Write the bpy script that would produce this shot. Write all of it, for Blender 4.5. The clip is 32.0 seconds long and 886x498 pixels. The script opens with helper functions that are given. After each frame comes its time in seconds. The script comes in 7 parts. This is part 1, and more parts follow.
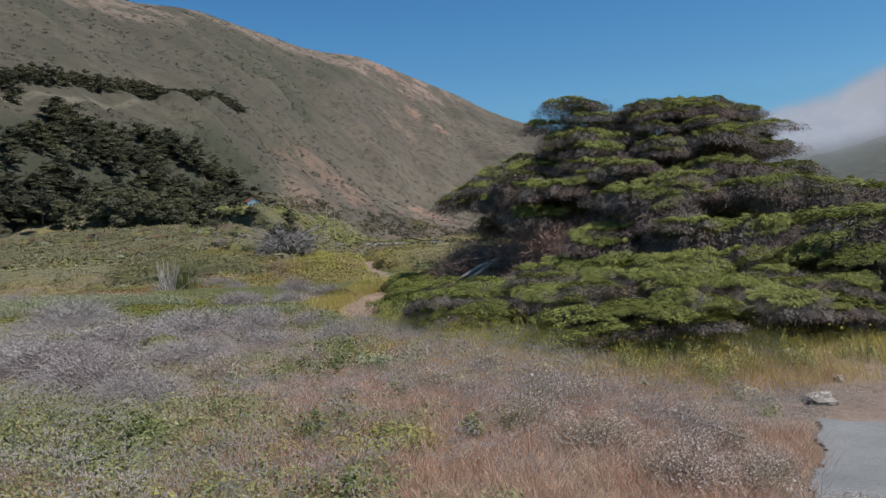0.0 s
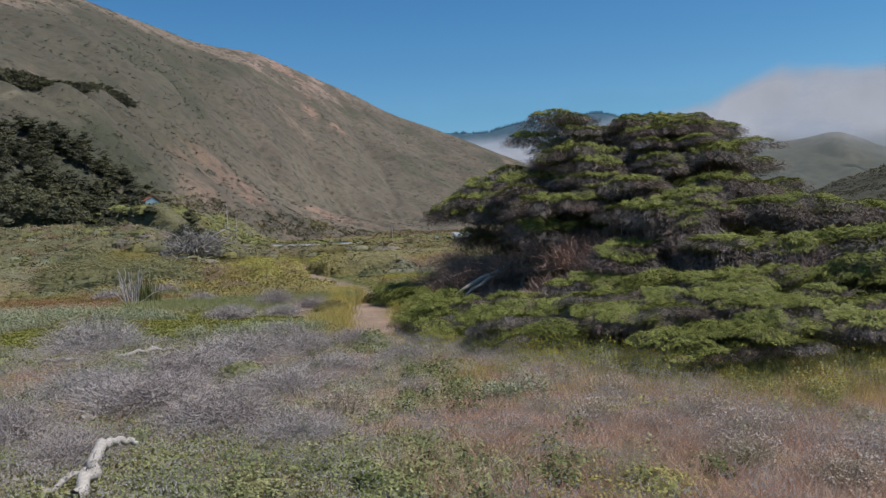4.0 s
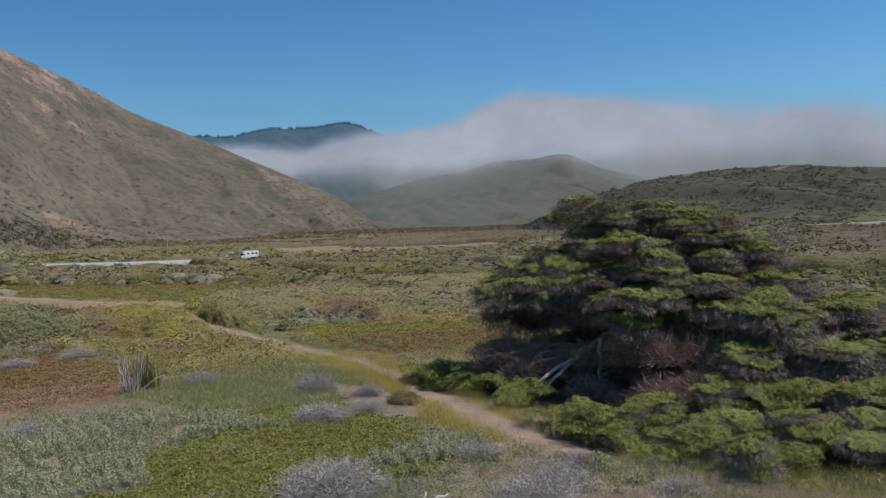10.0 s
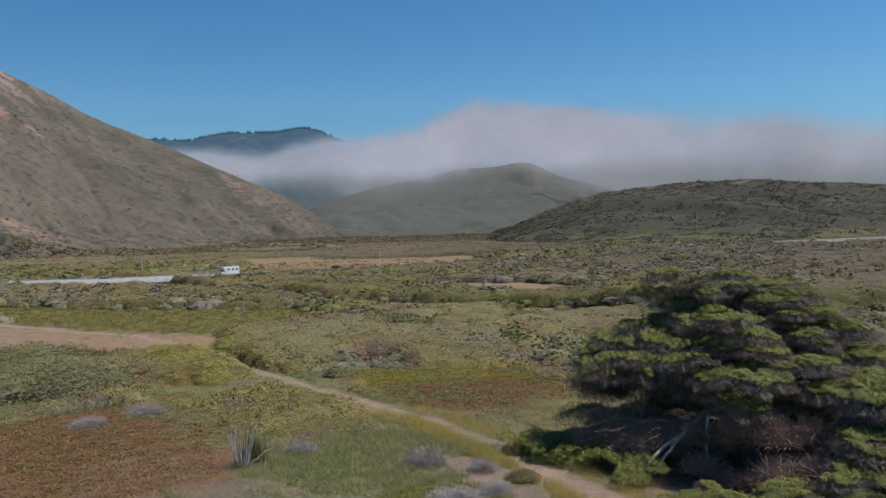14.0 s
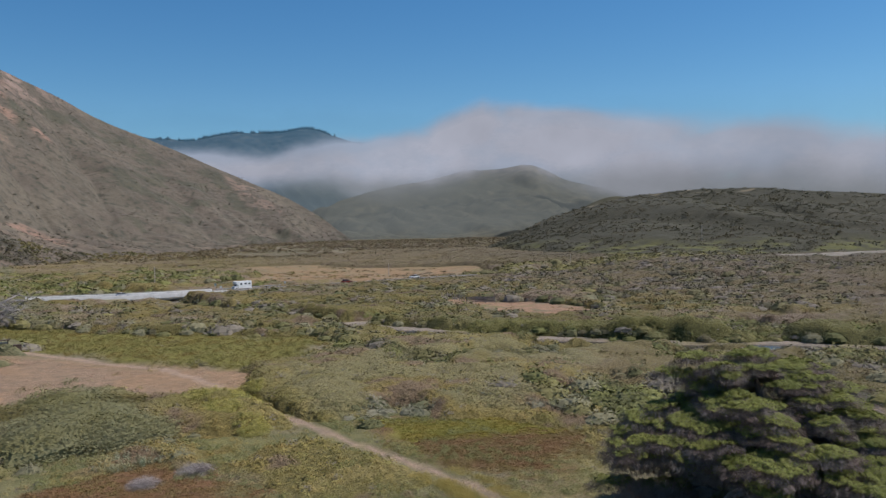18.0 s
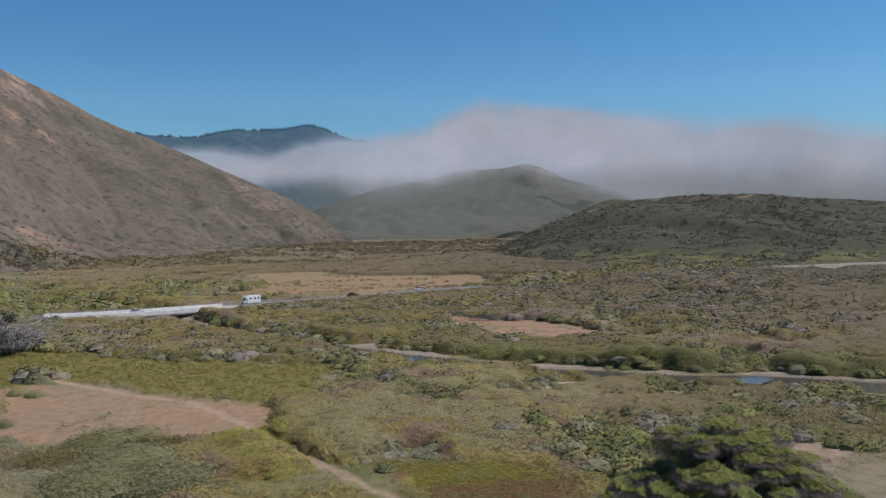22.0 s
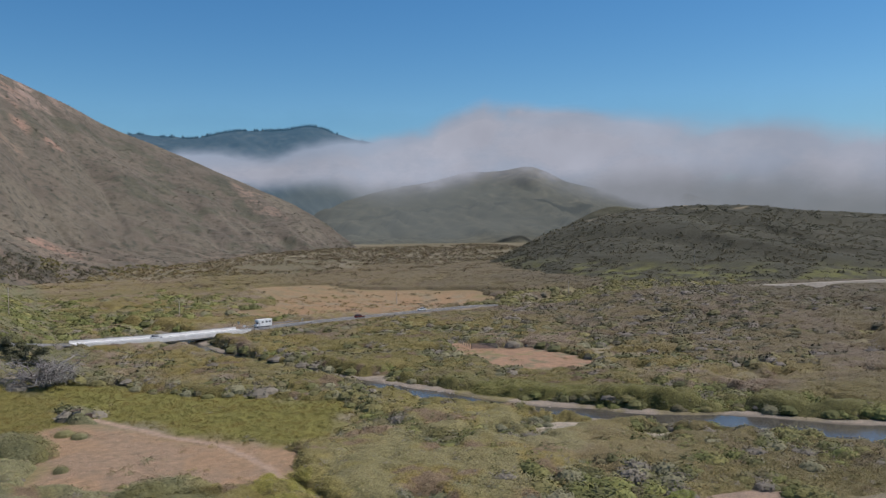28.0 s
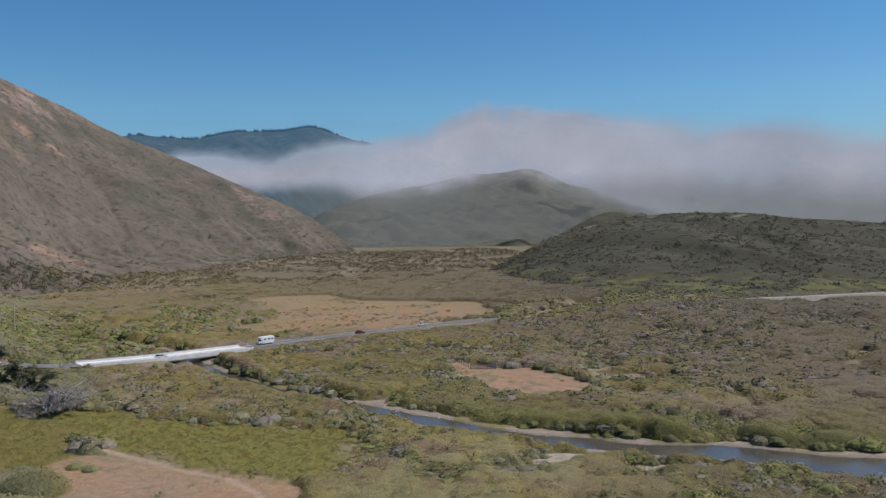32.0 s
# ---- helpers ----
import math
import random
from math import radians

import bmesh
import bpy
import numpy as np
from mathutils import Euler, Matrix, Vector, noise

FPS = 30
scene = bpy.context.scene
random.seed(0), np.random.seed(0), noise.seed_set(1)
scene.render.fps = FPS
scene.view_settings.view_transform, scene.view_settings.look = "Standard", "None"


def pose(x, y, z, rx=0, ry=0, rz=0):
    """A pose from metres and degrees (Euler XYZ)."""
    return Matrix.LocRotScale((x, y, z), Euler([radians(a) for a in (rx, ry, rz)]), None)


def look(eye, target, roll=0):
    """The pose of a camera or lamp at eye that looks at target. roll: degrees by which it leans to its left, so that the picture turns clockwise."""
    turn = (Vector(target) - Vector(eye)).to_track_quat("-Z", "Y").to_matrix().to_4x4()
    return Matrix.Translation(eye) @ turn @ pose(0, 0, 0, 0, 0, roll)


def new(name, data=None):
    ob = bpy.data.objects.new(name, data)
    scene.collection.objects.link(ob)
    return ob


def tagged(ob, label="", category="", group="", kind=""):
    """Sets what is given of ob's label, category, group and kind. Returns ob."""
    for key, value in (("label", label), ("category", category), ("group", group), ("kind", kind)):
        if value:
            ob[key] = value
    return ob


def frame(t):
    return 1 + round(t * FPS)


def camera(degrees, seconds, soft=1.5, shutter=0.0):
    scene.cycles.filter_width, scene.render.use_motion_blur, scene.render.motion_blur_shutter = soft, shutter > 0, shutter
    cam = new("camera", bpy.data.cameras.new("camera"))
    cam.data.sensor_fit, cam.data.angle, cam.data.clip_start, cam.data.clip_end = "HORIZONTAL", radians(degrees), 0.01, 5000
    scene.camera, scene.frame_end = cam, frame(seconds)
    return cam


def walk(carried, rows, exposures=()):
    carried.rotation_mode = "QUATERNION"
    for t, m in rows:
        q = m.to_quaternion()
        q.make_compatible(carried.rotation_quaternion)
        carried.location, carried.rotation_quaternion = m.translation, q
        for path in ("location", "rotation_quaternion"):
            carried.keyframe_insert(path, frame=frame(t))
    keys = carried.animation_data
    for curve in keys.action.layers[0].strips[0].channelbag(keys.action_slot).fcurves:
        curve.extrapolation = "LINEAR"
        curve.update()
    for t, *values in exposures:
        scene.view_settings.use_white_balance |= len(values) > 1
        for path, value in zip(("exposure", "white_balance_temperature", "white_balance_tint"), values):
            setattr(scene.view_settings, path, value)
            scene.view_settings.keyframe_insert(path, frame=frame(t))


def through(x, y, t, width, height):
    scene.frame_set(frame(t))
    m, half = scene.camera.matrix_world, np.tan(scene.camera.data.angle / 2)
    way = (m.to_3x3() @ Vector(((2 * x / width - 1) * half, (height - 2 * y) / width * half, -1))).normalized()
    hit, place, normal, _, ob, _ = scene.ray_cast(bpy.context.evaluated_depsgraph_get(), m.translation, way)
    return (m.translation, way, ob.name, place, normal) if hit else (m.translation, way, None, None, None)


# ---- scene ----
cam = camera(56.0, 32.0, soft=1.4)
PATH = [
    (0.0, -1.139, 1.608, 3.288, -0.72, -3.2, -1.03),
    (0.5, -1.54, 1.627, 3.316, -0.74, -3.2, -1.06),
    (1.0, -2.036, 1.64, 3.354, -0.77, -3.2, -1.06),
    (1.5, -2.619, 1.665, 3.408, -0.84, -3.19, -1.58),
    (2.0, -3.262, 1.731, 3.491, -0.92, -3.17, -2.92),
    (2.5, -3.976, 1.848, 3.612, -0.99, -3.12, -4.19),
    (3.0, -4.794, 2.006, 3.773, -1.04, -3.07, -5.45),
    (3.5, -5.707, 2.188, 3.956, -1.06, -3.0, -6.87),
    (5.5, -10.453, 3.219, 5.32, -1.29, -2.5, -13.21),
    (6.0, -11.896, 3.619, 5.712, -1.32, -2.39, -14.87),
    (6.5, -13.387, 4.037, 6.119, -1.34, -2.27, -16.59),
    (7.0, -14.926, 4.456, 6.524, -1.36, -2.16, -18.34),
    (7.5, -16.487, 4.877, 6.938, -1.37, -2.08, -19.98),
    (8.0, -18.056, 5.312, 7.38, -1.36, -2.03, -21.35),
    (8.5, -19.597, 5.772, 7.861, -1.34, -2.01, -22.37),
    (9.0, -21.056, 6.275, 8.376, -1.31, -1.99, -23.44),
    (9.5, -22.413, 6.829, 8.902, -1.3, -1.97, -24.72),
    (10.0, -23.696, 7.404, 9.421, -1.31, -1.93, -25.91),
    (10.5, -24.929, 7.969, 9.927, -1.31, -1.9, -26.98),
    (11.0, -26.131, 8.516, 10.434, -1.29, -1.86, -27.85),
    (11.5, -27.321, 9.003, 10.974, -1.25, -1.8, -28.5),
    (12.0, -28.475, 9.398, 11.543, -1.19, -1.73, -28.86),
    (12.5, -29.536, 9.713, 12.112, -1.12, -1.67, -28.92),
    (13.0, -30.484, 9.957, 12.7, -1.07, -1.62, -28.88),
    (13.5, -31.323, 10.155, 13.324, -1.03, -1.58, -28.85),
    (14.0, -32.065, 10.289, 13.962, -1.02, -1.53, -28.82),
    (14.5, -32.756, 10.327, 14.6, -1.03, -1.5, -28.78),
    (16.5, -34.785, 9.625, 17.716, -1.06, -1.5, -28.69),
    (17.0, -35.247, 9.226, 18.427, -1.04, -1.4, -28.65),
    (17.5, -35.719, 8.74, 19.233, -1.04, -1.31, -28.69),
    (18.0, -36.201, 8.16, 20.067, -1.04, -1.24, -28.65),
    (18.5, -36.696, 7.511, 20.918, -1.06, -1.21, -28.67),
    (19.0, -37.205, 6.822, 21.803, -1.09, -1.2, -28.65),
    (19.5, -37.734, 6.072, 22.732, -1.12, -1.2, -28.65),
    (20.0, -38.327, 5.197, 23.706, -1.16, -1.2, -28.63),
    (20.5, -38.997, 4.176, 24.726, -1.21, -1.19, -28.59),
    (21.0, -39.714, 3.05, 25.762, -1.24, -1.17, -28.6),
    (21.5, -40.486, 1.85, 26.787, -1.28, -1.13, -28.59),
    (22.0, -41.32, 0.593, 27.804, -1.3, -1.11, -28.59),
    (22.5, -42.2, -0.707, 28.822, -1.32, -1.1, -28.6),
    (23.0, -43.07, -2.036, 29.839, -1.34, -1.1, -28.6),
    (23.5, -43.88, -3.385, 30.861, -1.37, -1.1, -28.59),
    (24.0, -44.656, -4.715, 31.897, -1.4, -1.1, -28.59),
    (24.5, -45.442, -5.992, 32.919, -1.42, -1.1, -28.56),
    (25.0, -46.203, -7.207, 33.874, -1.42, -1.1, -28.59),
    (25.5, -46.885, -8.375, 34.758, -1.4, -1.1, -28.59),
    (27.5, -48.905, -11.963, 38.515, -1.45, -1.12, -28.56),
    (28.0, -49.264, -12.679, 39.452, -1.46, -1.12, -28.54),
    (28.5, -49.601, -13.363, 40.391, -1.47, -1.12, -28.56),
    (29.0, -49.92, -14.003, 41.343, -1.48, -1.12, -28.54),
    (29.5, -50.22, -14.597, 42.327, -1.49, -1.12, -28.54),
    (30.0, -50.489, -15.167, 43.339, -1.5, -1.12, -28.56),
    (30.5, -50.735, -15.711, 44.357, -1.51, -1.12, -28.56),
    (31.0, -50.965, -16.224, 45.376, -1.52, -1.12, -28.54),
    (31.5, -51.189, -16.722, 46.429, -1.53, -1.12, -28.55),
    (32.0, -51.422, -17.214, 47.532, -1.54, -1.12, -28.54),
]
# seconds, place, then upward tilt, lean and heading in degrees
walk(cam, [(t, pose(x, y, z, 90 + tilt, 0, turn) @ pose(0, 0, 0, 0, 0, lean)) for t, x, y, z, tilt, lean, turn in PATH],
     exposures=[(0.0, 0.04, 6300, 11), (8.0, 0.04, 6310, 11.5), (15.0, 0.0, 6330, 14), (32.0, 0.0, 6330, 14)])

# ---- sun, sky and exposure ----
SUN_TO = Vector((0.90, -0.32, 0.0)).normalized()
SUN_EL = radians(57)
world = bpy.data.worlds.new("sky")
scene.world = world
world.use_nodes = True
wn, wl = world.node_tree.nodes, world.node_tree.links
sky = wn.new("ShaderNodeTexSky")
sky.sky_type = "NISHITA"
sky.sun_disc = False
sky.sun_elevation = SUN_EL
sky.sun_rotation = math.atan2(SUN_TO.x, SUN_TO.y)
sky.air_density, sky.dust_density, sky.ozone_density = 1.0, 0.15, 3.0
rich = wn.new("ShaderNodeHueSaturation")
rich.inputs["Saturation"].default_value = 1.28
wl.new(sky.outputs["Color"], rich.inputs["Color"])
clear = wn.new("ShaderNodeMix")
clear.data_type, clear.blend_type = "RGBA", "MULTIPLY"
clear.inputs[0].default_value, clear.inputs[7].default_value = 1.0, (0.87, 1.038, 1.045, 1)
wl.new(rich.outputs["Color"], clear.inputs[6])
wl.new(clear.outputs[2], wn["Background"].inputs["Color"])
wn["Background"].inputs["Strength"].default_value = 0.09
sun = new("sun", bpy.data.lights.new("sun", "SUN"))
sun.data.energy, sun.data.angle, sun.data.color = 5.0, radians(0.55), (1.0, 0.955, 0.88)
sun_dir = Vector((SUN_TO.x * math.cos(SUN_EL), SUN_TO.y * math.cos(SUN_EL), math.sin(SUN_EL)))
sun.matrix_world = look(sun_dir * 400, (0, 0, 0))

# ---- numbers and noise ----
rng = np.random.default_rng(7)


def hash2(ix, iy, seed):
    n = (ix * 374761393 + iy * 668265263 + seed * 1442695041) & 0x7FFFFFFF
    n = ((n ^ (n >> 13)) * 1274126177) & 0x7FFFFFFF
    return ((n ^ (n >> 16)) & 0xFFFF) / 65535.0


def vnoise(x, y, seed=0):
    x, y = np.asarray(x, float), np.asarray(y, float)
    ix, iy = np.floor(x).astype(np.int64), np.floor(y).astype(np.int64)
    fx, fy = x - ix, y - iy
    fx, fy = fx * fx * (3 - 2 * fx), fy * fy * (3 - 2 * fy)
    a, b = hash2(ix, iy, seed), hash2(ix + 1, iy, seed)
    c, d = hash2(ix, iy + 1, seed), hash2(ix + 1, iy + 1, seed)
    return (a + (b - a) * fx) * (1 - fy) + (c + (d - c) * fx) * fy


def fbm(x, y, seed=0, octaves=4):
    s, a, t = 0.0, 0.5, 0.0
    for k in range(octaves):
        s = s + a * vnoise(x * 2 ** k + 17.3 * k, y * 2 ** k - 9.1 * k, seed + k)
        t += a
        a *= 0.5
    return s / t


def smooth(v):
    v = np.clip(v, 0, 1)
    return v * v * (3 - 2 * v)


def line_dist(x, y, pts):
    """Distance to a polyline, and how far along it (0 to 1) the nearest point lies."""
    best, along = np.full(np.shape(x), 1e9), np.zeros(np.shape(x))
    n = len(pts) - 1
    for i in range(n):
        (ax, ay), (bx, by) = pts[i][:2], pts[i + 1][:2]
        dx, dy = bx - ax, by - ay
        k = np.clip(((x - ax) * dx + (y - ay) * dy) / (dx * dx + dy * dy), 0, 1)
        d = np.hypot(x - ax - k * dx, y - ay - k * dy)
        along = np.where(d < best, (i + k) / n, along)
        best = np.minimum(best, d)
    return best, along


def inside(x, y, pts, soft=2.0, rough=0.0, seed=3):
    """A soft mask of a patch: 1 within it, 0 outside, with an uneven edge."""
    x, y = np.asarray(x, float), np.asarray(y, float)
    odd = np.zeros(np.shape(x), bool)
    for (ax, ay), (bx, by) in zip(pts, pts[1:] + pts[:1]):
        odd ^= ((ay > y) != (by > y)) & (x < (bx - ax) * (y - ay) / (by - ay + 1e-9) + ax)
    d, _ = line_dist(x, y, pts + pts[:1])
    d = np.where(odd, d, -d) + rough * (fbm(x / (rough + 1) * 0.7, y / (rough + 1) * 0.7, seed) - 0.5) * 2
    return smooth(d / soft + 0.5)


def blob(x, y, cx, cy, rx, ry, turn=0.0, soft=0.35, seed=5):
    c, s = math.cos(radians(turn)), math.sin(radians(turn))
    u, v = ((x - cx) * c + (y - cy) * s) / rx, (-(x - cx) * s + (y - cy) * c) / ry
    r = np.hypot(u, v) + 0.5 * (fbm(x / (0.45 * rx), y / (0.45 * rx), seed) - 0.5)
    return smooth((1 - r) / soft + 0.5)


# ---- the plan ----
TRAIL = [(-31, 178), (-25, 165), (-18.5, 151), (-13, 143), (-10.6, 131), (-9.6, 120), (-8.8, 107), (-7.0, 95), (-6.0, 83), (-4.4, 74),
         (-3.1, 65), (-3.4, 56), (-4.0, 50), (-4.4, 44), (-4.2, 38), (-3.6, 34)]
TAN = [(-45, 186), (-33, 171), (-16, 151), (-4, 141), (-1.5, 128), (-6, 117), (-12, 112), (-28, 124), (-46, 128)]
MEADOW = [(-48, 272), (-38, 226), (-22, 223), (-12, 198), (1, 185), (11, 174), (23, 170), (16, 147), (2, 132), (-10, 142), (-19, 156), (-30, 180), (-41, 208)]
MARSH = [(-62, 164), (-62, 236), (-48, 230), (-35, 200), (-36, 176), (-43, 168)]
RIVER = [(-20, 400), (6, 350), (14, 315), (15, 282), (18, 250), (25, 221), (36, 192), (45, 166), (56, 140), (70, 120), (83, 108), (94, 92), (103, 78), (130, 40), (170, 0)]
BARE = [(84, 246), (92, 240), (99, 226), (112, 214), (106, 176), (96, 172), (79, 181), (84, 205)]
YELLOW = [(-1, 91), (12, 86), (16, 74), (5, 65), (-1.2, 71)]
RUST = [(-34, 82), (-24, 87), (-17.5, 71), (-18.5, 61), (-27, 55), (-36, 58)]
ROAD = [(-104, 338), (-74, 308), (-50, 292), (-28, 293), (3, 300), (36, 310), (60, 318), (97, 326), (130, 331), (160, 335.5), (190, 342), (220, 352), (250, 366)]
ROAD_Z = [(-104, 13), (-75, 9.5), (-48, 4.4), (-28, 2.4), (3, 1.5), (36, 1.0), (88, 1.0), (160, 1.2), (190, -0.6), (300, -1.0)]
FARTAN = [(54, 362), (70, 440), (100, 545), (160, 540), (178, 455), (190, 418), (172, 362), (134, 352), (103, 350), (68, 348)]
LOT = [(-68, 298), (-52, 290), (-46, 284), (-48, 272), (-56, 276), (-66, 286)]


def river_width(along):
    return np.interp(along, [0, 0.3, 0.43, 0.5, 0.6, 0.72, 0.82, 1.0], [2.6, 2.6, 2.7, 3.0, 3.8, 5.2, 7.6, 14.0])


def height(x, y):
    """The lie of the land on the valley floor."""
    x, y = np.asarray(x, float), np.asarray(y, float)
    far = np.hypot(x, y - 60)
    h = 0.5 * (fbm(x / 9, y / 9, 11) - 0.5) * smooth((far - 3) / 20) + 1.6 * (fbm(x / 60, y / 60, 21) - 0.5) * smooth((far - 60) / 90)
    h = h - 0.035 * np.clip(x, -26, 14) * smooth((75 - y) / 25)
    h = h - 0.55 * smooth((26 - y) / 8) * smooth((x - 1) / 4)
    h = h + 11 * smooth((y - 175) / 130) * smooth((-24 - x) / 45) + 7 * smooth((y - 303) / 22) * smooth((-45 - x) / 20)
    h = h + 9.0 * smooth((y - 360) / 900) + 4.0 * smooth((x - 170) / 90)
    h = h - 1.0 * smooth((x - 20) / 25) * smooth((y - 55) / 30) * smooth((300 - y) / 60)
    d, a = line_dist(x, y, RIVER)
    w = river_width(a)
    d = d + 5.0 * (fbm(x / 11, y / 11, 31) - 0.5)
    h = h * smooth((d - w) / 10) + (-1.05) * (1 - smooth((d - w) / 10))
    h = h - 1.2 * smooth((w + 0.9 - d) / 1.8)
    dr, ar = line_dist(x, y, ROAD)
    rz = np.interp(x, [p[0] for p in ROAD_Z], [p[1] for p in ROAD_Z])
    bridge = smooth((x - 2) / 5) * smooth((37 - x) / 5)
    k = smooth((13 - dr) / 6) * (1 - bridge)
    h = h * (1 - k) + (rz - 0.25) * k
    return h


def ground_tint(x, y):
    """Soil and low growth: real surface colours, patch by patch."""
    x, y = np.asarray(x, float), np.asarray(y, float)
    n1, n2, n3 = fbm(x / 14, y / 14, 41), fbm(x / 3.5, y / 3.5, 51), fbm(x / 40, y / 40, 61)
    c = np.empty(np.shape(x) + (3,))
    c[:] = (0.165, 0.138, 0.080)

    def lay(mask, colour):
        c[:] = c * (1 - mask[..., None]) + np.array(colour) * mask[..., None]

    lay(smooth((n1 - 0.50) / 0.12), (0.180, 0.155, 0.066))
    lay(smooth((y - 480) / 150), (0.135, 0.115, 0.070))
    lay(smooth((n3 - 0.52) / 0.1) * 0.7, (0.21, 0.175, 0.12))
    near = smooth((62 - y) / 14)
    lay(smooth((46 - y) / 10) * smooth((n2 - 0.42) / 0.2), (0.37, 0.290, 0.215))
    lay(near * smooth((n1 - 0.52) / 0.1) * 0.7, (0.215, 0.205, 0.085))
    lay(smooth((27 - y) / 6) * smooth((x + 9) / 5) * 0.85, (0.37, 0.26, 0.175))
    lay(np.maximum(blob(x, y, 6.6, 18.7, 2.6, 1.7), blob(x, y, 9.5, 19.8, 3.0, 1.6)), (0.34, 0.255, 0.20))
    lay(inside(x, y, TAN, 8, 10), (0.272, 0.178, 0.108))
    lay(inside(x, y, TAN, 8, 10) * smooth((n1 - 0.54) / 0.08) * 0.45, (0.225, 0.168, 0.122))
    lay(inside(x, y, MEADOW, 6, 6), (0.150, 0.136, 0.034))
    lay(inside(x, y, MARSH, 6, 6), (0.140, 0.120, 0.032))
    lay(inside(x, y, FARTAN, 30, 44) * smooth((n2 - 0.34) / 0.16), (0.245, 0.155, 0.084))
    lay(blob(x, y, 190, 500, 120, 90) * 0.35, (0.22, 0.165, 0.09))
    lay(smooth((y - 60) / 10) * smooth((108 - y) / 12) * smooth((2 - x) / 6) * smooth((n1 - 0.3) / 0.15) * 0.7, (0.150, 0.146, 0.056))
    lay(inside(x, y, RUST, 4, 6), (0.165, 0.088, 0.042))
    lay(inside(x, y, YELLOW, 3, 4), (0.15, 0.088, 0.040))
    lay(blob(x, y, 6, 82, 8, 4, -10), (0.19, 0.172, 0.040))
    lay(np.maximum(blob(x, y, -14.5, 39.8, 7.0, 6.0, 30), blob(x, y, -19.5, 35.0, 5.0, 4.0)), (0.15, 0.142, 0.035))
    lay(np.maximum(blob(x, y, -21.5, 46.8, 8, 4.6, -15), blob(x, y, -24.5, 41, 5, 4.5)), (0.21, 0.20, 0.13))
    lay(blob(x, y, -12, 46, 5, 4), (0.13, 0.135, 0.032))
    lay(blob(x, y, -12, 57, 7, 8), (0.19, 0.19, 0.065))
    lay(blob(x, y, -7.4, 50, 2.4, 6.5), (0.25, 0.185, 0.135))
    lay(blob(x, y, 44, 70, 10, 6.5), (0.255, 0.185, 0.135))
    lay(inside(x, y, BARE, 5, 13) * smooth((n2 - 0.28) / 0.15), (0.265, 0.165, 0.105))
    lay(blob(x, y, 10, 42, 13, 15, 0, 0.25) * 0.9, (0.22, 0.15, 0.105))
    lay(inside(x, y, LOT, 6, 5) * 0.7, (0.25, 0.215, 0.17))
    d, a = line_dist(x, y, RIVER)
    w = river_width(a)
    lay(smooth((w + 2.0 + 22 * (fbm(x / 13, y / 13, 33) - 0.5) - d) / 1.6), (0.235, 0.195, 0.155))
    lay(np.clip(blob(x, y, 51, 121, 10, 4.5, -35) + blob(x, y, 66, 104, 9, 3.0, -38), 0, 1) * smooth((fbm(x / 4, y / 4, 97) - 0.40) / 0.06), (0.31, 0.265, 0.21))
    lay(smooth((w - d) / 2), (0.09, 0.075, 0.05))
    d, a = line_dist(x, y, TRAIL)
    width = np.interp(a, [0, 0.35, 0.6, 0.73, 0.8, 0.9, 1], [1.0, 0.7, 0.5, 0.6, 1.0, 1.4, 0.5])
    lay(smooth((width + 0.8 * (n2 - 0.5) - d) / 0.6 + 0.5), (0.315, 0.225, 0.165))
    d, _ = line_dist(x, y, ROAD)
    lay(smooth((9.0 + 4 * (n2 - 0.5) - d) / 2) * smooth((x - 20) / 30), (0.24, 0.19, 0.13))
    return np.clip(c, 0.01, 0.9)


# ---- mesh helpers ----
def mesh(name, verts, faces, mats, index=None, shade=False, tint=None):
    verts, faces = np.asarray(verts, np.float32), np.asarray(faces, np.int32)
    me = bpy.data.meshes.new(name)
    me.vertices.add(len(verts))
    me.vertices.foreach_set("co", verts.ravel())
    k = faces.shape[1]
    me.loops.add(faces.size)
    me.loops.foreach_set("vertex_index", faces.ravel())
    me.polygons.add(len(faces))
    me.polygons.foreach_set("loop_start", np.arange(0, faces.size, k, dtype=np.int32))
    if index is not None:
        me.polygons.foreach_set("material_index", np.asarray(index, np.int32))
    me.update(calc_edges=True)
    me.polygons.foreach_set("use_smooth", np.full(len(faces), shade))
    for m in mats:
        me.materials.append(m)
    if tint is not None:
        layer = me.attributes.new("tint", "FLOAT_COLOR", "POINT")
        layer.data.foreach_set("color", np.hstack([tint, np.ones((len(tint), 1))]).astype(np.float32).ravel())
    return me


def grid_faces(nu, nv):
    i = np.arange(nu - 1)[:, None] * nv + np.arange(nv - 1)[None, :]
    return np.stack([i, i + nv, i + nv + 1, i + 1], -1).reshape(-1, 4)


def part(name, bm, material, parent, label=""):
    """Links a bmesh as one mesh object under a thing or a part."""
    me = bpy.data.meshes.new(name)
    bm.to_mesh(me)
    bm.free()
    me.materials.append(material)
    ob = new(name, me)
    ob.parent = parent
    if label:
        ob["label"] = label
    return ob


def put(name, me, parent=None, label="", category="", group="", kind=""):
    ob = new(name, me)
    if parent:
        ob.parent = parent
    return tagged(ob, label, category, group, kind)


def empty(name, m, label, category, group=""):
    ob = new(name)
    ob.matrix_world = m
    return tagged(ob, label, category, group)


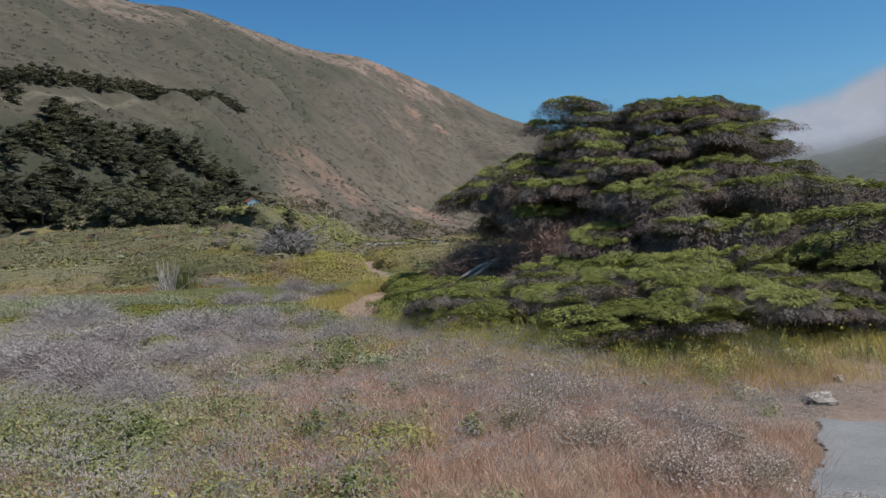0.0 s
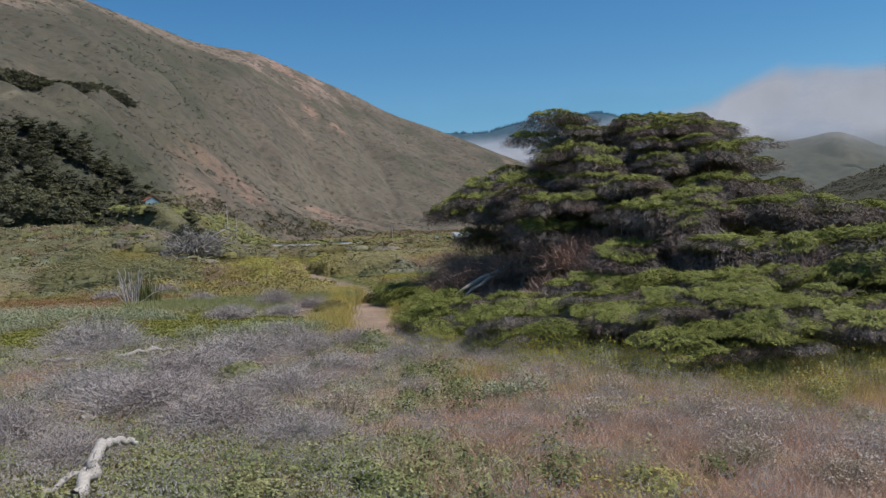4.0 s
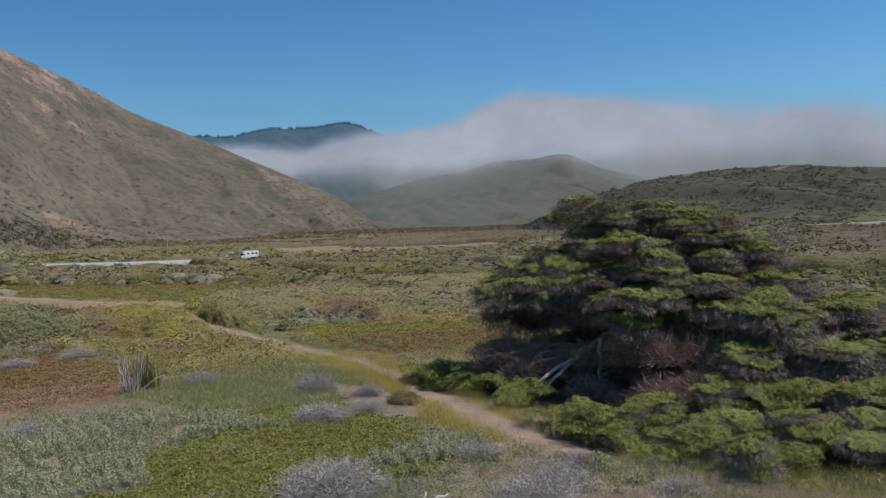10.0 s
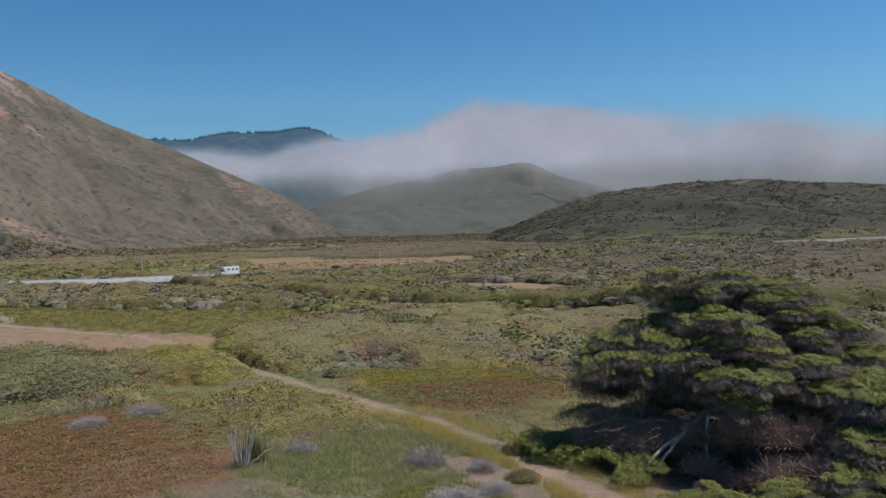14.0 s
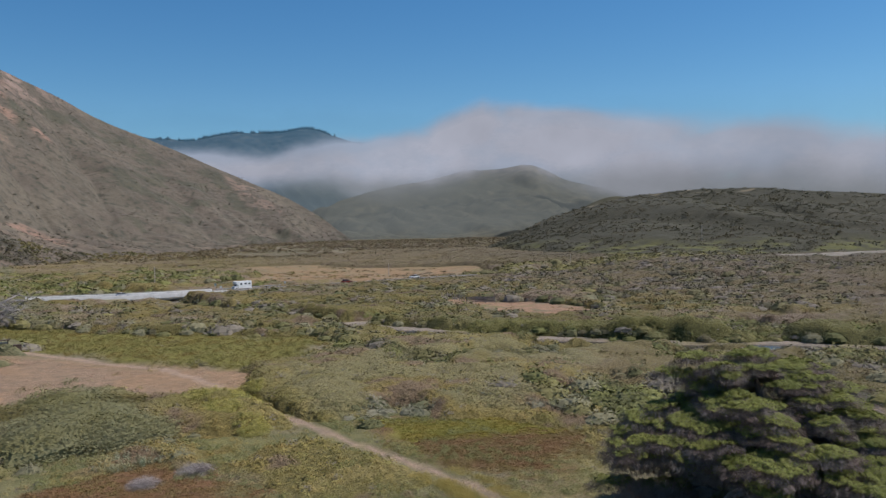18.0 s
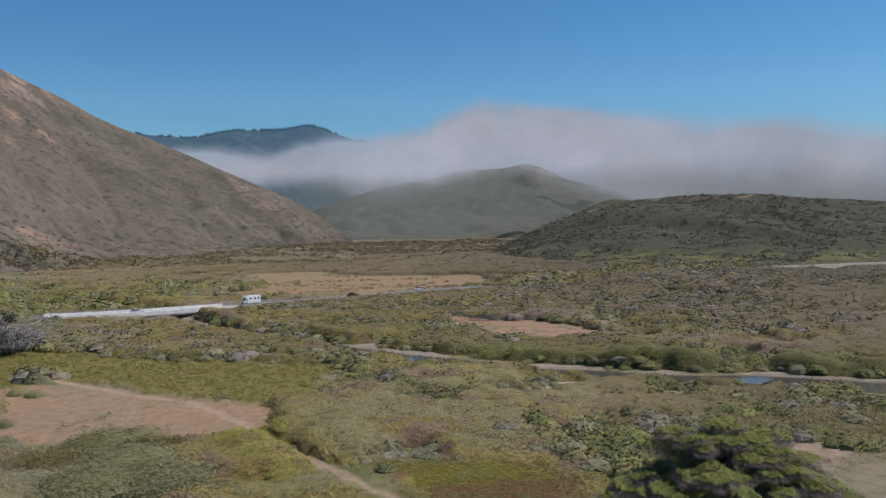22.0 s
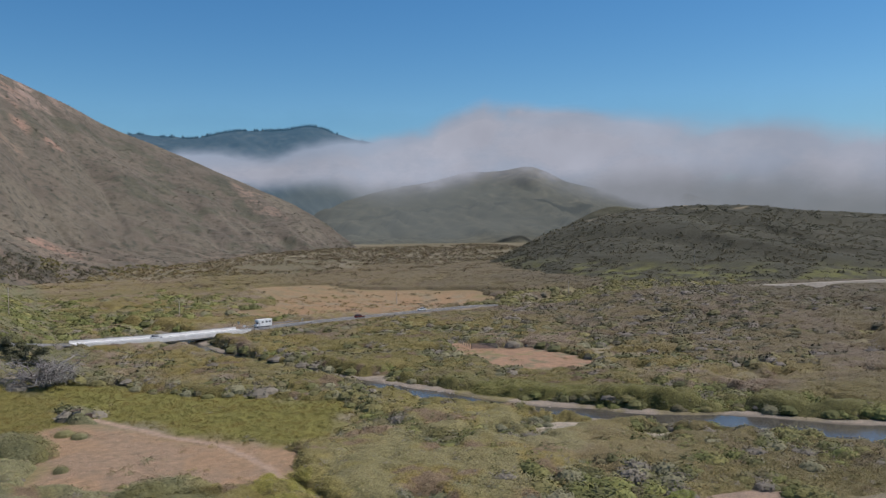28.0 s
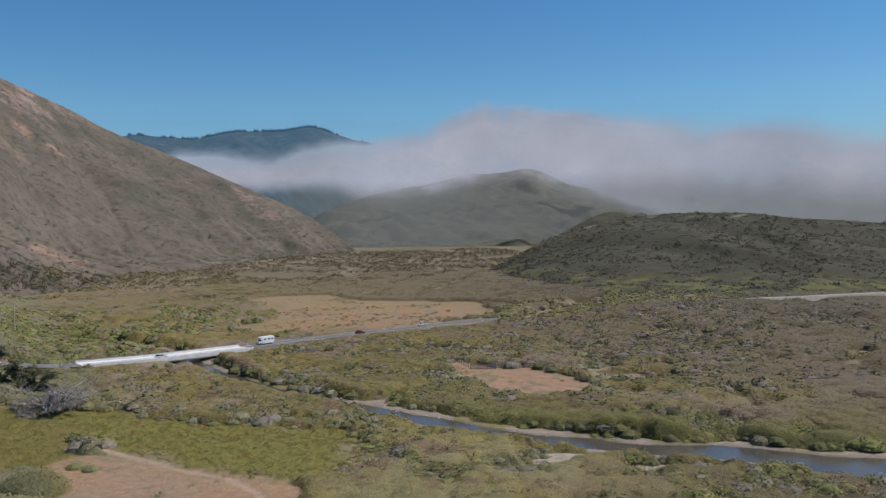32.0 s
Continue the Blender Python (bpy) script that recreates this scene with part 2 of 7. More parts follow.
def box_bm(sx, sy, sz, at=(0, 0, 0), bevel=0.0, turn=0.0, bm=None):
    bm = bm or bmesh.new()
    made = bmesh.ops.create_cube(bm, size=1.0, matrix=pose(*at, 0, 0, turn) @ Matrix.Diagonal((sx, sy, sz, 1)))
    if bevel:
        edges = list({e for v in made["verts"] for e in v.link_edges})
        bmesh.ops.bevel(bm, geom=edges, offset=bevel, segments=2, affect="EDGES")
    return bm


def tube(points, radii, sides=7):
    """Verts and faces of a tapered, bent round stem."""
    pts = [Vector(p) for p in points]
    vs, n = [], len(pts)
    for i, p in enumerate(pts):
        axis = (pts[min(i + 1, n - 1)] - pts[max(i - 1, 0)]).normalized()
        side = axis.cross(Vector((0.31, 0.17, 0.93))).normalized()
        up = side.cross(axis)
        for k in range(sides):
            a = 2 * math.pi * k / sides
            vs.append(p + (side * math.cos(a) + up * math.sin(a)) * radii[i])
    fs = [(i * sides + k, i * sides + (k + 1) % sides, (i + 1) * sides + (k + 1) % sides, (i + 1) * sides + k)
          for i in range(n - 1) for k in range(sides)]
    return np.array([tuple(v) for v in vs]), np.array(fs)


def bent(a, b, sag, wobble, seed, n=7):
    r = random.Random(seed)
    a, b = Vector(a), Vector(b)
    out = []
    for i in range(n):
        k = i / (n - 1)
        p = a.lerp(b, k) + Vector((0, 0, sag * math.sin(math.pi * k)))
        if 0 < i < n - 1:
            p += Vector((r.uniform(-1, 1), r.uniform(-1, 1), r.uniform(-1, 1))) * wobble
        out.append(p)
    return out


def merge(pieces):
    vs, fs, at = [], [], 0
    for v, f in pieces:
        vs.append(v)
        fs.append(f + at)
        at += len(v)
    return np.vstack(vs), np.vstack(fs)


# ---- materials ----
def ramp_of(nt, src, stops):
    node = nt.nodes.new("ShaderNodeValToRGB")
    els = node.color_ramp.elements
    while len(els) < len(stops):
        els.new(0.5)
    for e, (p, c) in zip(els, stops):
        e.position, e.color = p, (*c, 1)
    nt.links.new(src, node.inputs["Fac"])
    return node.outputs["Color"]


def mix_of(nt, fac, a, b, how="MIX"):
    node = nt.nodes.new("ShaderNodeMix")
    node.data_type, node.blend_type = "RGBA", how
    for sock, v in ((node.inputs[0], fac), (node.inputs[6], a), (node.inputs[7], b)):
        if hasattr(v, "is_linked"):
            nt.links.new(v, sock)
        elif isinstance(v, tuple):
            sock.default_value = (*v, 1)
        else:
            sock.default_value = v
    return node.outputs[2]


def noise_of(nt, scale, detail=4.0, rough=0.6, stretch=None):
    tc = nt.nodes.new("ShaderNodeNewGeometry").outputs["Position"]
    if stretch:
        mp = nt.nodes.new("ShaderNodeMapping")
        mp.inputs["Scale"].default_value = stretch
        nt.links.new(tc, mp.inputs["Vector"])
        tc = mp.outputs["Vector"]
    n = nt.nodes.new("ShaderNodeTexNoise")
    n.inputs["Scale"].default_value, n.inputs["Detail"].default_value, n.inputs["Roughness"].default_value = scale, detail, rough
    nt.links.new(tc, n.inputs["Vector"])
    return n.outputs["Fac"]


def material(name, rough=0.8, metal=0.0):
    m = bpy.data.materials.new(name)
    m.use_nodes = True
    b = m.node_tree.nodes["Principled BSDF"]
    b.inputs["Roughness"].default_value, b.inputs["Metallic"].default_value = rough, metal
    b.inputs["Specular IOR Level"].default_value = 0.25
    return m, m.node_tree, b


def bump_of(nt, b, src, strength, distance):
    n = nt.nodes.new("ShaderNodeBump")
    n.inputs["Strength"].default_value, n.inputs["Distance"].default_value = strength, distance
    nt.links.new(src, n.inputs["Height"])
    nt.links.new(n.outputs["Normal"], b.inputs["Normal"])


def surface(name, dark, light, scale, rough=0.8, bump=0.3, depth=0.02, fine=8.0, metal=0.0):
    """Two tones at two scales, with relief."""
    m, nt, b = material(name, rough, metal)
    broad, grain = noise_of(nt, scale), noise_of(nt, scale * fine, 6.0, 0.7)
    c = ramp_of(nt, broad, [(0.3, dark), (0.7, light)])
    g = ramp_of(nt, grain, [(0.25, (0.72, 0.72, 0.72)), (0.75, (1.2, 1.2, 1.2))])
    nt.links.new(mix_of(nt, 1.0, c, g, "MULTIPLY"), b.inputs["Base Color"])
    bump_of(nt, b, grain, bump, depth)
    return m


def leafy(name, tones, patch=0.25, other=None, rough=0.65, through=0.25):
    """Leaves: each its own shade, with drifts of another colour from plant to plant."""
    m, nt, b = material(name, rough)
    geo = nt.nodes.new("ShaderNodeNewGeometry")
    n = len(tones)
    c = ramp_of(nt, geo.outputs["Random Per Island"], [(i / max(1, n - 1), t) for i, t in enumerate(tones)])
    if other:
        f = ramp_of(nt, noise_of(nt, patch, 3.0), [(0.42, (0, 0, 0)), (0.6, (1, 1, 1))])
        c = mix_of(nt, f, c, mix_of(nt, 1.0, c, other, "MULTIPLY"))
    nt.links.new(c, b.inputs["Base Color"])
    if through:
        t = nt.nodes.new("ShaderNodeBsdfTranslucent")
        nt.links.new(c, t.inputs["Color"])
        x = nt.nodes.new("ShaderNodeMixShader")
        x.inputs[0].default_value = through
        nt.links.new(b.outputs[0], x.inputs[1])
        nt.links.new(t.outputs[0], x.inputs[2])
        nt.links.new(x.outputs[0], nt.nodes["Material Output"].inputs["Surface"])
    return m


def tinted_ground():
    m, nt, b = material("ground_cover", 0.95)
    at = nt.nodes.new("ShaderNodeAttribute")
    at.attribute_name = "tint"
    g = ramp_of(nt, noise_of(nt, 5.0, 8.0, 0.75), [(0.25, (0.55, 0.56, 0.58)), (0.5, (1, 1, 1)), (0.8, (1.4, 1.36, 1.3))])
    c = mix_of(nt, 1.0, at.outputs["Color"], g, "MULTIPLY")
    d = ramp_of(nt, noise_of(nt, 0.5, 5.0, 0.65), [(0.3, (0.72, 0.75, 0.74)), (0.7, (1.22, 1.18, 1.14))])
    c = mix_of(nt, 1.0, c, d, "MULTIPLY")
    nt.links.new(c, b.inputs["Base Color"])
    bump_of(nt, b, noise_of(nt, 2.5, 8.0, 0.8), 0.9, 0.25)
    return m


def hillside(name, grass, shrub, soil, spots=0.06, cover=0.5, soil_from=0.6, painted=False, relief=3.0):
    """Dry slope: grass, dark chaparral spots and bare earth."""
    m, nt, b = material(name, 0.95)
    c = ramp_of(nt, noise_of(nt, 0.006, 5.0, 0.6), [(0.3, grass), (0.7, tuple(v * 1.25 for v in grass))])
    if painted:
        at = nt.nodes.new("ShaderNodeAttribute")
        at.attribute_name = "tint"
        c = mix_of(nt, 1.0, at.outputs["Color"], ramp_of(nt, noise_of(nt, 0.012, 6.0, 0.65), [(0.3, (0.8, 0.8, 0.8)), (0.7, (1.25, 1.22, 1.2))]), "MULTIPLY")
    e = ramp_of(nt, noise_of(nt, 0.0045, 7.0, 0.68, (1.0, 1.0, 0.55)), [(soil_from, (0, 0, 0)), (soil_from + 0.09, (1, 1, 1))])
    c = mix_of(nt, e, c, soil)
    s = ramp_of(nt, noise_of(nt, spots, 6.0, 0.75), [(cover - 0.05, (0, 0, 0)), (cover + 0.07, (1, 1, 1))])
    c = mix_of(nt, s, c, shrub)
    g = ramp_of(nt, noise_of(nt, spots * 4, 5.0, 0.75), [(0.25, (0.66, 0.68, 0.66)), (0.75, (1.3, 1.27, 1.25))])
    c = mix_of(nt, 1.0, c, g, "MULTIPLY")
    nt.links.new(c, b.inputs["Base Color"])
    bump_of(nt, b, noise_of(nt, spots, 8.0, 0.8), 0.55, relief)
    return m


def glowing_mist(name, colour, strength, scale, low, high):
    """Fog or haze as a see-through sheet that emits its own light: thick where the sheet is dense, torn by noise."""
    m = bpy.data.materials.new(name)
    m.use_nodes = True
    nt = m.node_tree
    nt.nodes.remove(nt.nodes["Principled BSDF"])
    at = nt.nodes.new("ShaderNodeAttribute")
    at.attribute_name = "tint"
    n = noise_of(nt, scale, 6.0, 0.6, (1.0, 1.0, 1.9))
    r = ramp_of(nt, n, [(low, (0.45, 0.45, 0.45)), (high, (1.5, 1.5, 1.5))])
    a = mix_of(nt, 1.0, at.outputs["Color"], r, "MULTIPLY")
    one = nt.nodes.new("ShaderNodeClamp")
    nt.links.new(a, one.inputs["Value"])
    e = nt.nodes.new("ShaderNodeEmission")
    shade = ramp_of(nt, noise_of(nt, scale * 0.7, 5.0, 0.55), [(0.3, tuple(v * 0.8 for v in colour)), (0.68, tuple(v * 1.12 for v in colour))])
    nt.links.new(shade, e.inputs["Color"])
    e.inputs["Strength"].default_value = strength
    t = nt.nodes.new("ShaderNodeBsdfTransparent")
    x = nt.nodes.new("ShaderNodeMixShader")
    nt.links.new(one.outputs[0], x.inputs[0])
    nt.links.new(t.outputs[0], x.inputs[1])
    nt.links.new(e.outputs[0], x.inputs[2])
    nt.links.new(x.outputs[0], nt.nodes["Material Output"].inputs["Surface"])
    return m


GROUND = tinted_ground()
HILL_N = hillside("dry_grass_slope", (0.150, 0.124, 0.090), (0.058, 0.056, 0.042), (0.22, 0.155, 0.115), 0.11, 0.55, 0.66, True)
HILL_S = hillside("chaparral_slope", (0.060, 0.055, 0.032), (0.048, 0.045, 0.028), (0.13, 0.105, 0.07), 0.09, 0.50, 0.74, True, 1.2)
HILL_M = hillside("misty_slope", (0.092, 0.084, 0.056), (0.050, 0.050, 0.036), (0.14, 0.112, 0.088), 0.03, 0.49, 0.66)
HILL_P = hillside("grassy_spur", (0.085, 0.078, 0.050), (0.056, 0.055, 0.034), (0.21, 0.17, 0.12), 0.04, 0.50, 0.58)
HILL_B = hillside("wooded_slope", (0.040, 0.046, 0.036), (0.026, 0.032, 0.026), (0.07, 0.066, 0.05), 0.02, 0.45, 0.66)
HILL_F = hillside("far_mountain", (0.052, 0.055, 0.05), (0.022, 0.028, 0.028), (0.2, 0.15, 0.11), 0.02, 0.45, 0.68)
CYPRESS = leafy("cypress_sprays", [(0.098, 0.110, 0.028), (0.155, 0.166, 0.038), (0.210, 0.216, 0.047), (0.275, 0.272, 0.062)], 0.35, (0.84, 0.88, 0.84), 0.7, 0.14)
DEADWOOD = surface("weathered_branch", (0.27, 0.235, 0.205), (0.46, 0.42, 0.38), 3.0, 0.9, 0.5, 0.02)
TWIG = leafy("dead_cypress_twigs", [(0.125, 0.105, 0.092), (0.172, 0.147, 0.129), (0.230, 0.200, 0.178)], 0.5, (1.05, 0.9, 0.86), 0.9, 0.1)
RUSTTWIG = leafy("reddish_dead_twigs", [(0.23, 0.145, 0.112), (0.36, 0.238, 0.190), (0.29, 0.190, 0.150)], 0.5, (0.85, 0.95, 0.98), 0.9, 0.15)
BARK = surface("cypress_bark", (0.075, 0.058, 0.046), (0.17, 0.14, 0.115), 2.5, 0.95, 0.8, 0.05)
SAGE = leafy("sage_leaves", [(0.150, 0.145, 0.070), (0.205, 0.195, 0.098), (0.260, 0.245, 0.125)], 0.09, (1.05, 1.0, 0.8))
OLIVE = leafy("olive_brush", [(0.105, 0.096, 0.036), (0.145, 0.132, 0.048), (0.185, 0.168, 0.072)], 0.07, (1.15, 1.0, 0.9))
WILLOW = leafy("willow_leaves", [(0.090, 0.098, 0.030), (0.125, 0.134, 0.038), (0.165, 0.170, 0.058)], 0.08, (1.2, 1.05, 0.9))
LOWGREEN = leafy("low_olive_growth", [(0.165, 0.166, 0.062), (0.215, 0.210, 0.080), (0.275, 0.258, 0.108)], 0.3, (0.85, 0.95, 0.85))
MIDBRUSH = leafy("olive_chaparral", [(0.084, 0.080, 0.048), (0.098, 0.093, 0.055), (0.114, 0.107, 0.064)], 0.03, (1.2, 1.05, 1.0))
SLOPEBRUSH = leafy("slope_brush", [(0.062, 0.060, 0.042), (0.076, 0.072, 0.051), (0.092, 0.086, 0.062)], 0.02, (1.2, 1.1, 1.05))
YGRASS = leafy("yellow_grass", [(0.38, 0.298, 0.085), (0.47, 0.375, 0.115), (0.55, 0.45, 0.165)], 0.5, None, 0.8, 0.3)
DARKBRUSH = leafy("dark_chaparral", [(0.074, 0.070, 0.044), (0.086, 0.081, 0.050), (0.098, 0.092, 0.058)], 0.03, (1.3, 1.2, 1.1))
GREYBRUSH = leafy("bare_grey_twigs", [(0.260, 0.226, 0.208), (0.350, 0.310, 0.288), (0.45, 0.41, 0.385)], 0.3, (0.9, 0.85, 0.85), 0.9, 0.1)
STRAW = leafy("dry_grass", [(0.385, 0.262, 0.182), (0.52, 0.372, 0.268), (0.62, 0.475, 0.360)], 0.4, (1.0, 0.88, 0.86), 0.8, 0.3)
REDGRASS = leafy("rusty_dry_grass", [(0.40, 0.225, 0.150), (0.53, 0.330, 0.230), (0.64, 0.450, 0.335)], 0.6, (1.0, 1.1, 1.15), 0.8, 0.3)
DEEPGREEN = leafy("deep_green_weeds", [(0.075, 0.095, 0.036), (0.115, 0.138, 0.050), (0.165, 0.185, 0.070)], 0.5, (1.2, 1.15, 0.9))
BUCKWHEAT = leafy("buckwheat_stems", [(0.30, 0.225, 0.185), (0.40, 0.315, 0.265), (0.25, 0.205, 0.130)], 0.5, (0.9, 1.0, 0.85), 0.9, 0.15)
FRESH = leafy("green_weeds", [(0.195, 0.196, 0.082), (0.275, 0.270, 0.115), (0.370, 0.355, 0.170)], 0.5, (0.8, 0.9, 0.8))
LIME = leafy("yellow_green_weeds", [(0.25, 0.235, 0.065), (0.33, 0.300, 0.088), (0.41, 0.365, 0.120)], 0.5, None)
ICE = leafy("ice_plant_leaves", [(0.145, 0.150, 0.030), (0.190, 0.194, 0.040), (0.240, 0.235, 0.058)], 0.35, (1.0, 0.95, 0.9), 0.5)
MEADOWLEAF = leafy("meadow_leaves", [(0.130, 0.120, 0.032), (0.165, 0.152, 0.040), (0.205, 0.182, 0.052)], 0.12, (1.25, 0.98, 1.0), 0.6)
YELLOWCARPET = leafy("yellow_green_carpet", [(0.195, 0.178, 0.032), (0.250, 0.225, 0.042), (0.300, 0.262, 0.058)], 0.3, (1.05, 0.92, 0.9), 0.6)
RUSTY = leafy("rusty_ice_plant", [(0.190, 0.105, 0.048), (0.240, 0.138, 0.060), (0.275, 0.175, 0.075)], 0.3, (0.9, 1.1, 0.9), 0.6)
LUPINE = leafy("silver_lupine_leaves", [(0.25, 0.245, 0.145), (0.33, 0.32, 0.20), (0.43, 0.41, 0.275)], 0.5, (0.8, 0.9, 0.85))
SEED = leafy("pale_seed_heads", [(0.42, 0.37, 0.33), (0.52, 0.47, 0.43), (0.36, 0.27, 0.24)], 0.5, None)
MUSTARD = leafy("mustard_flowers", [(0.46, 0.39, 0.05), (0.56, 0.47, 0.08), (0.40, 0.35, 0.06)], 0.5, None)
ASPHALT = surface("worn_asphalt", (0.10, 0.098, 0.095), (0.16, 0.155, 0.15), 0.25, 0.9, 0.3, 0.01, 30)
CONCRETE = surface("pale_concrete", (0.52, 0.50, 0.475), (0.68, 0.665, 0.64), 0.6, 0.85, 0.25, 0.01, 12)
STEEL = surface("galvanised_steel", (0.24, 0.24, 0.24), (0.34, 0.34, 0.34), 2.0, 0.7, 0.1, 0.005, 8, 0.3)
TIMBER = surface("weathered_timber", (0.17, 0.14, 0.115), (0.32, 0.28, 0.24), 2.0, 0.9, 0.4, 0.01)
BROWNWOOD = surface("brown_stained_wood", (0.055, 0.036, 0.028), (0.10, 0.068, 0.052), 2.0, 0.8, 0.3, 0.01)
STONE = surface("pale_stone", (0.27, 0.235, 0.20), (0.40, 0.36, 0.31), 2.0, 0.9, 0.5, 0.03)
WHITEPAINT = surface("white_paint", (0.66, 0.66, 0.64), (0.78, 0.78, 0.77), 0.8, 0.4, 0.05, 0.002)
YELLOWPAINT = surface("yellow_road_paint", (0.42, 0.30, 0.05), (0.52, 0.38, 0.08), 0.8, 0.8, 0.1, 0.002)
BLUEWALL = surface("pale_blue_boards", (0.17, 0.26, 0.30), (0.24, 0.34, 0.38), 0.8, 0.8, 0.2, 0.005)
REDROOF = surface("red_roofing", (0.26, 0.085, 0.06), (0.36, 0.13, 0.09), 1.5, 0.85, 0.3, 0.01)
DARKGLASS, _, glass_b = material("dark_window_glass", 0.08)
glass_b.inputs["Base Color"].default_value = (0.02, 0.025, 0.03, 1)
RUBBER = surface("tyre_rubber", (0.02, 0.02, 0.02), (0.035, 0.035, 0.035), 4, 0.9)


def car_paint(name, colour):
    m, nt, b = material(name, 0.25)
    b.inputs["Base Color"].default_value = (*colour, 1)
    b.inputs["Coat Weight"].default_value = 0.6
    nt.links.new(ramp_of(nt, noise_of(nt, 1.5), [(0.3, tuple(v * 0.9 for v in colour)), (0.7, colour)]), b.inputs["Base Color"])
    return m


def water_material():
    m, nt, b = material("river_water", 0.16)
    b.inputs["Specular IOR Level"].default_value = 0.3
    c = ramp_of(nt, noise_of(nt, 0.12, 4.0), [(0.35, (0.055, 0.050, 0.042)), (0.65, (0.085, 0.074, 0.058))])
    nt.links.new(c, b.inputs["Base Color"])
    bump_of(nt, b, noise_of(nt, 2.2, 4.0, 0.6), 0.12, 0.05)
    return m


WATER = water_material()


# ---- ground sheet ----
def spread(lo, hi, step, reach_lo, reach_hi, n):
    mid = np.arange(lo, hi + step, step)
    k = np.linspace(0, 1, n + 1)[1:]
    return np.concatenate([(lo - (lo - reach_lo) * (0.02 * k + 0.98 * k ** 3.2))[::-1], mid, hi + (reach_hi - hi) * (0.02 * k + 0.98 * k ** 3.2)])


gx, gy = spread(-62, 132, 0.8, -4600, 4600, 70), spread(2, 330, 0.9, -4300, 4700, 70)
GX, GY = np.meshgrid(gx, gy, indexing="ij")
GZ = height(GX, GY)
verts = np.stack([GX, GY, GZ], -1).reshape(-1, 3)
ground = put("ground", mesh("ground", verts, grid_faces(len(gx), len(gy)), [GROUND], shade=True, tint=ground_tint(verts[:, 0], verts[:, 1])),
             None, "uneven valley floor of dry grass, scrub and bare tan soil", "ground", kind="structure")


# ---- hills ----
def spline(pts, n):
    """Points evenly along a smooth line through pts."""
    p = np.array(pts, float)
    s = np.concatenate([[0], np.cumsum(np.linalg.norm(np.diff(p[:, :2], axis=0), axis=1))])
    t = np.linspace(0, s[-1], n)
    out = np.stack([np.interp(t, s, p[:, k]) for k in range(3)], -1)
    win = max(1, n // (len(p) * 3))
    ker = np.ones(2 * win + 1) / (2 * win + 1)
    pad = np.vstack([np.repeat(out[:1], win, 0), out, np.repeat(out[-1:], win, 0)])
    for k in range(3):
        out[:, k] = np.convolve(pad[:, k], ker, "valid")
    return out


def hill(name, lines, shares, mat, label, nu=260, nv=150, gully=18.0, seed=1, paint=None):
    """A hill drawn over from foot to crest to back, with gullies that run down the slope."""
    rows = [spline(l, nu) for l in lines]
    k = np.linspace(0, 1, nv)
    at = np.clip(np.searchsorted(shares, k, "right") - 1, 0, len(rows) - 2)
    V = np.empty((nu, nv, 3))
    for j in range(nv):
        i = at[j]
        f = (k[j] - shares[i]) / (shares[i + 1] - shares[i])
        V[:, j] = rows[i] * (1 - f) + rows[i + 1] * f
    u = np.linspace(0, 1, nu)[:, None]
    run = np.linalg.norm(np.diff(rows[0], axis=0), axis=1).sum()
    swell = np.sin(np.pi * np.clip(k / shares[-2], 0, 1))[None, :] ** 0.8
    ridges = np.abs(fbm(u * run / 95 + 3.0 * k[None, :], k[None, :] * 1.6 + 0 * u, seed) - 0.5) * 2
    V[..., 2] += gully * swell * (ridges - 0.4) + gully * 0.35 * (fbm(V[..., 0] / 45, V[..., 1] / 45, seed + 9, 5) - 0.5) * (0.3 + swell)
    V[..., 0] += gully * 0.5 * (fbm(V[..., 0] / 90, V[..., 1] / 90, seed + 19) - 0.5) * swell
    tint = paint(V, k) if paint else None
    put(name, mesh(name, V.reshape(-1, 3), grid_faces(nu, nv), [mat], shade=True, tint=tint), None, label, "hill", kind="structure")
    return V


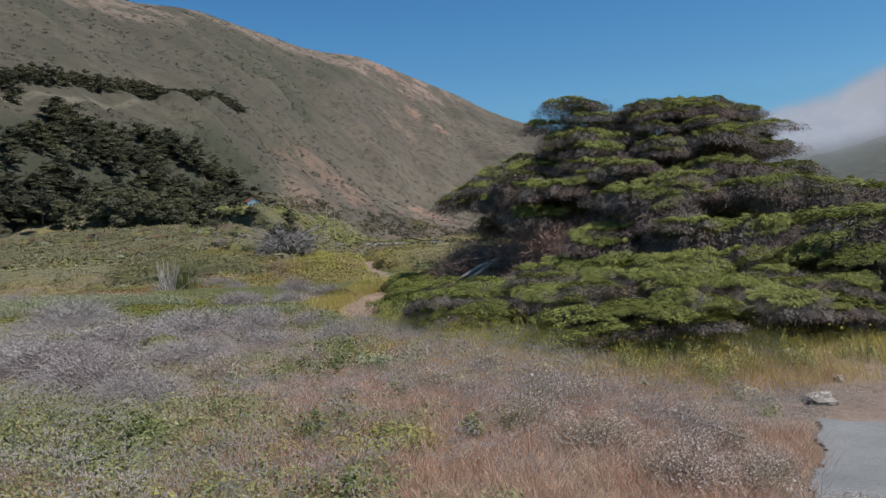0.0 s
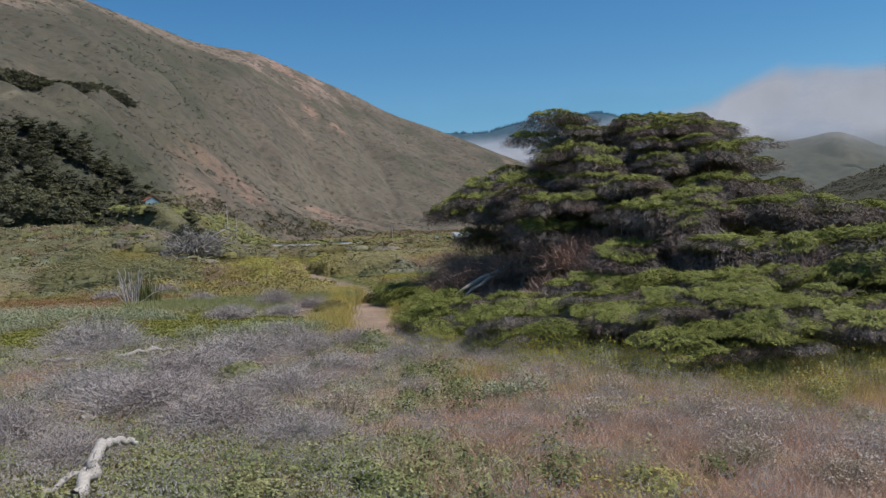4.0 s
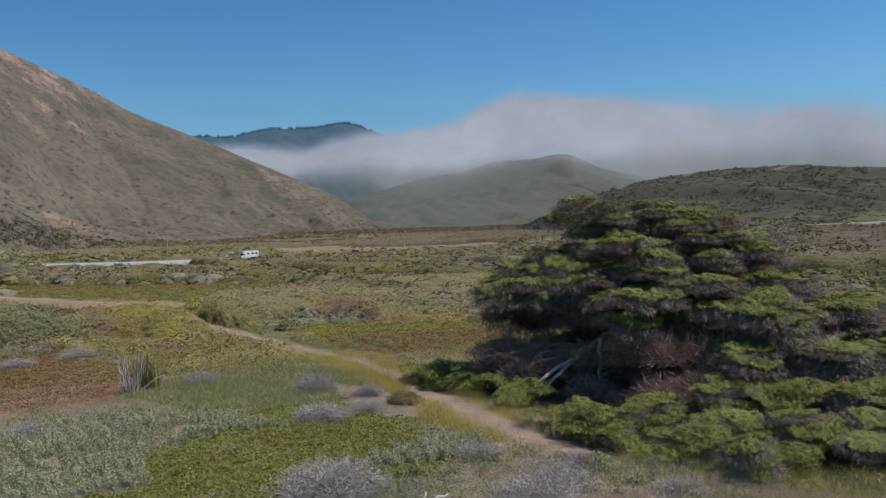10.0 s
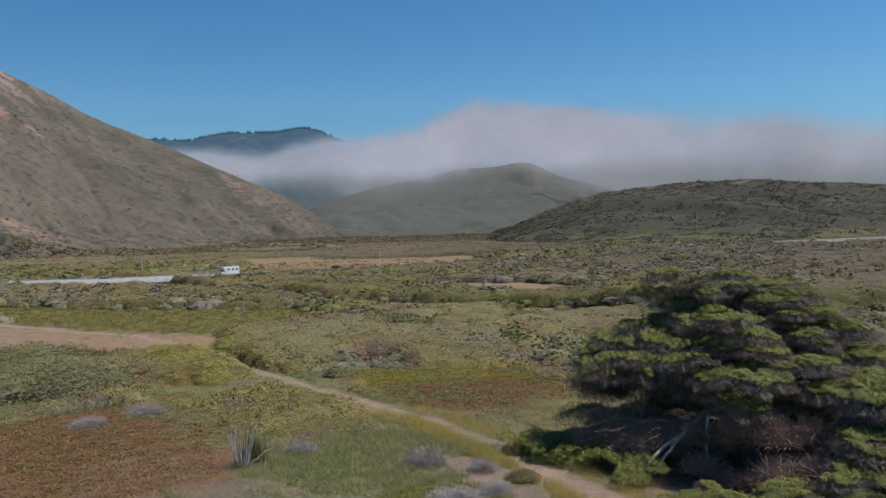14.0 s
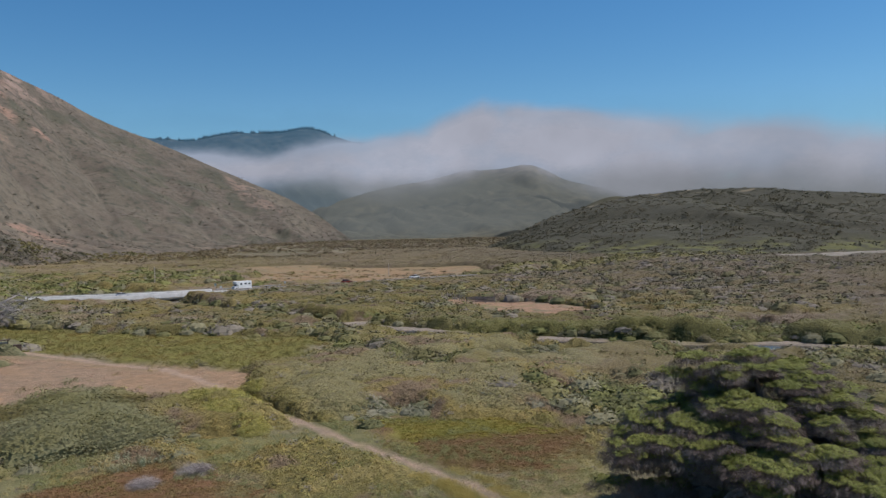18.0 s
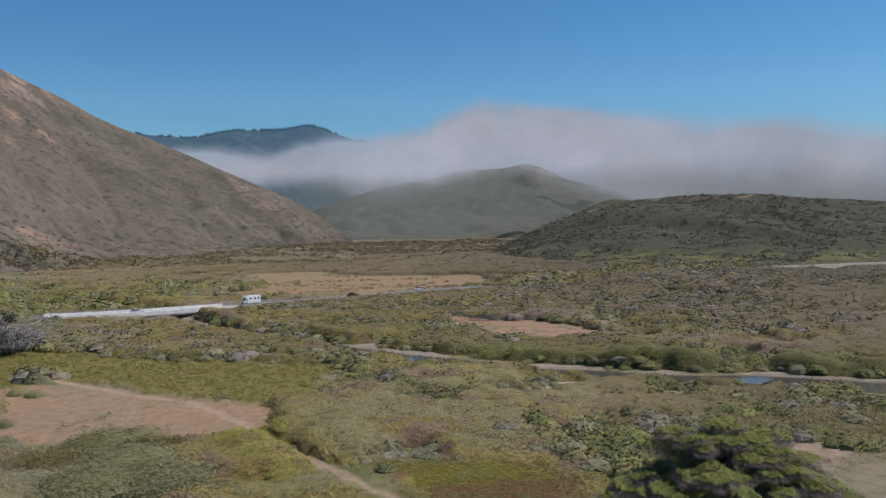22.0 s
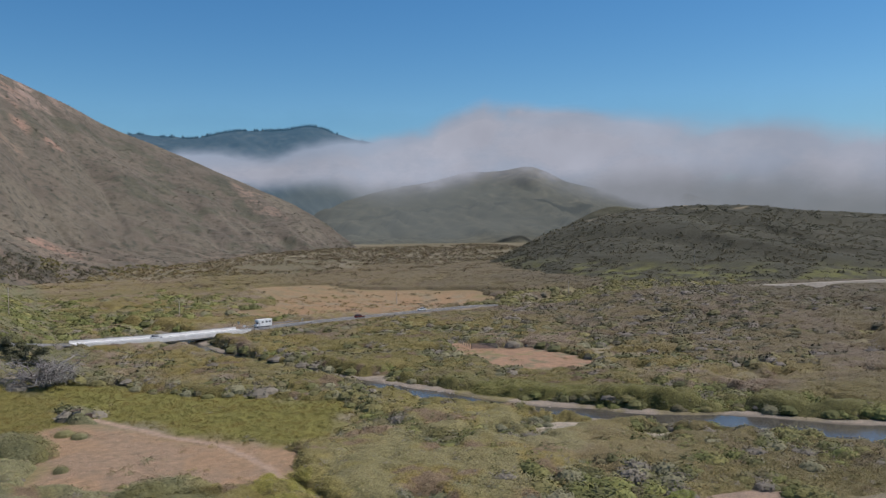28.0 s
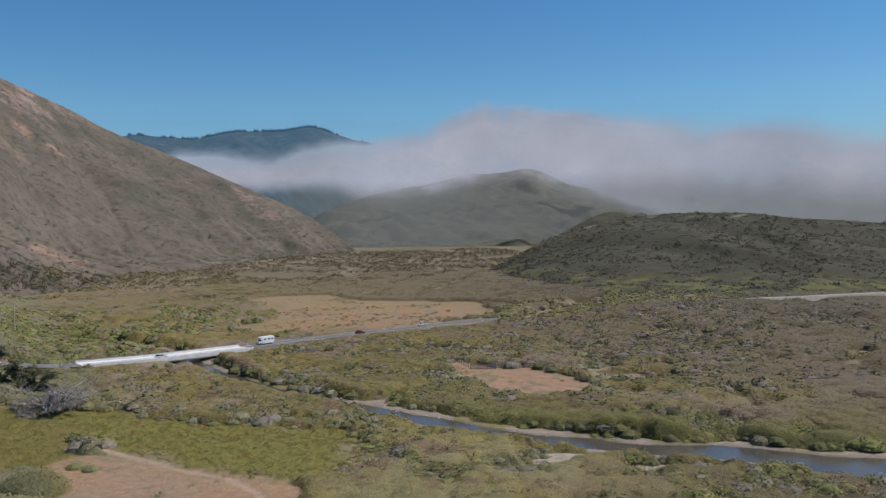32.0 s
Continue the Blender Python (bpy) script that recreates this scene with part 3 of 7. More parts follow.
def north_paint(V, k):
    """Olive-grey slope, pinkish bare crest, reddish cut earth on the spur, a pale terrace track and ground painted dark
    under the grove.
    """
    x, y, z = V[..., 0], V[..., 1], V[..., 2]
    kk = k[None, :] + 0 * x
    n, m = fbm(x / 60, y / 60, 301), fbm(x / 22, y / 22, 311)
    c = np.empty(V.shape)
    c[:] = (0.101, 0.084, 0.064)

    def lay(mask, colour):
        c[:] = c * (1 - mask[..., None]) + np.array(colour) * mask[..., None]

    def scar(px, py, rx, ry, cut, colour):
        lay(smooth(1.25 - np.hypot((x - px) / rx, (y - py) / ry)) * smooth((m - cut) / 0.1), colour)

    lay(smooth((n - 0.5) / 0.15) * 0.7, (0.106, 0.092, 0.068))
    lay(smooth((0.47 - n) / 0.08) * smooth((m - 0.4) / 0.15) * 0.75, (0.066, 0.066, 0.044))
    lay(smooth((kk - 0.70 + 0.35 * (n - 0.5)) / 0.1) * smooth((m - 0.40) / 0.14) * smooth((120 - x) / 120), (0.215, 0.158, 0.128))
    lay(smooth((0.33 - kk) / 0.08) * smooth((x + 150) / 60) * smooth((m - 0.38) / 0.2) * 0.6, (0.152, 0.118, 0.088))
    lay(smooth(1.3 - np.hypot((x + 85) / 60, (y - 670) / 110)) * smooth((m - 0.48) / 0.12) * 0.75, (0.160, 0.108, 0.080))
    for px, py, rx, ry in ((-8, 848, 26, 34), (14, 830, 16, 22), (-19, 1224, 12, 34), (-10, 1185, 14, 26), (27, 1173, 16, 20), (-60, 705, 18, 24), (-36, 1290, 40, 30)):
        scar(px, py, rx, ry, 0.45, (0.205, 0.134, 0.100))
    lay(smooth((kk - 0.62) / 0.06) * smooth((0.84 - kk) / 0.04) * smooth((x - 290) / 12) * smooth((372 - x) / 20) * smooth((m - 0.46) / 0.1), (0.17, 0.125, 0.096))
    lay(smooth((0.352 - kk) / 0.004) * smooth((kk - 0.336) / 0.004) * smooth((-176 - x) / 8), (0.18, 0.148, 0.110))
    # ground under the grove painted dark, so gaps between crowns stay dark
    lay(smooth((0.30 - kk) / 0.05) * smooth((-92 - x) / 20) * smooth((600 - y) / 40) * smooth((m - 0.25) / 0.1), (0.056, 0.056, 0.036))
    # west darkened and greened; the rest lifted, its greyish haze put into the colour
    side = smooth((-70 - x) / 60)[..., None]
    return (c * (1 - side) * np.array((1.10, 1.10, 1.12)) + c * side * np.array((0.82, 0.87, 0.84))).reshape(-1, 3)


CREST_N = [(-520, 600, 262), (-430, 735, 280), (-395, 811, 288), (-337, 943, 290), (-282, 1065, 312), (-162, 1241, 294), (-87, 1299, 292), (45, 1401, 251),
           (134, 1456, 214), (241, 1418, 166), (330, 1360, 117), (388, 1300, 84), (414, 1235, 54), (424, 1160, 25), (428, 1100, 4), (430, 1050, -8)]
SPUR_N = [(-260, 300, 70), (-221, 371, 86), (-214, 432, 94), (-183, 531, 108), (-161, 580, 113), (-124, 691, 108), (-81, 798, 80), (-32, 861, 48),
          (20, 915, 34), (110, 985, 32), (210, 1015, 25), (300, 1035, 14), (400, 1045, -4)]
FOOT_N = [(-180, 240, 8), (-150, 300, 8), (-142, 340, 9), (-125, 390, 9), (-110, 440, 8), (-80, 520, 6), (-55, 590, 4), (-20, 660, 2),
          (30, 730, 1), (110, 820, 0), (200, 900, -1), (290, 955, -3), (390, 1020, -6)]
BACK_N = [(p[0] - 250, p[1] + 420, p[2] - 160) for p in CREST_N]
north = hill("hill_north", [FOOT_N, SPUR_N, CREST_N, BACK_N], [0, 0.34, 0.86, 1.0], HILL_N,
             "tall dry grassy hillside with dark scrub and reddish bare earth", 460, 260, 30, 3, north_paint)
CREST_S = [(287, 590, -1), (333, 621, 5), (381, 650, 14), (437, 672, 31), (478, 680, 40), (507, 670, 48), (529, 651, 54), (536, 617, 55), (545, 595, 57), (554, 513, 55),
           (551, 469, 49), (572, 442, 47), (593, 412, 44), (647, 361, 40), (705, 309, 34), (740, 190, 32), (770, 60, 30)]
FOOT_S = [(236, 530, 0), (246, 490, 1), (252, 430, 2), (260, 382, 2), (266, 330, 2), (316, 303, 3), (384, 278, 4), (432, 236, 5), (480, 160, 5), (520, 60, 4), (540, -40, 4)]
BACK_S = [(p[0] + 420, p[1] + 330, max(p[2] - 22, -8)) for p in CREST_S]


def south_paint(V, k):
    """Dark chaparral with paler grey-olive stretches, green hollows at the foot and tan clearings on the crest."""
    x, y, z = V[..., 0], V[..., 1], V[..., 2]
    n, m = fbm(x / 45, y / 45, 331), fbm(x / 14, y / 14, 337)
    c = np.empty(V.shape)
    c[:] = (0.050, 0.047, 0.030)

    def lay(mask, colour):
        c[:] = c * (1 - mask[..., None]) + np.array(colour) * mask[..., None]

    lay(smooth((n - 0.5) / 0.08) * 0.6, (0.066, 0.062, 0.042))
    lay(smooth((16 - z) / 8) * smooth((m - 0.45) / 0.1), (0.105, 0.104, 0.034))
    lay(smooth(1.2 - np.hypot((x - 470) / 60, (y - 370) / 60)) * smooth((m - 0.46) / 0.12), (0.068, 0.062, 0.044))
    lay(smooth((k[None, :] - 0.72 + 0 * x) / 0.04) * smooth((m - 0.60) / 0.06), (0.17, 0.140, 0.09))
    return c.reshape(-1, 3)


south = hill("hill_south", [FOOT_S, CREST_S, BACK_S], [0, 0.8, 1.0], HILL_S, "low rounded hill covered in dark green chaparral", 300, 150, 11, 5, south_paint)
CREST_M = [(440, 2235, -30), (548, 2209, 0), (649, 2179, 40), (714, 2157, 70), (793, 2127, 110), (865, 2098, 138), (915, 2020, 150), (1029, 1962, 171), (1090, 1927, 190), (1142, 1896, 188), (1187, 1867, 191),
           (1225, 1842, 203), (1261, 1816, 188), (1303, 1786, 158), (1350, 1749, 140), (1429, 1684, 124), (1472, 1645, 125), (1503, 1616, 127), (1538, 1582, 119), (1582, 1537, 92), (1619, 1497, 68), (1705, 1396, 42), (1800, 1250, 30)]
FOOT_M = [(p[0] * 0.58, p[1] * 0.58, 2) for p in CREST_M]
BACK_M = [(p[0] * 1.25, p[1] * 1.25, p[2] * 0.5) for p in CREST_M]
CREST_P = [(540, 915, -8), (569, 897, 10), (593, 880, 26), (617, 863, 42), (640, 845, 57), (657, 831, 64), (673, 817, 62), (689, 803, 57), (719, 774, 47), (766, 726, 35), (820, 660, 30)]
hill("hill_spur", [[(p[0] * 0.90, p[1] * 0.90, -4) for p in CREST_P], CREST_P, [(p[0] * 1.2, p[1] * 1.2, p[2] - 30) for p in CREST_P]], [0, 0.8, 1.0], HILL_P, "grassy spur with a tan clearing behind the dark hill", 140, 60, 7, 23)
hill("hill_inland", [FOOT_M, CREST_M, BACK_M], [0, 0.85, 1.0], HILL_M, "misty green hill with its top in the fog", 280, 150, 60, 11)
CREST_B = [(250, 2975, 150), (407, 2952, 200), (570, 2923, 257), (718, 2888, 290), (904, 2832, 290), (1127, 2747, 288), (1310, 2662, 271), (1487, 2564, 227), (1656, 2455, 161), (1800, 2350, 100)]
hill("hill_wooded", [[(p[0] * 0.80, p[1] * 0.80, -10) for p in CREST_B], CREST_B, [(p[0] * 1.15, p[1] * 1.15, p[2] * 0.5) for p in CREST_B]], [0, 0.85, 1.0], HILL_B, "dark blue-green wooded slope under the fog", 240, 110, 90, 29)
CREST_F = [(150, 4335, 450), (365, 4318, 488), (606, 4288, 531), (722, 4268, 514), (780, 4258, 521), (840, 4246, 503), (933, 4225, 525), (1040, 4199, 549), (1202, 4154, 553), (1310, 4120, 553), (1364, 4101, 573), (1445, 4073, 576),
           (1499, 4053, 553), (1605, 4010, 509), (1871, 3891, 458), (2129, 3752, 400), (2400, 3500, 340)]
FOOT_F = [(p[0] * 0.62, p[1] * 0.62, 60) for p in CREST_F]
BACK_F = [(p[0] * 1.05, p[1] * 1.05, p[2] - 120) for p in CREST_F]
hill("hill_far", [FOOT_F, CREST_F, BACK_F], [0, 0.9, 1.0], HILL_F, "distant blue wooded mountain ridge rising above fog", 420, 90, 60, 17)


# ---- fog, and haze added as glowing sheets ----
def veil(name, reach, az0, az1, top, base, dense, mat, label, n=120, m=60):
    """A curved sheet of fog or added haze, dense between its base and top, with soft edges. Angles are from the
    valley's mouth.
    """
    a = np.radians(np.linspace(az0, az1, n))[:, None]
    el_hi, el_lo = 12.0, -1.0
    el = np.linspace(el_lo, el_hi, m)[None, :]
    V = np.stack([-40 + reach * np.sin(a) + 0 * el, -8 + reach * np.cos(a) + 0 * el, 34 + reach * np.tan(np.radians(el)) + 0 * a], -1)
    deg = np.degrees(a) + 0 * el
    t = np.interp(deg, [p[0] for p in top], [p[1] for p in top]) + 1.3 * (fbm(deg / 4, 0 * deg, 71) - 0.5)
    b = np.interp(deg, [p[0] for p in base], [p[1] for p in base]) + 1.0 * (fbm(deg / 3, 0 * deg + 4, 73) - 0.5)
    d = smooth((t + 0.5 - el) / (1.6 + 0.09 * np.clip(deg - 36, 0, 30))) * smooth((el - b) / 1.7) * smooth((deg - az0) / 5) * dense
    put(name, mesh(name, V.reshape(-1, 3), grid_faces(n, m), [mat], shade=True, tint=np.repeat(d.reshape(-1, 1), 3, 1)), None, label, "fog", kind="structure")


# emission stands in for daylight on the fog and for distance haze
FOG_GLOW = glowing_mist("fog_bank", (0.385, 0.405, 0.462), 1.0, 0.0045, 0.33, 0.62)
HAZE_GLOW = glowing_mist("valley_haze_glow", (0.150, 0.166, 0.160), 1.0, 0.002, 0.2, 0.8)
BLUEHAZE_GLOW = glowing_mist("blue_haze_glow", (0.115, 0.30, 0.48), 1.0, 0.0004, 0.05, 0.95)
FOGTOP = [(5, 4.9), (11.6, 5.2), (14.8, 5.4), (17.8, 5.6), (20.1, 5.9), (22.4, 6.2), (25.4, 6.8), (28.6, 7.8), (31.3, 8.6), (34, 8.6), (37, 8.2), (41, 7.5), (45, 7.1), (50, 6.8), (57, 6.0), (80, 5)]
FOGBASE = [(5, 4.4), (11.6, 4.5), (14.1, 4.2), (18.5, 4.1), (21.5, 3.8), (23.1, 3.2), (25, 3.0), (27.7, 3.6), (30, 3.9), (33, 4.0), (35, 4.0), (37, 3.2), (41, 2.3), (44, 1.7), (50, 0.5), (57, 0.0), (80, -1)]
veil("fog_bank", 2700, 4, 80, FOGTOP, [(a, b - 1.6) for a, b in FOGBASE], 1.4, FOG_GLOW, "thick bank of grey-white fog over the hills")
veil("fog_wisps", 1850, 6, 80, [(a, b - 0.5) for a, b in FOGTOP], [(a, b - 1.5) for a, b in FOGBASE], 0.9, FOG_GLOW, "torn wisps of white fog hanging on the hilltops")
# two thin emissive sheets that pale and blue the hills behind them
veil("valley_haze_glow", 1400, 14, 80, [(5, 3.2), (40, 4.0), (80, 4)], [(5, -1.6), (80, -1.6)], 0.68, HAZE_GLOW, "glowing see-through sheet for thin grey-blue haze in the valley")
veil("far_haze_glow", 2550, 2, 80, [(5, 8), (80, 9)], [(5, -2), (80, -2)], 0.24, BLUEHAZE_GLOW, "glowing see-through sheet for pale blue haze before the far mountains")

# ---- river ----
rl = spline([(x, y, 0) for x, y in RIVER], 160)
tang = np.gradient(rl[:, :2], axis=0)
tang /= np.linalg.norm(tang, axis=1)[:, None]
side = np.stack([-tang[:, 1], tang[:, 0]], -1)
rw = river_width(np.linspace(0, 1, 160)) + 3.0
rows = [np.column_stack([rl[:, :2] + side * (rw * k)[:, None], np.full(160, -1.32)]) for k in np.linspace(-1, 1, 7)]
put("river", mesh("river", np.stack(rows, 1).reshape(-1, 3), grid_faces(160, 7), [WATER], shade=True), None, "shallow slow river reflecting blue sky", "water", kind="structure")

# ---- road and bridge ----
road_c = spline([(x, y, np.interp(x, [p[0] for p in ROAD_Z], [p[1] for p in ROAD_Z])) for x, y in ROAD], 220)
rt = np.gradient(road_c[:, :2], axis=0)
rt /= np.linalg.norm(rt, axis=1)[:, None]
rs = np.stack([-rt[:, 1], rt[:, 0]], -1)


def road_strip(name, lo, hi, lift, mat, label, keep=None, kind="structure", parent=None):
    idx = np.arange(220) if keep is None else keep
    L = np.column_stack([road_c[idx, :2] + rs[idx] * lo, road_c[idx, 2] + lift])
    R = np.column_stack([road_c[idx, :2] + rs[idx] * hi, road_c[idx, 2] + lift])
    V = np.stack([L, R], 1).reshape(-1, 3)
    return put(name, mesh(name, V, grid_faces(len(idx), 2), [mat], shade=False), parent, label, "road" if kind else "", kind=kind)


road_strip("road", -4.6, 4.6, 0.02, ASPHALT, "two-lane grey asphalt road crossing the valley")
road_strip("road_line", -0.12, 0.12, 0.034, YELLOWPAINT, "yellow centre line of the road")
road_strip("road_edge", 3.6, 3.75, 0.034, WHITEPAINT, "white edge line of the road")
road_strip("road_edge", -3.75, -3.6, 0.034, WHITEPAINT, "white edge line of the road")


# ---- plants: base shapes ----
def cards(n, r, h, leaf, seed, up=0.4, hollow=0.55, wild=0.42):
    """Many small leaf triangles in a dome."""
    g = np.random.default_rng(seed)
    a, z = g.uniform(0, 2 * np.pi, n), g.uniform(0, 1, n) ** 0.8
    rad = np.sqrt(np.clip(1 - z * z, 0, 1)) * g.uniform(hollow, 1, n)
    lump = 0.8 + 0.4 * fbm(np.cos(a) * 1.7 + 5, np.sin(a) * 1.7 + z * 2, seed, 3)
    c = np.stack([rad * np.cos(a) * r * lump, rad * np.sin(a) * r * lump, z * h * lump * g.uniform(hollow, 1.05, n)], -1)
    out = np.stack([np.cos(a) * rad, np.sin(a) * rad, z + 0.35], -1)
    face = out / np.linalg.norm(out, axis=1)[:, None] + g.normal(0, wild, (n, 3))
    face /= np.linalg.norm(face, axis=1)[:, None]
    d = g.normal(0, 0.6, (n, 3)) + np.array([0, 0, up]) + out * 0.4
    d -= face * np.sum(d * face, 1)[:, None]
    d /= np.linalg.norm(d, axis=1)[:, None]
    s = np.cross(face, d)
    L = leaf * g.uniform(0.6, 1.4, n)[:, None]
    V = np.stack([c - s * L * 0.45, c + s * L * 0.45, c + d * L * 1.25], 1).reshape(-1, 3)
    return V, np.arange(3 * n).reshape(-1, 3)


def core(r, h, seed, n=9, m=4):
    """A lumpy dark inside, so that a shrub is not see-through."""
    a = np.linspace(0, 2 * np.pi, n, endpoint=False)
    V, F = [], []
    for j in range(m):
        e = j / (m - 1) * np.pi / 2 * 0.96
        k = 0.72 + 0.25 * vnoise(np.cos(a) * 2 + seed, np.sin(a) * 2 + j, seed)
        V.append(np.stack([np.cos(a) * math.cos(e) * r * k, np.sin(a) * math.cos(e) * r * k, np.full(n, math.sin(e) * h * 0.75)], -1))
    for j in range(m - 1):
        for i in range(n):
            p, q = j * n + i, j * n + (i + 1) % n
            F += [(p, q, q + n), (p, q + n, p + n)]
    return np.vstack(V), np.array(F)


def shrub(n, r, h, leaf, seed, **more):
    return merge([core(r, h, seed), cards(n, r, h, leaf, seed, **more)])


def twiggy(n, r, h, width, seed, wild=0.65, short=1.0):
    """A tangle of thin bare twigs that spread from the base."""
    g = np.random.default_rng(seed)
    a, el = g.uniform(0, 2 * np.pi, n), np.arcsin(g.uniform(0.05, 1, n))
    d = np.stack([np.cos(a) * np.cos(el), np.sin(a) * np.cos(el), np.sin(el)], -1)
    start = d * g.uniform(0.1, 0.75 + 0.2 * (short < 1), n)[:, None] * np.array([r, r, h]) * g.uniform(0.7, 1.1, (n, 1))
    d2 = d + g.normal(0, wild, (n, 3))
    d2 /= np.linalg.norm(d2, axis=1)[:, None]
    L = g.uniform(0.22, 0.6, n)[:, None] * r * short
    s = np.cross(d2, g.normal(0, 1, (n, 3)))
    s = s / np.linalg.norm(s, axis=1)[:, None] * width
    start[:, 2] = np.maximum(start[:, 2], 0.0)
    tip = start + d2 * L
    tip[:, 2] = np.maximum(tip[:, 2], 0.02)
    V = np.stack([start - s, start + s, tip], 1).reshape(-1, 3)
    return V, np.arange(3 * n).reshape(-1, 3)


def tuft(n, r, h, width, seed, lean=0.5):
    """Upright blades from one root."""
    g = np.random.default_rng(seed)
    b = np.column_stack([g.normal(0, r, (n, 2)), np.zeros(n) - 0.02])
    a = g.uniform(0, 2 * np.pi, n)
    s = np.stack([np.cos(a), np.sin(a), 0 * a], -1) * width
    L = h * g.uniform(0.5, 1.15, n)
    tip = b + np.column_stack([g.normal(0, lean, (n, 2)) * L[:, None], L])
    V = np.stack([b - s, b + s, tip], 1).reshape(-1, 3)
    return V, np.arange(3 * n).reshape(-1, 3)


def strew(name, kinds, x, y, size, mat, label, category="shrubs", tall=None, sink=0.05, base=height, tint=None):
    """One mesh of many plants that nobody could count."""
    n = len(x)
    if n == 0:
        return None
    z = base(x, y) - sink
    g = np.random.default_rng(n)
    turn, pick = g.uniform(0, 2 * np.pi, n), g.integers(0, len(kinds), n)
    tall = size if tall is None else tall
    out, shades = [], []
    for k, (V, F) in enumerate(kinds):
        m = pick == k
        if not m.any():
            continue
        c, s = np.cos(turn[m])[:, None], np.sin(turn[m])[:, None]
        X = (V[None, :, 0] * c - V[None, :, 1] * s) * size[m][:, None] + x[m][:, None]
        Y = (V[None, :, 0] * s + V[None, :, 1] * c) * size[m][:, None] + y[m][:, None]
        Z = V[None, :, 2] * tall[m][:, None] + z[m][:, None]
        cnt = int(m.sum())
        W = np.stack([X, Y, Z], -1).reshape(-1, 3)
        f = (F[None] + (np.arange(cnt) * len(V))[:, None, None]).reshape(-1, 3)
        out.append((W, f))
        if tint is not None:
            shades.append(np.repeat(tint[m], len(V), 0))
    V, F = merge(out)
    return put(name, mesh(name, V, F, [mat], tint=np.vstack(shades) if shades else None), None, label, category, kind="stuff")


def open_ground(x, y, gap=0.0):
    """Where no shrub grows: the path, fields, water, road and the space under the great tree."""
    d, a = line_dist(x, y, TRAIL)
    k = d < 0.9 + gap
    k |= inside(x, y, TAN, 1.0, 5) > 0.5
    k |= inside(x, y, MEADOW, 1.0, 5) > 0.5
    k |= inside(x, y, MARSH, 1.0, 5) > 0.5
    k |= inside(x, y, FARTAN, 1.0, 44) > 0.5
    k |= inside(x, y, BARE, 1.0, 13) > 0.5
    k |= inside(x, y, YELLOW, 1.0, 3) > 0.5
    k |= inside(x, y, RUST, 1.0, 3) > 0.5
    k |= inside(x, y, LOT, 1.0, 2) > 0.5
    d, a = line_dist(x, y, RIVER)
    k |= d < river_width(a) + 2.2 + 10 * np.clip(fbm(x / 13, y / 13, 33) - 0.46, 0, 1) * smooth((a - 0.4) / 0.1) + 1.6 * (fbm(x / 6, y / 6, 91) - 0.5)
    k |= ((blob(x, y, 51, 121, 10, 4.5, -35) + blob(x, y, 66, 104, 9, 3.0, -38)) > 0.5) & (fbm(x / 4, y / 4, 97) > 0.43)
    d, a = line_dist(x, y, ROAD)
    k |= d < 8.5 + 3.0 * smooth((x - 36) / 8) * smooth((170 - x) / 10)
    k |= blob(x, y, 94, 221, 7, 4) > 0.5
    k |= blob(x, y, 10, 42, 15, 17) > 0.5
    k |= blob(x, y, 44, 70, 9, 5.5) > 0.5
    return k


def sown(n, x0, x1, y0, y1, seed):
    g = np.random.default_rng(seed)
    return g.uniform(x0, x1, n), g.uniform(y0, y1, n), g


# ---- scrub on the valley floor ----
THICKET = [(-5, 110), (2, 128), (15, 141), (34, 136), (52, 128), (46, 108), (34, 92), (29, 86), (18, 84), (12, 90), (-1, 90), (-5, 95)]
EASTBANK = [(px + 9, py + 8) for px, py in RIVER]


def domes(x, y, cell, seed):
    """Rounded heads of brush, packed side by side."""
    u, v = x / cell, y / cell
    iu, iv = np.floor(u).astype(np.int64), np.floor(v).astype(np.int64)
    best = np.full(np.shape(u), 9.0)
    for a in (-1, 0, 1):
        for b in (-1, 0, 1):
            cx, cy = iu + a + hash2(iu + a, iv + b, seed), iv + b + hash2(iu + a, iv + b, seed + 7)
            best = np.minimum(best, (u - cx) ** 2 + (v - cy) ** 2)
    return np.sqrt(np.clip(1 - 1.15 * best, 0, 1))


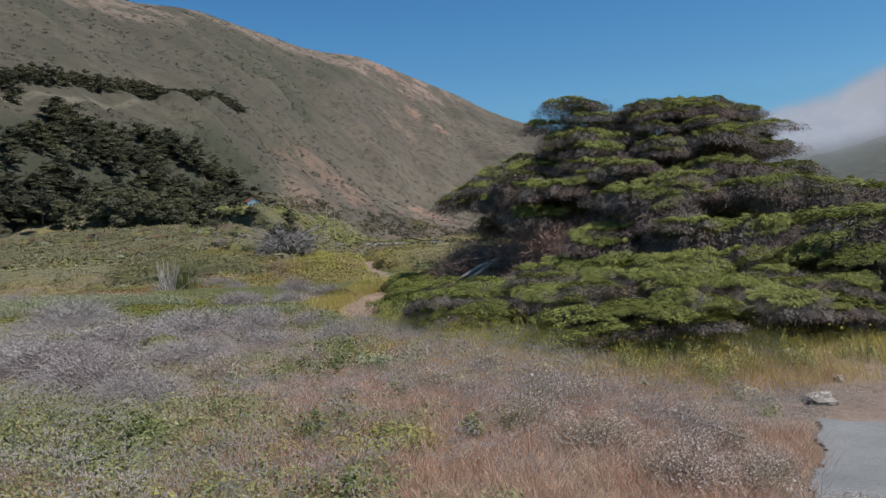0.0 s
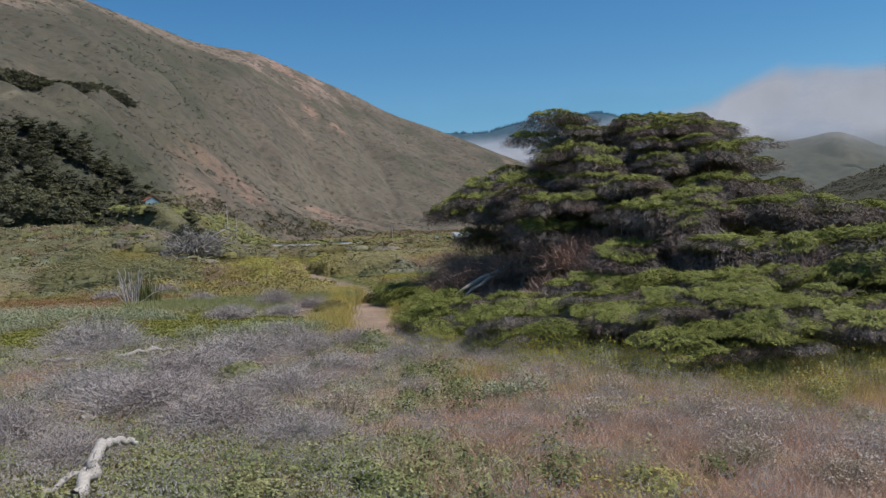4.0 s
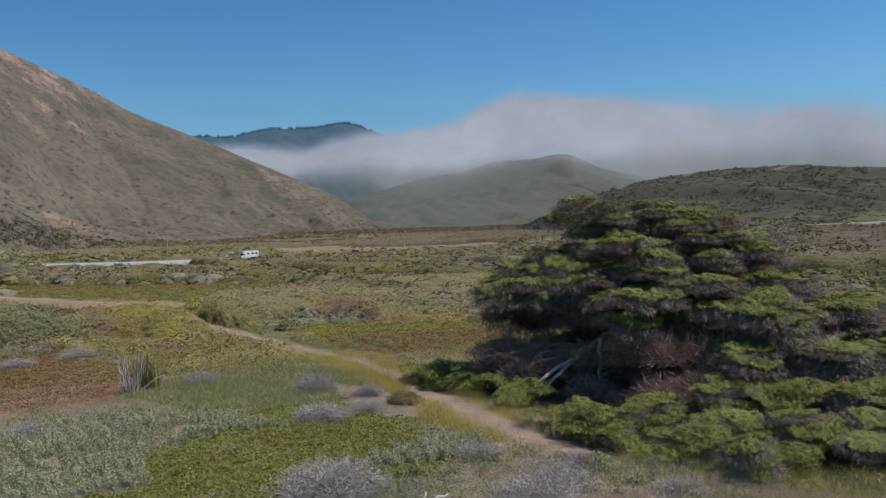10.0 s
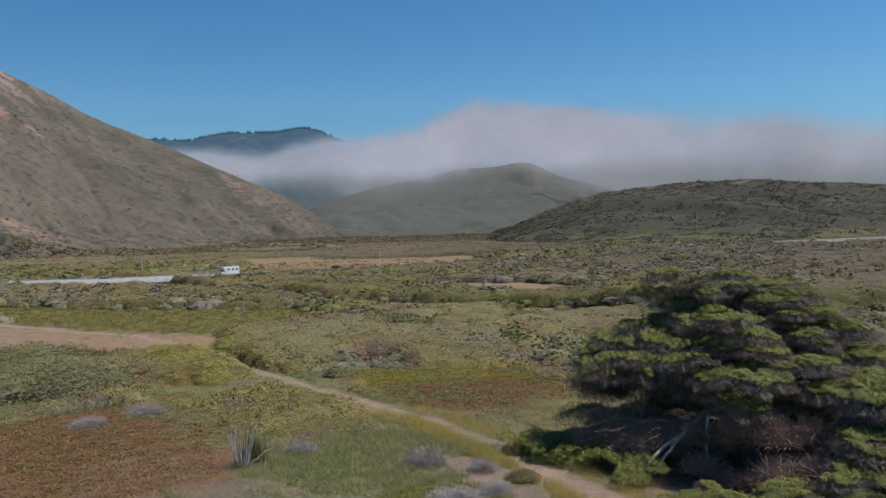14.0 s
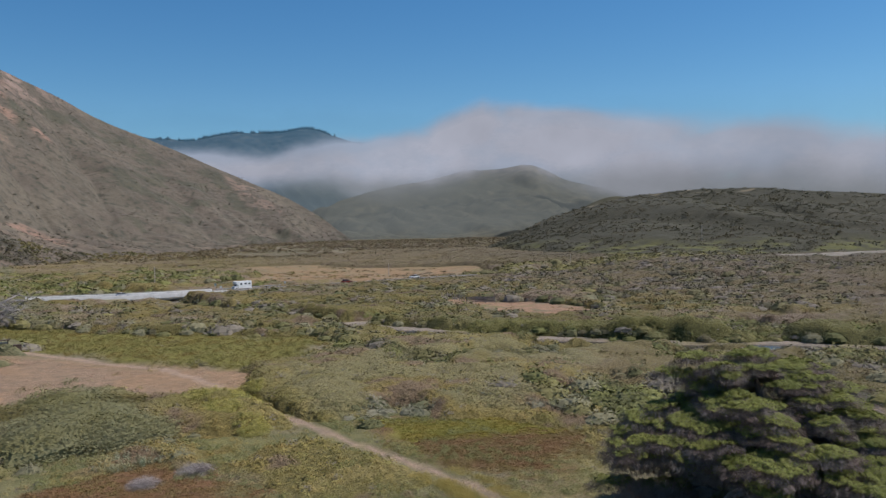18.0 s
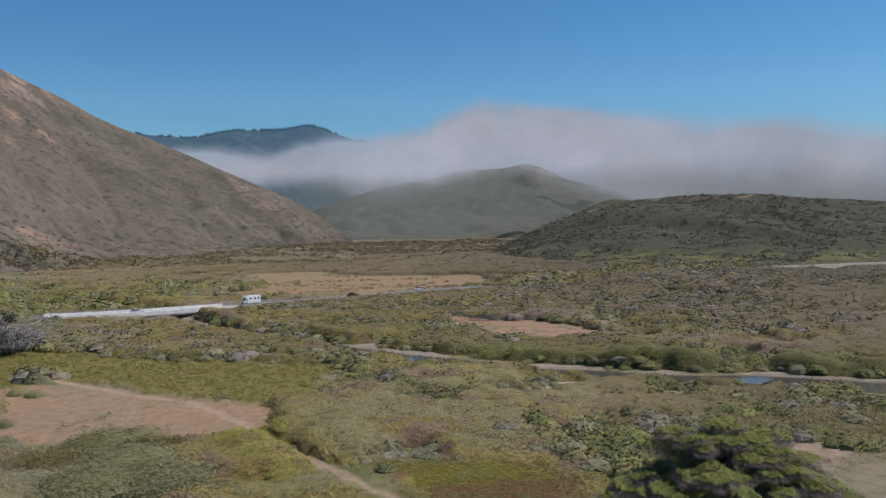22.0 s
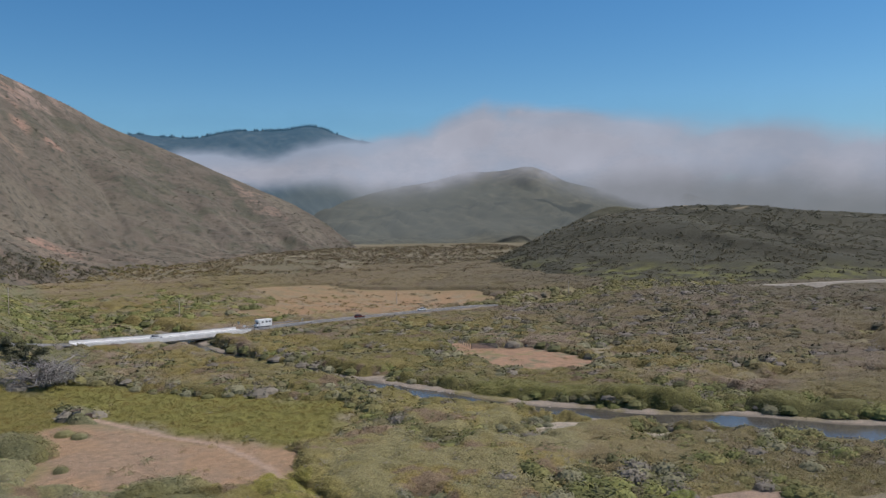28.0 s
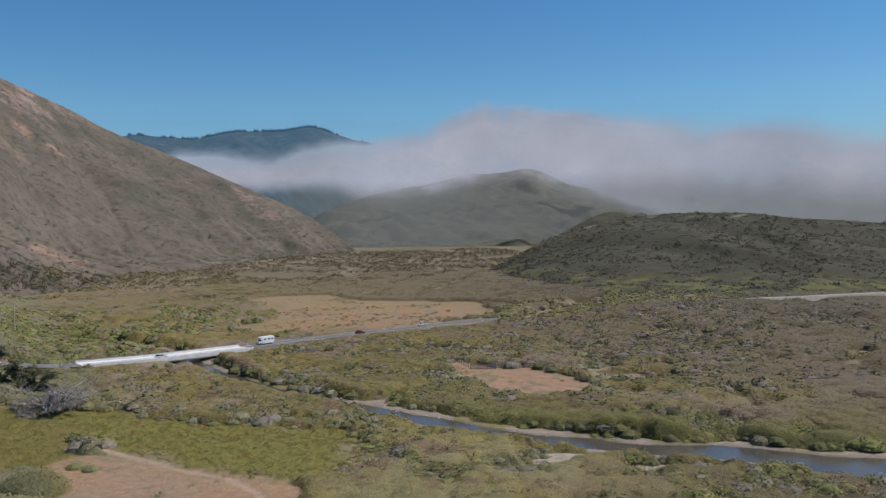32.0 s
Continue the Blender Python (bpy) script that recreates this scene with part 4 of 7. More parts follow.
def scrub_tint(x, y):
    n1, n2, n3 = fbm(x / 20, y / 20, 121), fbm(x / 6.5, y / 6.5, 123), fbm(x / 60, y / 60, 125)
    c = np.empty(np.shape(x) + (3,))
    c[:] = (0.158, 0.132, 0.080)

    def lay(mask, colour):
        c[:] = c * (1 - mask[..., None]) + np.array(colour) * mask[..., None]

    lay(smooth((n1 - 0.48) / 0.06), (0.145, 0.120, 0.046))
    lay(smooth((0.41 - n1) / 0.05), (0.182, 0.146, 0.122))
    lay(smooth((n3 - 0.54) / 0.06) * 0.8, (0.126, 0.114, 0.044))
    lay(smooth((n2 - 0.60) / 0.08) * 0.7, (0.182, 0.155, 0.066))
    lay(smooth((0.36 - n2) / 0.05) * 0.9, (0.125, 0.092, 0.070))
    lay(smooth((x - 110) / 60) * 0.65, (0.104, 0.086, 0.066))
    lay(smooth((x - 215) / 60) * 0.7, (0.080, 0.070, 0.052))
    lay(smooth((y - 420) / 120) * 0.5, (0.140, 0.117, 0.078))
    lay(smooth((-16 - x) / 12) * smooth((y - 84) / 20) * smooth((n2 - 0.3) / 0.1) * 0.8, (0.124, 0.128, 0.084))
    lay(smooth((x - 26) / 14) * smooth((128 - y) / 14) * 0.7, (0.122, 0.106, 0.056))
    lay(inside(x, y, THICKET, 3, 4) * smooth((n2 - 0.38) / 0.08) * 0.8, (0.138, 0.130, 0.074))
    d, _ = line_dist(x, y, EASTBANK)
    lay(smooth((10 - d) / 4) * smooth((200 - y) / 40) * 0.8, (0.110, 0.112, 0.038))
    # brush brightened equally in all channels, to the west and towards the path
    near_gain = (1.0 + 0.10 * smooth((70 - x) / 40)) * (1.0 + 0.36 * smooth((190 - y) / 70) * smooth((75 - x) / 40))
    return c * np.array((1.0, 0.93, 0.76)) * np.asarray(near_gain)[..., None]


def scrub_height(x, y):
    grow = smooth((y - 58 + 10 * (fbm(x / 8, y / 8, 129) - 0.5)) / 55)
    grow = np.maximum(grow, 0.9 * inside(x, y, THICKET, 10, 6))
    patch = smooth((fbm(x / 15, y / 15, 127) - 0.28) / 0.2)
    d, _ = line_dist(x, y, EASTBANK)
    dr, ar = line_dist(x, y, RIVER)
    tall = 1.0 + 0.35 * smooth((13 - d) / 12) * smooth((fbm(x / 10, y / 10, 139) - 0.36) / 0.2) + 0.5 * smooth((14 - dr) / 8) * smooth((y - 175) / 30) + 0.1 * smooth((y - 225) / 30) * smooth((40 - x) / 20) * smooth((292 - y) / 10) * smooth((dr - 7) / 9)
    shore = smooth((dr - river_width(ar) - 0.2) / 5.0)
    billow = smooth((x - 18) / 14) * smooth((150 - y) / 20)
    return grow * patch * shore * tall * (0.06 + 0.40 * fbm(x / 9, y / 9, 137) + 1.5 * domes(x, y, 4.2, 131) + 1.0 * billow * domes(x, y, 6.0, 135) + 0.5 * domes(x, y, 1.9, 133))


LIFT = []


def canopy(name, x0, x1, y0, y1, step, label, skip=None):
    """The brush as one low uneven roof, easing down to nothing beside paths, fields and water."""
    xs, ys = np.arange(x0, x1, step), np.arange(y0, y1, step)
    X, Y = np.meshgrid(xs, ys, indexing="ij")
    off = open_ground(X, Y)
    a = off.astype(float)
    for axis in (0, 1, 0, 1):
        a = np.mean([np.roll(a, k, axis) for k in range(-2, 3)], 0)
    h = scrub_height(X, Y) * smooth((0.62 - a) / 0.55)
    LIFT.append((x0, y0, step, h))
    Z = height(X, Y) + np.where(off, -0.4, h - 0.10)
    F = grid_faces(len(xs), len(ys))
    keep = ~off.reshape(-1)[F].all(1)
    if skip is not None:
        keep &= ~skip(X, Y).reshape(-1)[F].all(1)
    V = np.stack([X, Y, Z], -1).reshape(-1, 3)
    put(name, mesh(name, V, F[keep], [CANOPY], shade=True, tint=scrub_tint(V[:, 0], V[:, 1])), None, label, "shrubs", kind="stuff")


def lift_at(x, y, k):
    x0, y0, step, h = LIFT[k]
    return h[np.clip(np.rint((x - x0) / step).astype(int), 0, h.shape[0] - 1), np.clip(np.rint((y - y0) / step).astype(int), 0, h.shape[1] - 1)]


def canopy_material(name, leaf):
    m, nt, b = material(name, 0.85)
    at = nt.nodes.new("ShaderNodeAttribute")
    at.attribute_name = "tint"
    if leaf:
        geo = nt.nodes.new("ShaderNodeNewGeometry")
        g = ramp_of(nt, geo.outputs["Random Per Island"], [(0.0, (0.98, 0.99, 0.98)), (1.0, (1.28, 1.27, 1.24))])
    else:
        g = ramp_of(nt, noise_of(nt, 2.6, 7.0, 0.8), [(0.32, (0.45, 0.46, 0.46)), (0.5, (1, 1, 1)), (0.68, (1.5, 1.46, 1.38))])
        bump_of(nt, b, noise_of(nt, 2.0, 7.0, 0.8), 1.0, 0.5)
    nt.links.new(mix_of(nt, 1.0, at.outputs["Color"], g, "MULTIPLY"), b.inputs["Base Color"])
    return m


CANOPY, SCRUBLEAF = canopy_material("brush_canopy", False), canopy_material("brush_leaves", True)
canopy("scrub_canopy", -62, 136, 56, 336, 0.8, "unbroken low brush in sage and olive over the flat")
canopy("scrub_canopy", -140, 460, 40, 660, 1.6, "unbroken brush over the far valley floor",
       lambda x, y: (x > -62) & (x < 134.5) & (y < 334.5))


def strew_tinted(name, kinds, x, y, size, lift, label):
    """Leaf heads that stand out of the brush, each plant in its own shade of the brush's colours."""
    g = np.random.default_rng(len(x) + 1)
    t = scrub_tint(x, y) * g.uniform(0.88, 1.18, (len(x), 1)) * g.uniform(0.94, 1.06, (len(x), 3))
    u = g.uniform(0, 1, len(x))
    t[u < 0.05] = (0.190, 0.165, 0.135)
    t[u > 0.9] *= 0.8
    strew(name, kinds, x, y, size, SCRUBLEAF, label, base=lambda a, b: height(a, b) + lift, tint=t)


head_kinds = [cards(30, 1.0, 0.6, 0.24, s, up=0.6, wild=0.24) for s in range(6)]
fine_kinds = [cards(46, 1.0, 0.65, 0.16, 10 + s, up=0.6, wild=0.24) for s in range(5)]
x, y, g = sown(18000, -62, 134, 128, 334, 101)
h = lift_at(x, y, 0)
keep = ~open_ground(x, y, 0.6) & (h > 0.12)
x, y, h = x[keep], y[keep], h[keep]
strew_tinted("brush_heads", head_kinds, x, y, g.uniform(0.6, 1.5, len(x)) * (0.5 + 0.5 * np.clip(h, 0, 1)), h * 0.8 - 0.15, "leafy heads of sage and olive brush")
x, y, g = sown(14000, -50, 80, 58, 140, 102)
h = lift_at(x, y, 0)
keep = ~open_ground(x, y, 0.5) & (y + 8 * fbm(x / 5, y / 5, 119) > 66)
x, y, h = x[keep], y[keep], h[keep]
strew_tinted("brush_heads", fine_kinds, x, y, g.uniform(0.55, 1.2, len(x)) * (0.5 + 0.5 * np.clip(h * 1.4, 0, 1)), h * 0.8 - 0.08, "leafy heads of grey-green brush near the path")
x, y, g = sown(9000, -132, -60, 90, 330, 108)
keep = ~open_ground(x, y)
x, y = x[keep], y[keep]
strew_tinted("brush_heads", head_kinds, x, y, g.uniform(0.8, 1.9, len(x)), lift_at(x, y, 1) * 0.75 - 0.1, "grey-green heads of brush on the rising ground")
x, y, g = sown(10000, 130, 330, 100, 420, 106)
keep = ~open_ground(x, y)
x, y = x[keep], y[keep]
strew_tinted("brush_heads", head_kinds, x, y, g.uniform(0.8, 1.8, len(x)), lift_at(x, y, 1) * 0.75 - 0.1, "brown-olive heads of brush on the eastern flat")
x, y, g = sown(10000, -130, 460, 130, 640, 103)
keep = ~open_ground(x, y) & ~((x > -62) & (x < 134) & (y < 334)) & ~((x > 130) & (x < 330) & (y < 420))
x, y = x[keep], y[keep]
strew_tinted("brush_heads", head_kinds, x, y, g.uniform(1.0, 2.4, len(x)), lift_at(x, y, 1) * 0.6, "leafy heads of brush on the far flats")
x, y, g = sown(8000, -60, 620, 560, 1100, 104)
keep = ~open_ground(x, y) & (x < 420 + 0.36 * (y - 470)) & (fbm(x / 60, y / 60, 113) > 0.33)
x, y = x[keep], y[keep]
strew_tinted("far_brush", head_kinds, x, y, g.uniform(2.0, 4.6, len(x)), 0 * x, "olive brush at the head of the valley")
x, y, g = sown(1500, 20, 220, 345, 520, 105)
keep = (inside(x, y, FARTAN, 1.0, 44) > 0.5) & (fbm(x / 25, y / 14, 115) > 0.54) & (line_dist(x, y, ROAD)[0] > 9)
x, y = x[keep], y[keep]
strew_tinted("field_brush", head_kinds, x, y, g.uniform(0.8, 2.0, len(x)), 0 * x - 0.1, "scattered brush on the tan field")
x, y, g = sown(1500, -50, 115, 110, 250, 107)
keep = ((inside(x, y, BARE, 1.0, 13) > 0.5) & (fbm(x / 6, y / 6, 117) > 0.5)) | ((inside(x, y, TAN, 1.0, 5) > 0.5) & (fbm(x / 9, y / 9, 118) > 0.6)) | ((inside(x, y, MEADOW, 1.0, 5) > 0.5) & (fbm(x / 8, y / 8, 116) > 0.55))
x, y = x[keep], y[keep]
strew_tinted("field_brush", fine_kinds, x, y, g.uniform(0.5, 1.3, len(x)), 0 * x - 0.1, "small scattered bushes on the open fields")

x, y, g = sown(4200, 78, 150, 56, 130, 109)
keep = ~open_ground(x, y, 0.5)
x, y = x[keep], y[keep]
strew_tinted("brush_heads", head_kinds, x, y, g.uniform(0.6, 1.4, len(x)), lift_at(x, y, 1) * 0.8 - 0.1, "leafy heads of brush along the lower river")

# rounded bushes that stand out of the carpet
bush_kinds = [shrub(190, 1.0, 0.8, 0.13, 60 + s, hollow=0.7, wild=0.28) for s in range(6)]


far_kinds = [shrub(84, 1.0, 0.8, 0.19, 70 + s, hollow=0.55, wild=0.38) for s in range(6)]


def bushes(n, x0, x1, y0, y1, seed, rule, low, high, label, shades, k=0):
    x, y, g = sown(n, x0, x1, y0, y1, seed)
    clear = (line_dist(x, y, ROAD)[0] < 19) & (x > 34) & (x < 160) & (y < 345)
    keep = ~open_ground(x, y, 1.0) & rule(x, y) & ~clear
    x, y = x[keep], y[keep]
    t = np.array(shades)[g.integers(0, len(shades), len(x))] * g.uniform(0.85, 1.15, (len(x), 1))
    size = low + (high - low) * g.uniform(0, 1, len(x)) ** 1.8
    strew("rounded_bushes", bush_kinds if y0 < 100 else far_kinds, x, y, size, SCRUBLEAF, label, base=lambda a, b: height(a, b) + 0.4 * lift_at(a, b, k), tall=size * g.uniform(0.7, 1.0, len(x)), sink=0.3, tint=t)


MIXED = [(0.150, 0.138, 0.080), (0.140, 0.124, 0.048), (0.105, 0.100, 0.038), (0.152, 0.130, 0.102), (0.124, 0.106, 0.054), (0.088, 0.086, 0.036)]
GREENER = [(0.118, 0.122, 0.038), (0.140, 0.140, 0.044), (0.100, 0.100, 0.034), (0.160, 0.146, 0.052)]
bushes(7500, -60, 134, 150, 330, 111, lambda x, y: fbm(x / 18, y / 18, 151) > 0.40, 1.0, 3.6, "rounded sage, olive and grey bushes on the flat", MIXED)
bushes(800, -18, 36, 190, 296, 112, lambda x, y: line_dist(x, y, RIVER)[0] > 6, 1.3, 2.5, "dense bushes below the bridge", MIXED)
bushes(2600, 20, 134, 80, 260, 113, lambda x, y: (line_dist(x, y, EASTBANK)[0] < 7) & (line_dist(x, y, RIVER)[0] > 9), 1.3, 2.8, "green willow bushes along the river bank", GREENER)
bushes(2300, 18, 110, 66, 150, 114, lambda x, y: (fbm(x / 14, y / 14, 153) > 0.41) & (line_dist(x, y, RIVER)[0] > 6.5), 0.9, 3.2, "dark olive bushes on the near bank", GREENER + MIXED)
bushes(1500, -6, 54, 84, 142, 122, lambda x, y: inside(x, y, THICKET, 3, 3) > 0.5, 0.7, 2.1, "packed sage and olive bushes in the thicket", [(0.142, 0.136, 0.082), (0.125, 0.122, 0.062), (0.168, 0.156, 0.104), (0.110, 0.106, 0.046)])
bushes(700, -60, 30, 86, 150, 115, lambda x, y: (fbm(x / 10, y / 10, 155) > 0.5) & (inside(x, y, THICKET, 3, 3) < 0.5), 0.6, 1.8, "low bushes beside the path", MIXED)
bushes(4500, 134, 330, 110, 330, 116, lambda x, y: fbm(x / 24, y / 24, 157) > 0.42, 1.4, 4.2, "brown-olive bushes on the eastern flat", [(0.100, 0.086, 0.054), (0.116, 0.102, 0.046), (0.145, 0.122, 0.102), (0.082, 0.074, 0.040)], 1)
bushes(1300, -128, -22, 130, 300, 118, lambda x, y: fbm(x / 14, y / 14, 161) > 0.42, 1.2, 3.2, "grey-green bushes on the rising ground", GREENER + [(0.135, 0.138, 0.092), (0.120, 0.124, 0.080)], 1)
bushes(700, -112, -4, 300, 440, 119, lambda x, y: fbm(x / 20, y / 20, 163) > 0.42, 1.8, 4.6, "dark green bushes at the foot of the slope", GREENER + [(0.085, 0.085, 0.032)], 1)
bushes(1500, -95, 75, 324, 500, 121, lambda x, y: fbm(x / 22, y / 22, 167) > 0.38, 1.8, 5.0, "green bushes and small trees beyond the bridge", GREENER + MIXED[:2], 1)
bushes(700, -130, 110, 330, 560, 117, lambda x, y: fbm(x / 30, y / 30, 159) > 0.46, 1.6, 4.4, "bushes beyond the road", MIXED + GREENER, 1)

bushes(900, 163, 330, 316, 372, 120, lambda x, y: (fbm(x / 9, y / 9, 165) > 0.32) & (line_dist(x, y, ROAD)[0] > 6), 2.6, 5.0, "olive bushes where the road bends away", [(0.125, 0.112, 0.040), (0.150, 0.128, 0.050), (0.110, 0.100, 0.044), (0.165, 0.140, 0.095)], 1)

# chaparral on the southern hill
lowk = [cards(20, 1.0, 0.5, 0.34, 80 + s, hollow=0.5) for s in range(5)]


def slope_brush(grid, n, top, low, high, split, mats, label, where=None):
    iu, iv = rng.integers(0, grid.shape[0], n), (rng.uniform(0, 1, n) ** 0.9 * top).astype(int)
    P = grid[iu, iv] + rng.normal(0, 1.5, (n, 3)) * (1, 1, 0)
    if where is not None:
        P = P[where(P)]
    sz = rng.uniform(low, high, len(P))
    sel = fbm(P[:, 0] / 75, P[:, 1] / 75, 141) + 0.10 * smooth((14 - P[:, 2]) / 10) + rng.normal(0, 0.05, len(P)) < split
    for m, mat in ((sel, mats[0]), (~sel, mats[1])):
        Q = P[m]
        strew("hill_chaparral", lowk, Q[:, 0], Q[:, 1], sz[m], mat, label, sink=0.5, base=lambda a, b, q=Q: q[:, 2])


slope_brush(south, 20000, 132, 0.9, 2.6, 0.54, (DARKBRUSH, MIDBRUSH), "dark chaparral covering the southern hill", lambda P: (P[:, 0] < 720) & (fbm(P[:, 0] / 14, P[:, 1] / 14, 337) < 0.60))
slope_brush(south, 700, 132, 2.6, 4.6, 0.7, (DARKBRUSH, MIDBRUSH), "larger dark shrubs standing out of the chaparral", lambda P: (P[:, 0] < 700) & (fbm(P[:, 0] / 40, P[:, 1] / 40, 145) > 0.52))
slope_brush(north, 2600, 26, 1.6, 4.2, 0.5, (MIDBRUSH, OLIVE), "green and olive bushes along the foot of the dry slope", lambda P: (P[:, 1] < 900) & (P[:, 0] > -120) & (fbm(P[:, 0] / 25, P[:, 1] / 25, 147) > 0.42))
slope_brush(north, 17000, 235, 0.7, 2.5, 0.74, (SLOPEBRUSH, SLOPEBRUSH), "low grey-green brush dotted over the dry slope",
            lambda P: (P[:, 1] < 1500) & (fbm(P[:, 0] / 30, P[:, 1] / 30, 143) > 0.40))

cf = spline(CREST_F, 900)
cf = cf[(cf[:, 0] > 560) & (cf[:, 0] < 1700) & (fbm(cf[:, 0] / 60, cf[:, 1] / 60, 149) > 0.42)]
cone = [merge([tuft(9, 0.06, 1.0, 0.14, 86 + s, 0.12), cards(14, 0.26, 0.9, 0.2, 86 + s, hollow=0.3)]) for s in range(3)]
strew("ridge_conifers", cone, cf[:, 0] - 8, cf[:, 1] - 16, rng.uniform(9, 22, len(cf)), DARKBRUSH, "dark conifers along the distant ridge", "trees", sink=0.0, base=lambda a, b: cf[:, 2] - 9)

# ---- the great cypress ----
def pad_meshes(seed, n=3000, m=2600, cap=0.70, leaf=0.055):
    """One layered head of the crown: a green cap, dead grey sprays on its sides and underneath."""
    g = np.random.default_rng(seed)
    lump = lambda u, v: 0.70 * (fbm(u * 2.6 + seed, v * 2.6, seed + 5, 3) - 0.5)

    def sheet(n, r0, r1, fall, leaf, narrow, wild):
        a, r = g.uniform(0, 2 * np.pi, n), np.sqrt(g.uniform(r0 * r0, r1 * r1, n))
        edge = 0.72 + 0.55 * fbm(np.cos(a) * 1.9 + seed, np.sin(a) * 1.9, seed, 3)
        x, y = r * np.cos(a) * edge, r * np.sin(a) * edge
        e = 0.08
        c = np.stack([x, y, 0.40 * (1 - r ** 2.4) + lump(x, y) + g.uniform(*fall, n)], -1)
        face = np.stack([-(lump(x + e, y) - lump(x, y)) / e + 0.9 * r ** 2 * np.cos(a), -(lump(x, y + e) - lump(x, y)) / e + 0.9 * r ** 2 * np.sin(a), np.ones(n) * (1.0 if wild < 0.5 else 0.35)], -1)
        face = face / np.linalg.norm(face, axis=1)[:, None] + g.normal(0, 0.22, (n, 3))
        face /= np.linalg.norm(face, axis=1)[:, None]
        d = np.stack([np.cos(a), np.sin(a), -0.5 * r - wild], -1) + g.normal(0, 0.6, (n, 3))
        d -= face * np.sum(d * face, 1)[:, None]
        d /= np.linalg.norm(d, axis=1)[:, None]
        s = np.cross(face, d)
        L = leaf * g.uniform(0.7, 1.5, n)[:, None]
        return np.stack([c - s * L * narrow, c + s * L * narrow, c + d * L * 1.6], 1).reshape(-1, 3)

    V = sheet(n, 0.0, cap, (-0.09, 0.06), leaf, 0.22, 0.0)
    green = mesh("foliage_spray", V, np.arange(len(V)).reshape(-1, 3), [CYPRESS])
    V = np.vstack([sheet(m, 0.48, 1.06, (-0.50, -0.05), 0.055, 0.11, 0.7), sheet(m // 3, 0.0, 0.9, (-0.62, -0.2), 0.10, 0.10, 1.0)])
    grey = mesh("dead_spray", V, np.arange(len(V)).reshape(-1, 3), [TWIG])
    return green, grey


PADS = [pad_meshes(200 + s) for s in range(6)]
SKIRT = [pad_meshes(230 + s, 3000, 200, 1.04, 0.056)[0] for s in range(4)]
TREE = Vector((10.5, 46.0, 0.3))
tree = empty("cypress_tree", Matrix.Translation(TREE), "huge windswept cypress with layered green crown and dead grey branches", "tree")


def add_pad(parent, at, rx, ry, rz, turn, tilt, k, grey=True):
    m = Matrix.LocRotScale(Vector(at), Euler((radians(tilt), 0, radians(turn))), Vector((rx, ry, rz)))
    for me, name in ((PADS[k % 6][0] if grey else SKIRT[k % 4], "foliage_spray"), (PADS[k % 6][1], "dead_spray")):
        if name == "dead_spray" and not grey:
            continue
        ob = new(name, me)
        ob.parent = parent
        ob.matrix_basis = m
        if name == "dead_spray":
            ob["label"] = "dead grey twigs hanging below the green"


def limb(parent, a, b, r0, r1, sag, seed, mat, name="limb", label="", wob=0.35):
    pts = bent(a, b, sag, wob, seed, 9)
    V, F = tube(pts, np.linspace(r0, r1, 9), 7)
    ob = put(name, mesh(name, V, F, [mat], shade=True), parent)
    if label:
        ob["label"] = label
    return pts


rr = random.Random(5)
# tiers of the crown: height, centre, half-widths, number of sprays, spray size, share of the rim, where the crown is open
TIERS = [
    (10.2, (1.8, 4.6), (4.4, 2.4), 10, 1.6, 0.0), (9.3, (1.8, 3.9), (5.6, 3.8), 16, 1.6, 0.4), (8.2, (1.5, 3.0), (6.0, 5.2), 20, 1.7, 0.55),
    (7.0, (1.2, 2.2), (6.6, 6.6), 24, 1.8, 0.6), (5.7, (0.6, 1.6), (8.2, 8.2), 28, 1.8, 0.66), (4.4, (2.8, -1.2), (9.4, 9.6), 32, 1.9, 0.7),
    (3.0, (4.0, -4.4), (10.2, 11.0), 34, 2.0, 0.7), (1.8, (4.0, -7.2), (11.5, 12.0), 40, 2.0, 0.72), (0.75, (3.0, -8.2), (13.0, 13.0), 46, 1.9, 0.8),
]
k = 0
for z, (cx, cy), (hx, hy), n, size, rim in TIERS:
    low = z < 2.5
    n, size = int(n * (1.35 if z > 5 else 2.4 if low else 1.6)), size * (0.92 if z > 5 else 0.62 if low else 0.92)
    for i in range(n):
        a = 2 * math.pi * (i * 0.618 + rr.random() * 0.25)
        r = math.sqrt(rr.uniform(rim * rim, 1.0))
        px, py = cx + math.cos(a) * hx * r, cy + math.sin(a) * hy * r
        wx, wy = TREE.x + px, TREE.y + py
        if z < 4.6 and wx < 4.4 and 40.2 < wy < 53:      # the open, shaded hollow under the overhang
            continue
        if z < 3.4 and wx < 8.0 and 37.2 < wy < 46:      # brown dead twigs show there
            continue
        if z < 2.5 and (wy < 22.2 + 0.4 * abs(wx - 5.5) or wx < -3.2):
            continue
        s = size * rr.uniform(0.7, 1.2)
        out = math.degrees(math.atan2(py - cy, px - cx))
        add_pad(tree, (px, py, z - 0.3 + rr.uniform(-0.45, 0.45)), s * rr.uniform(1.1, 1.5), s * rr.uniform(0.9, 1.15), s * rr.uniform(0.42, 0.62), out, rr.uniform(-14, 14) * (1.8 if low else 1), k, not low or rr.random() < 0.5)
        k += 1
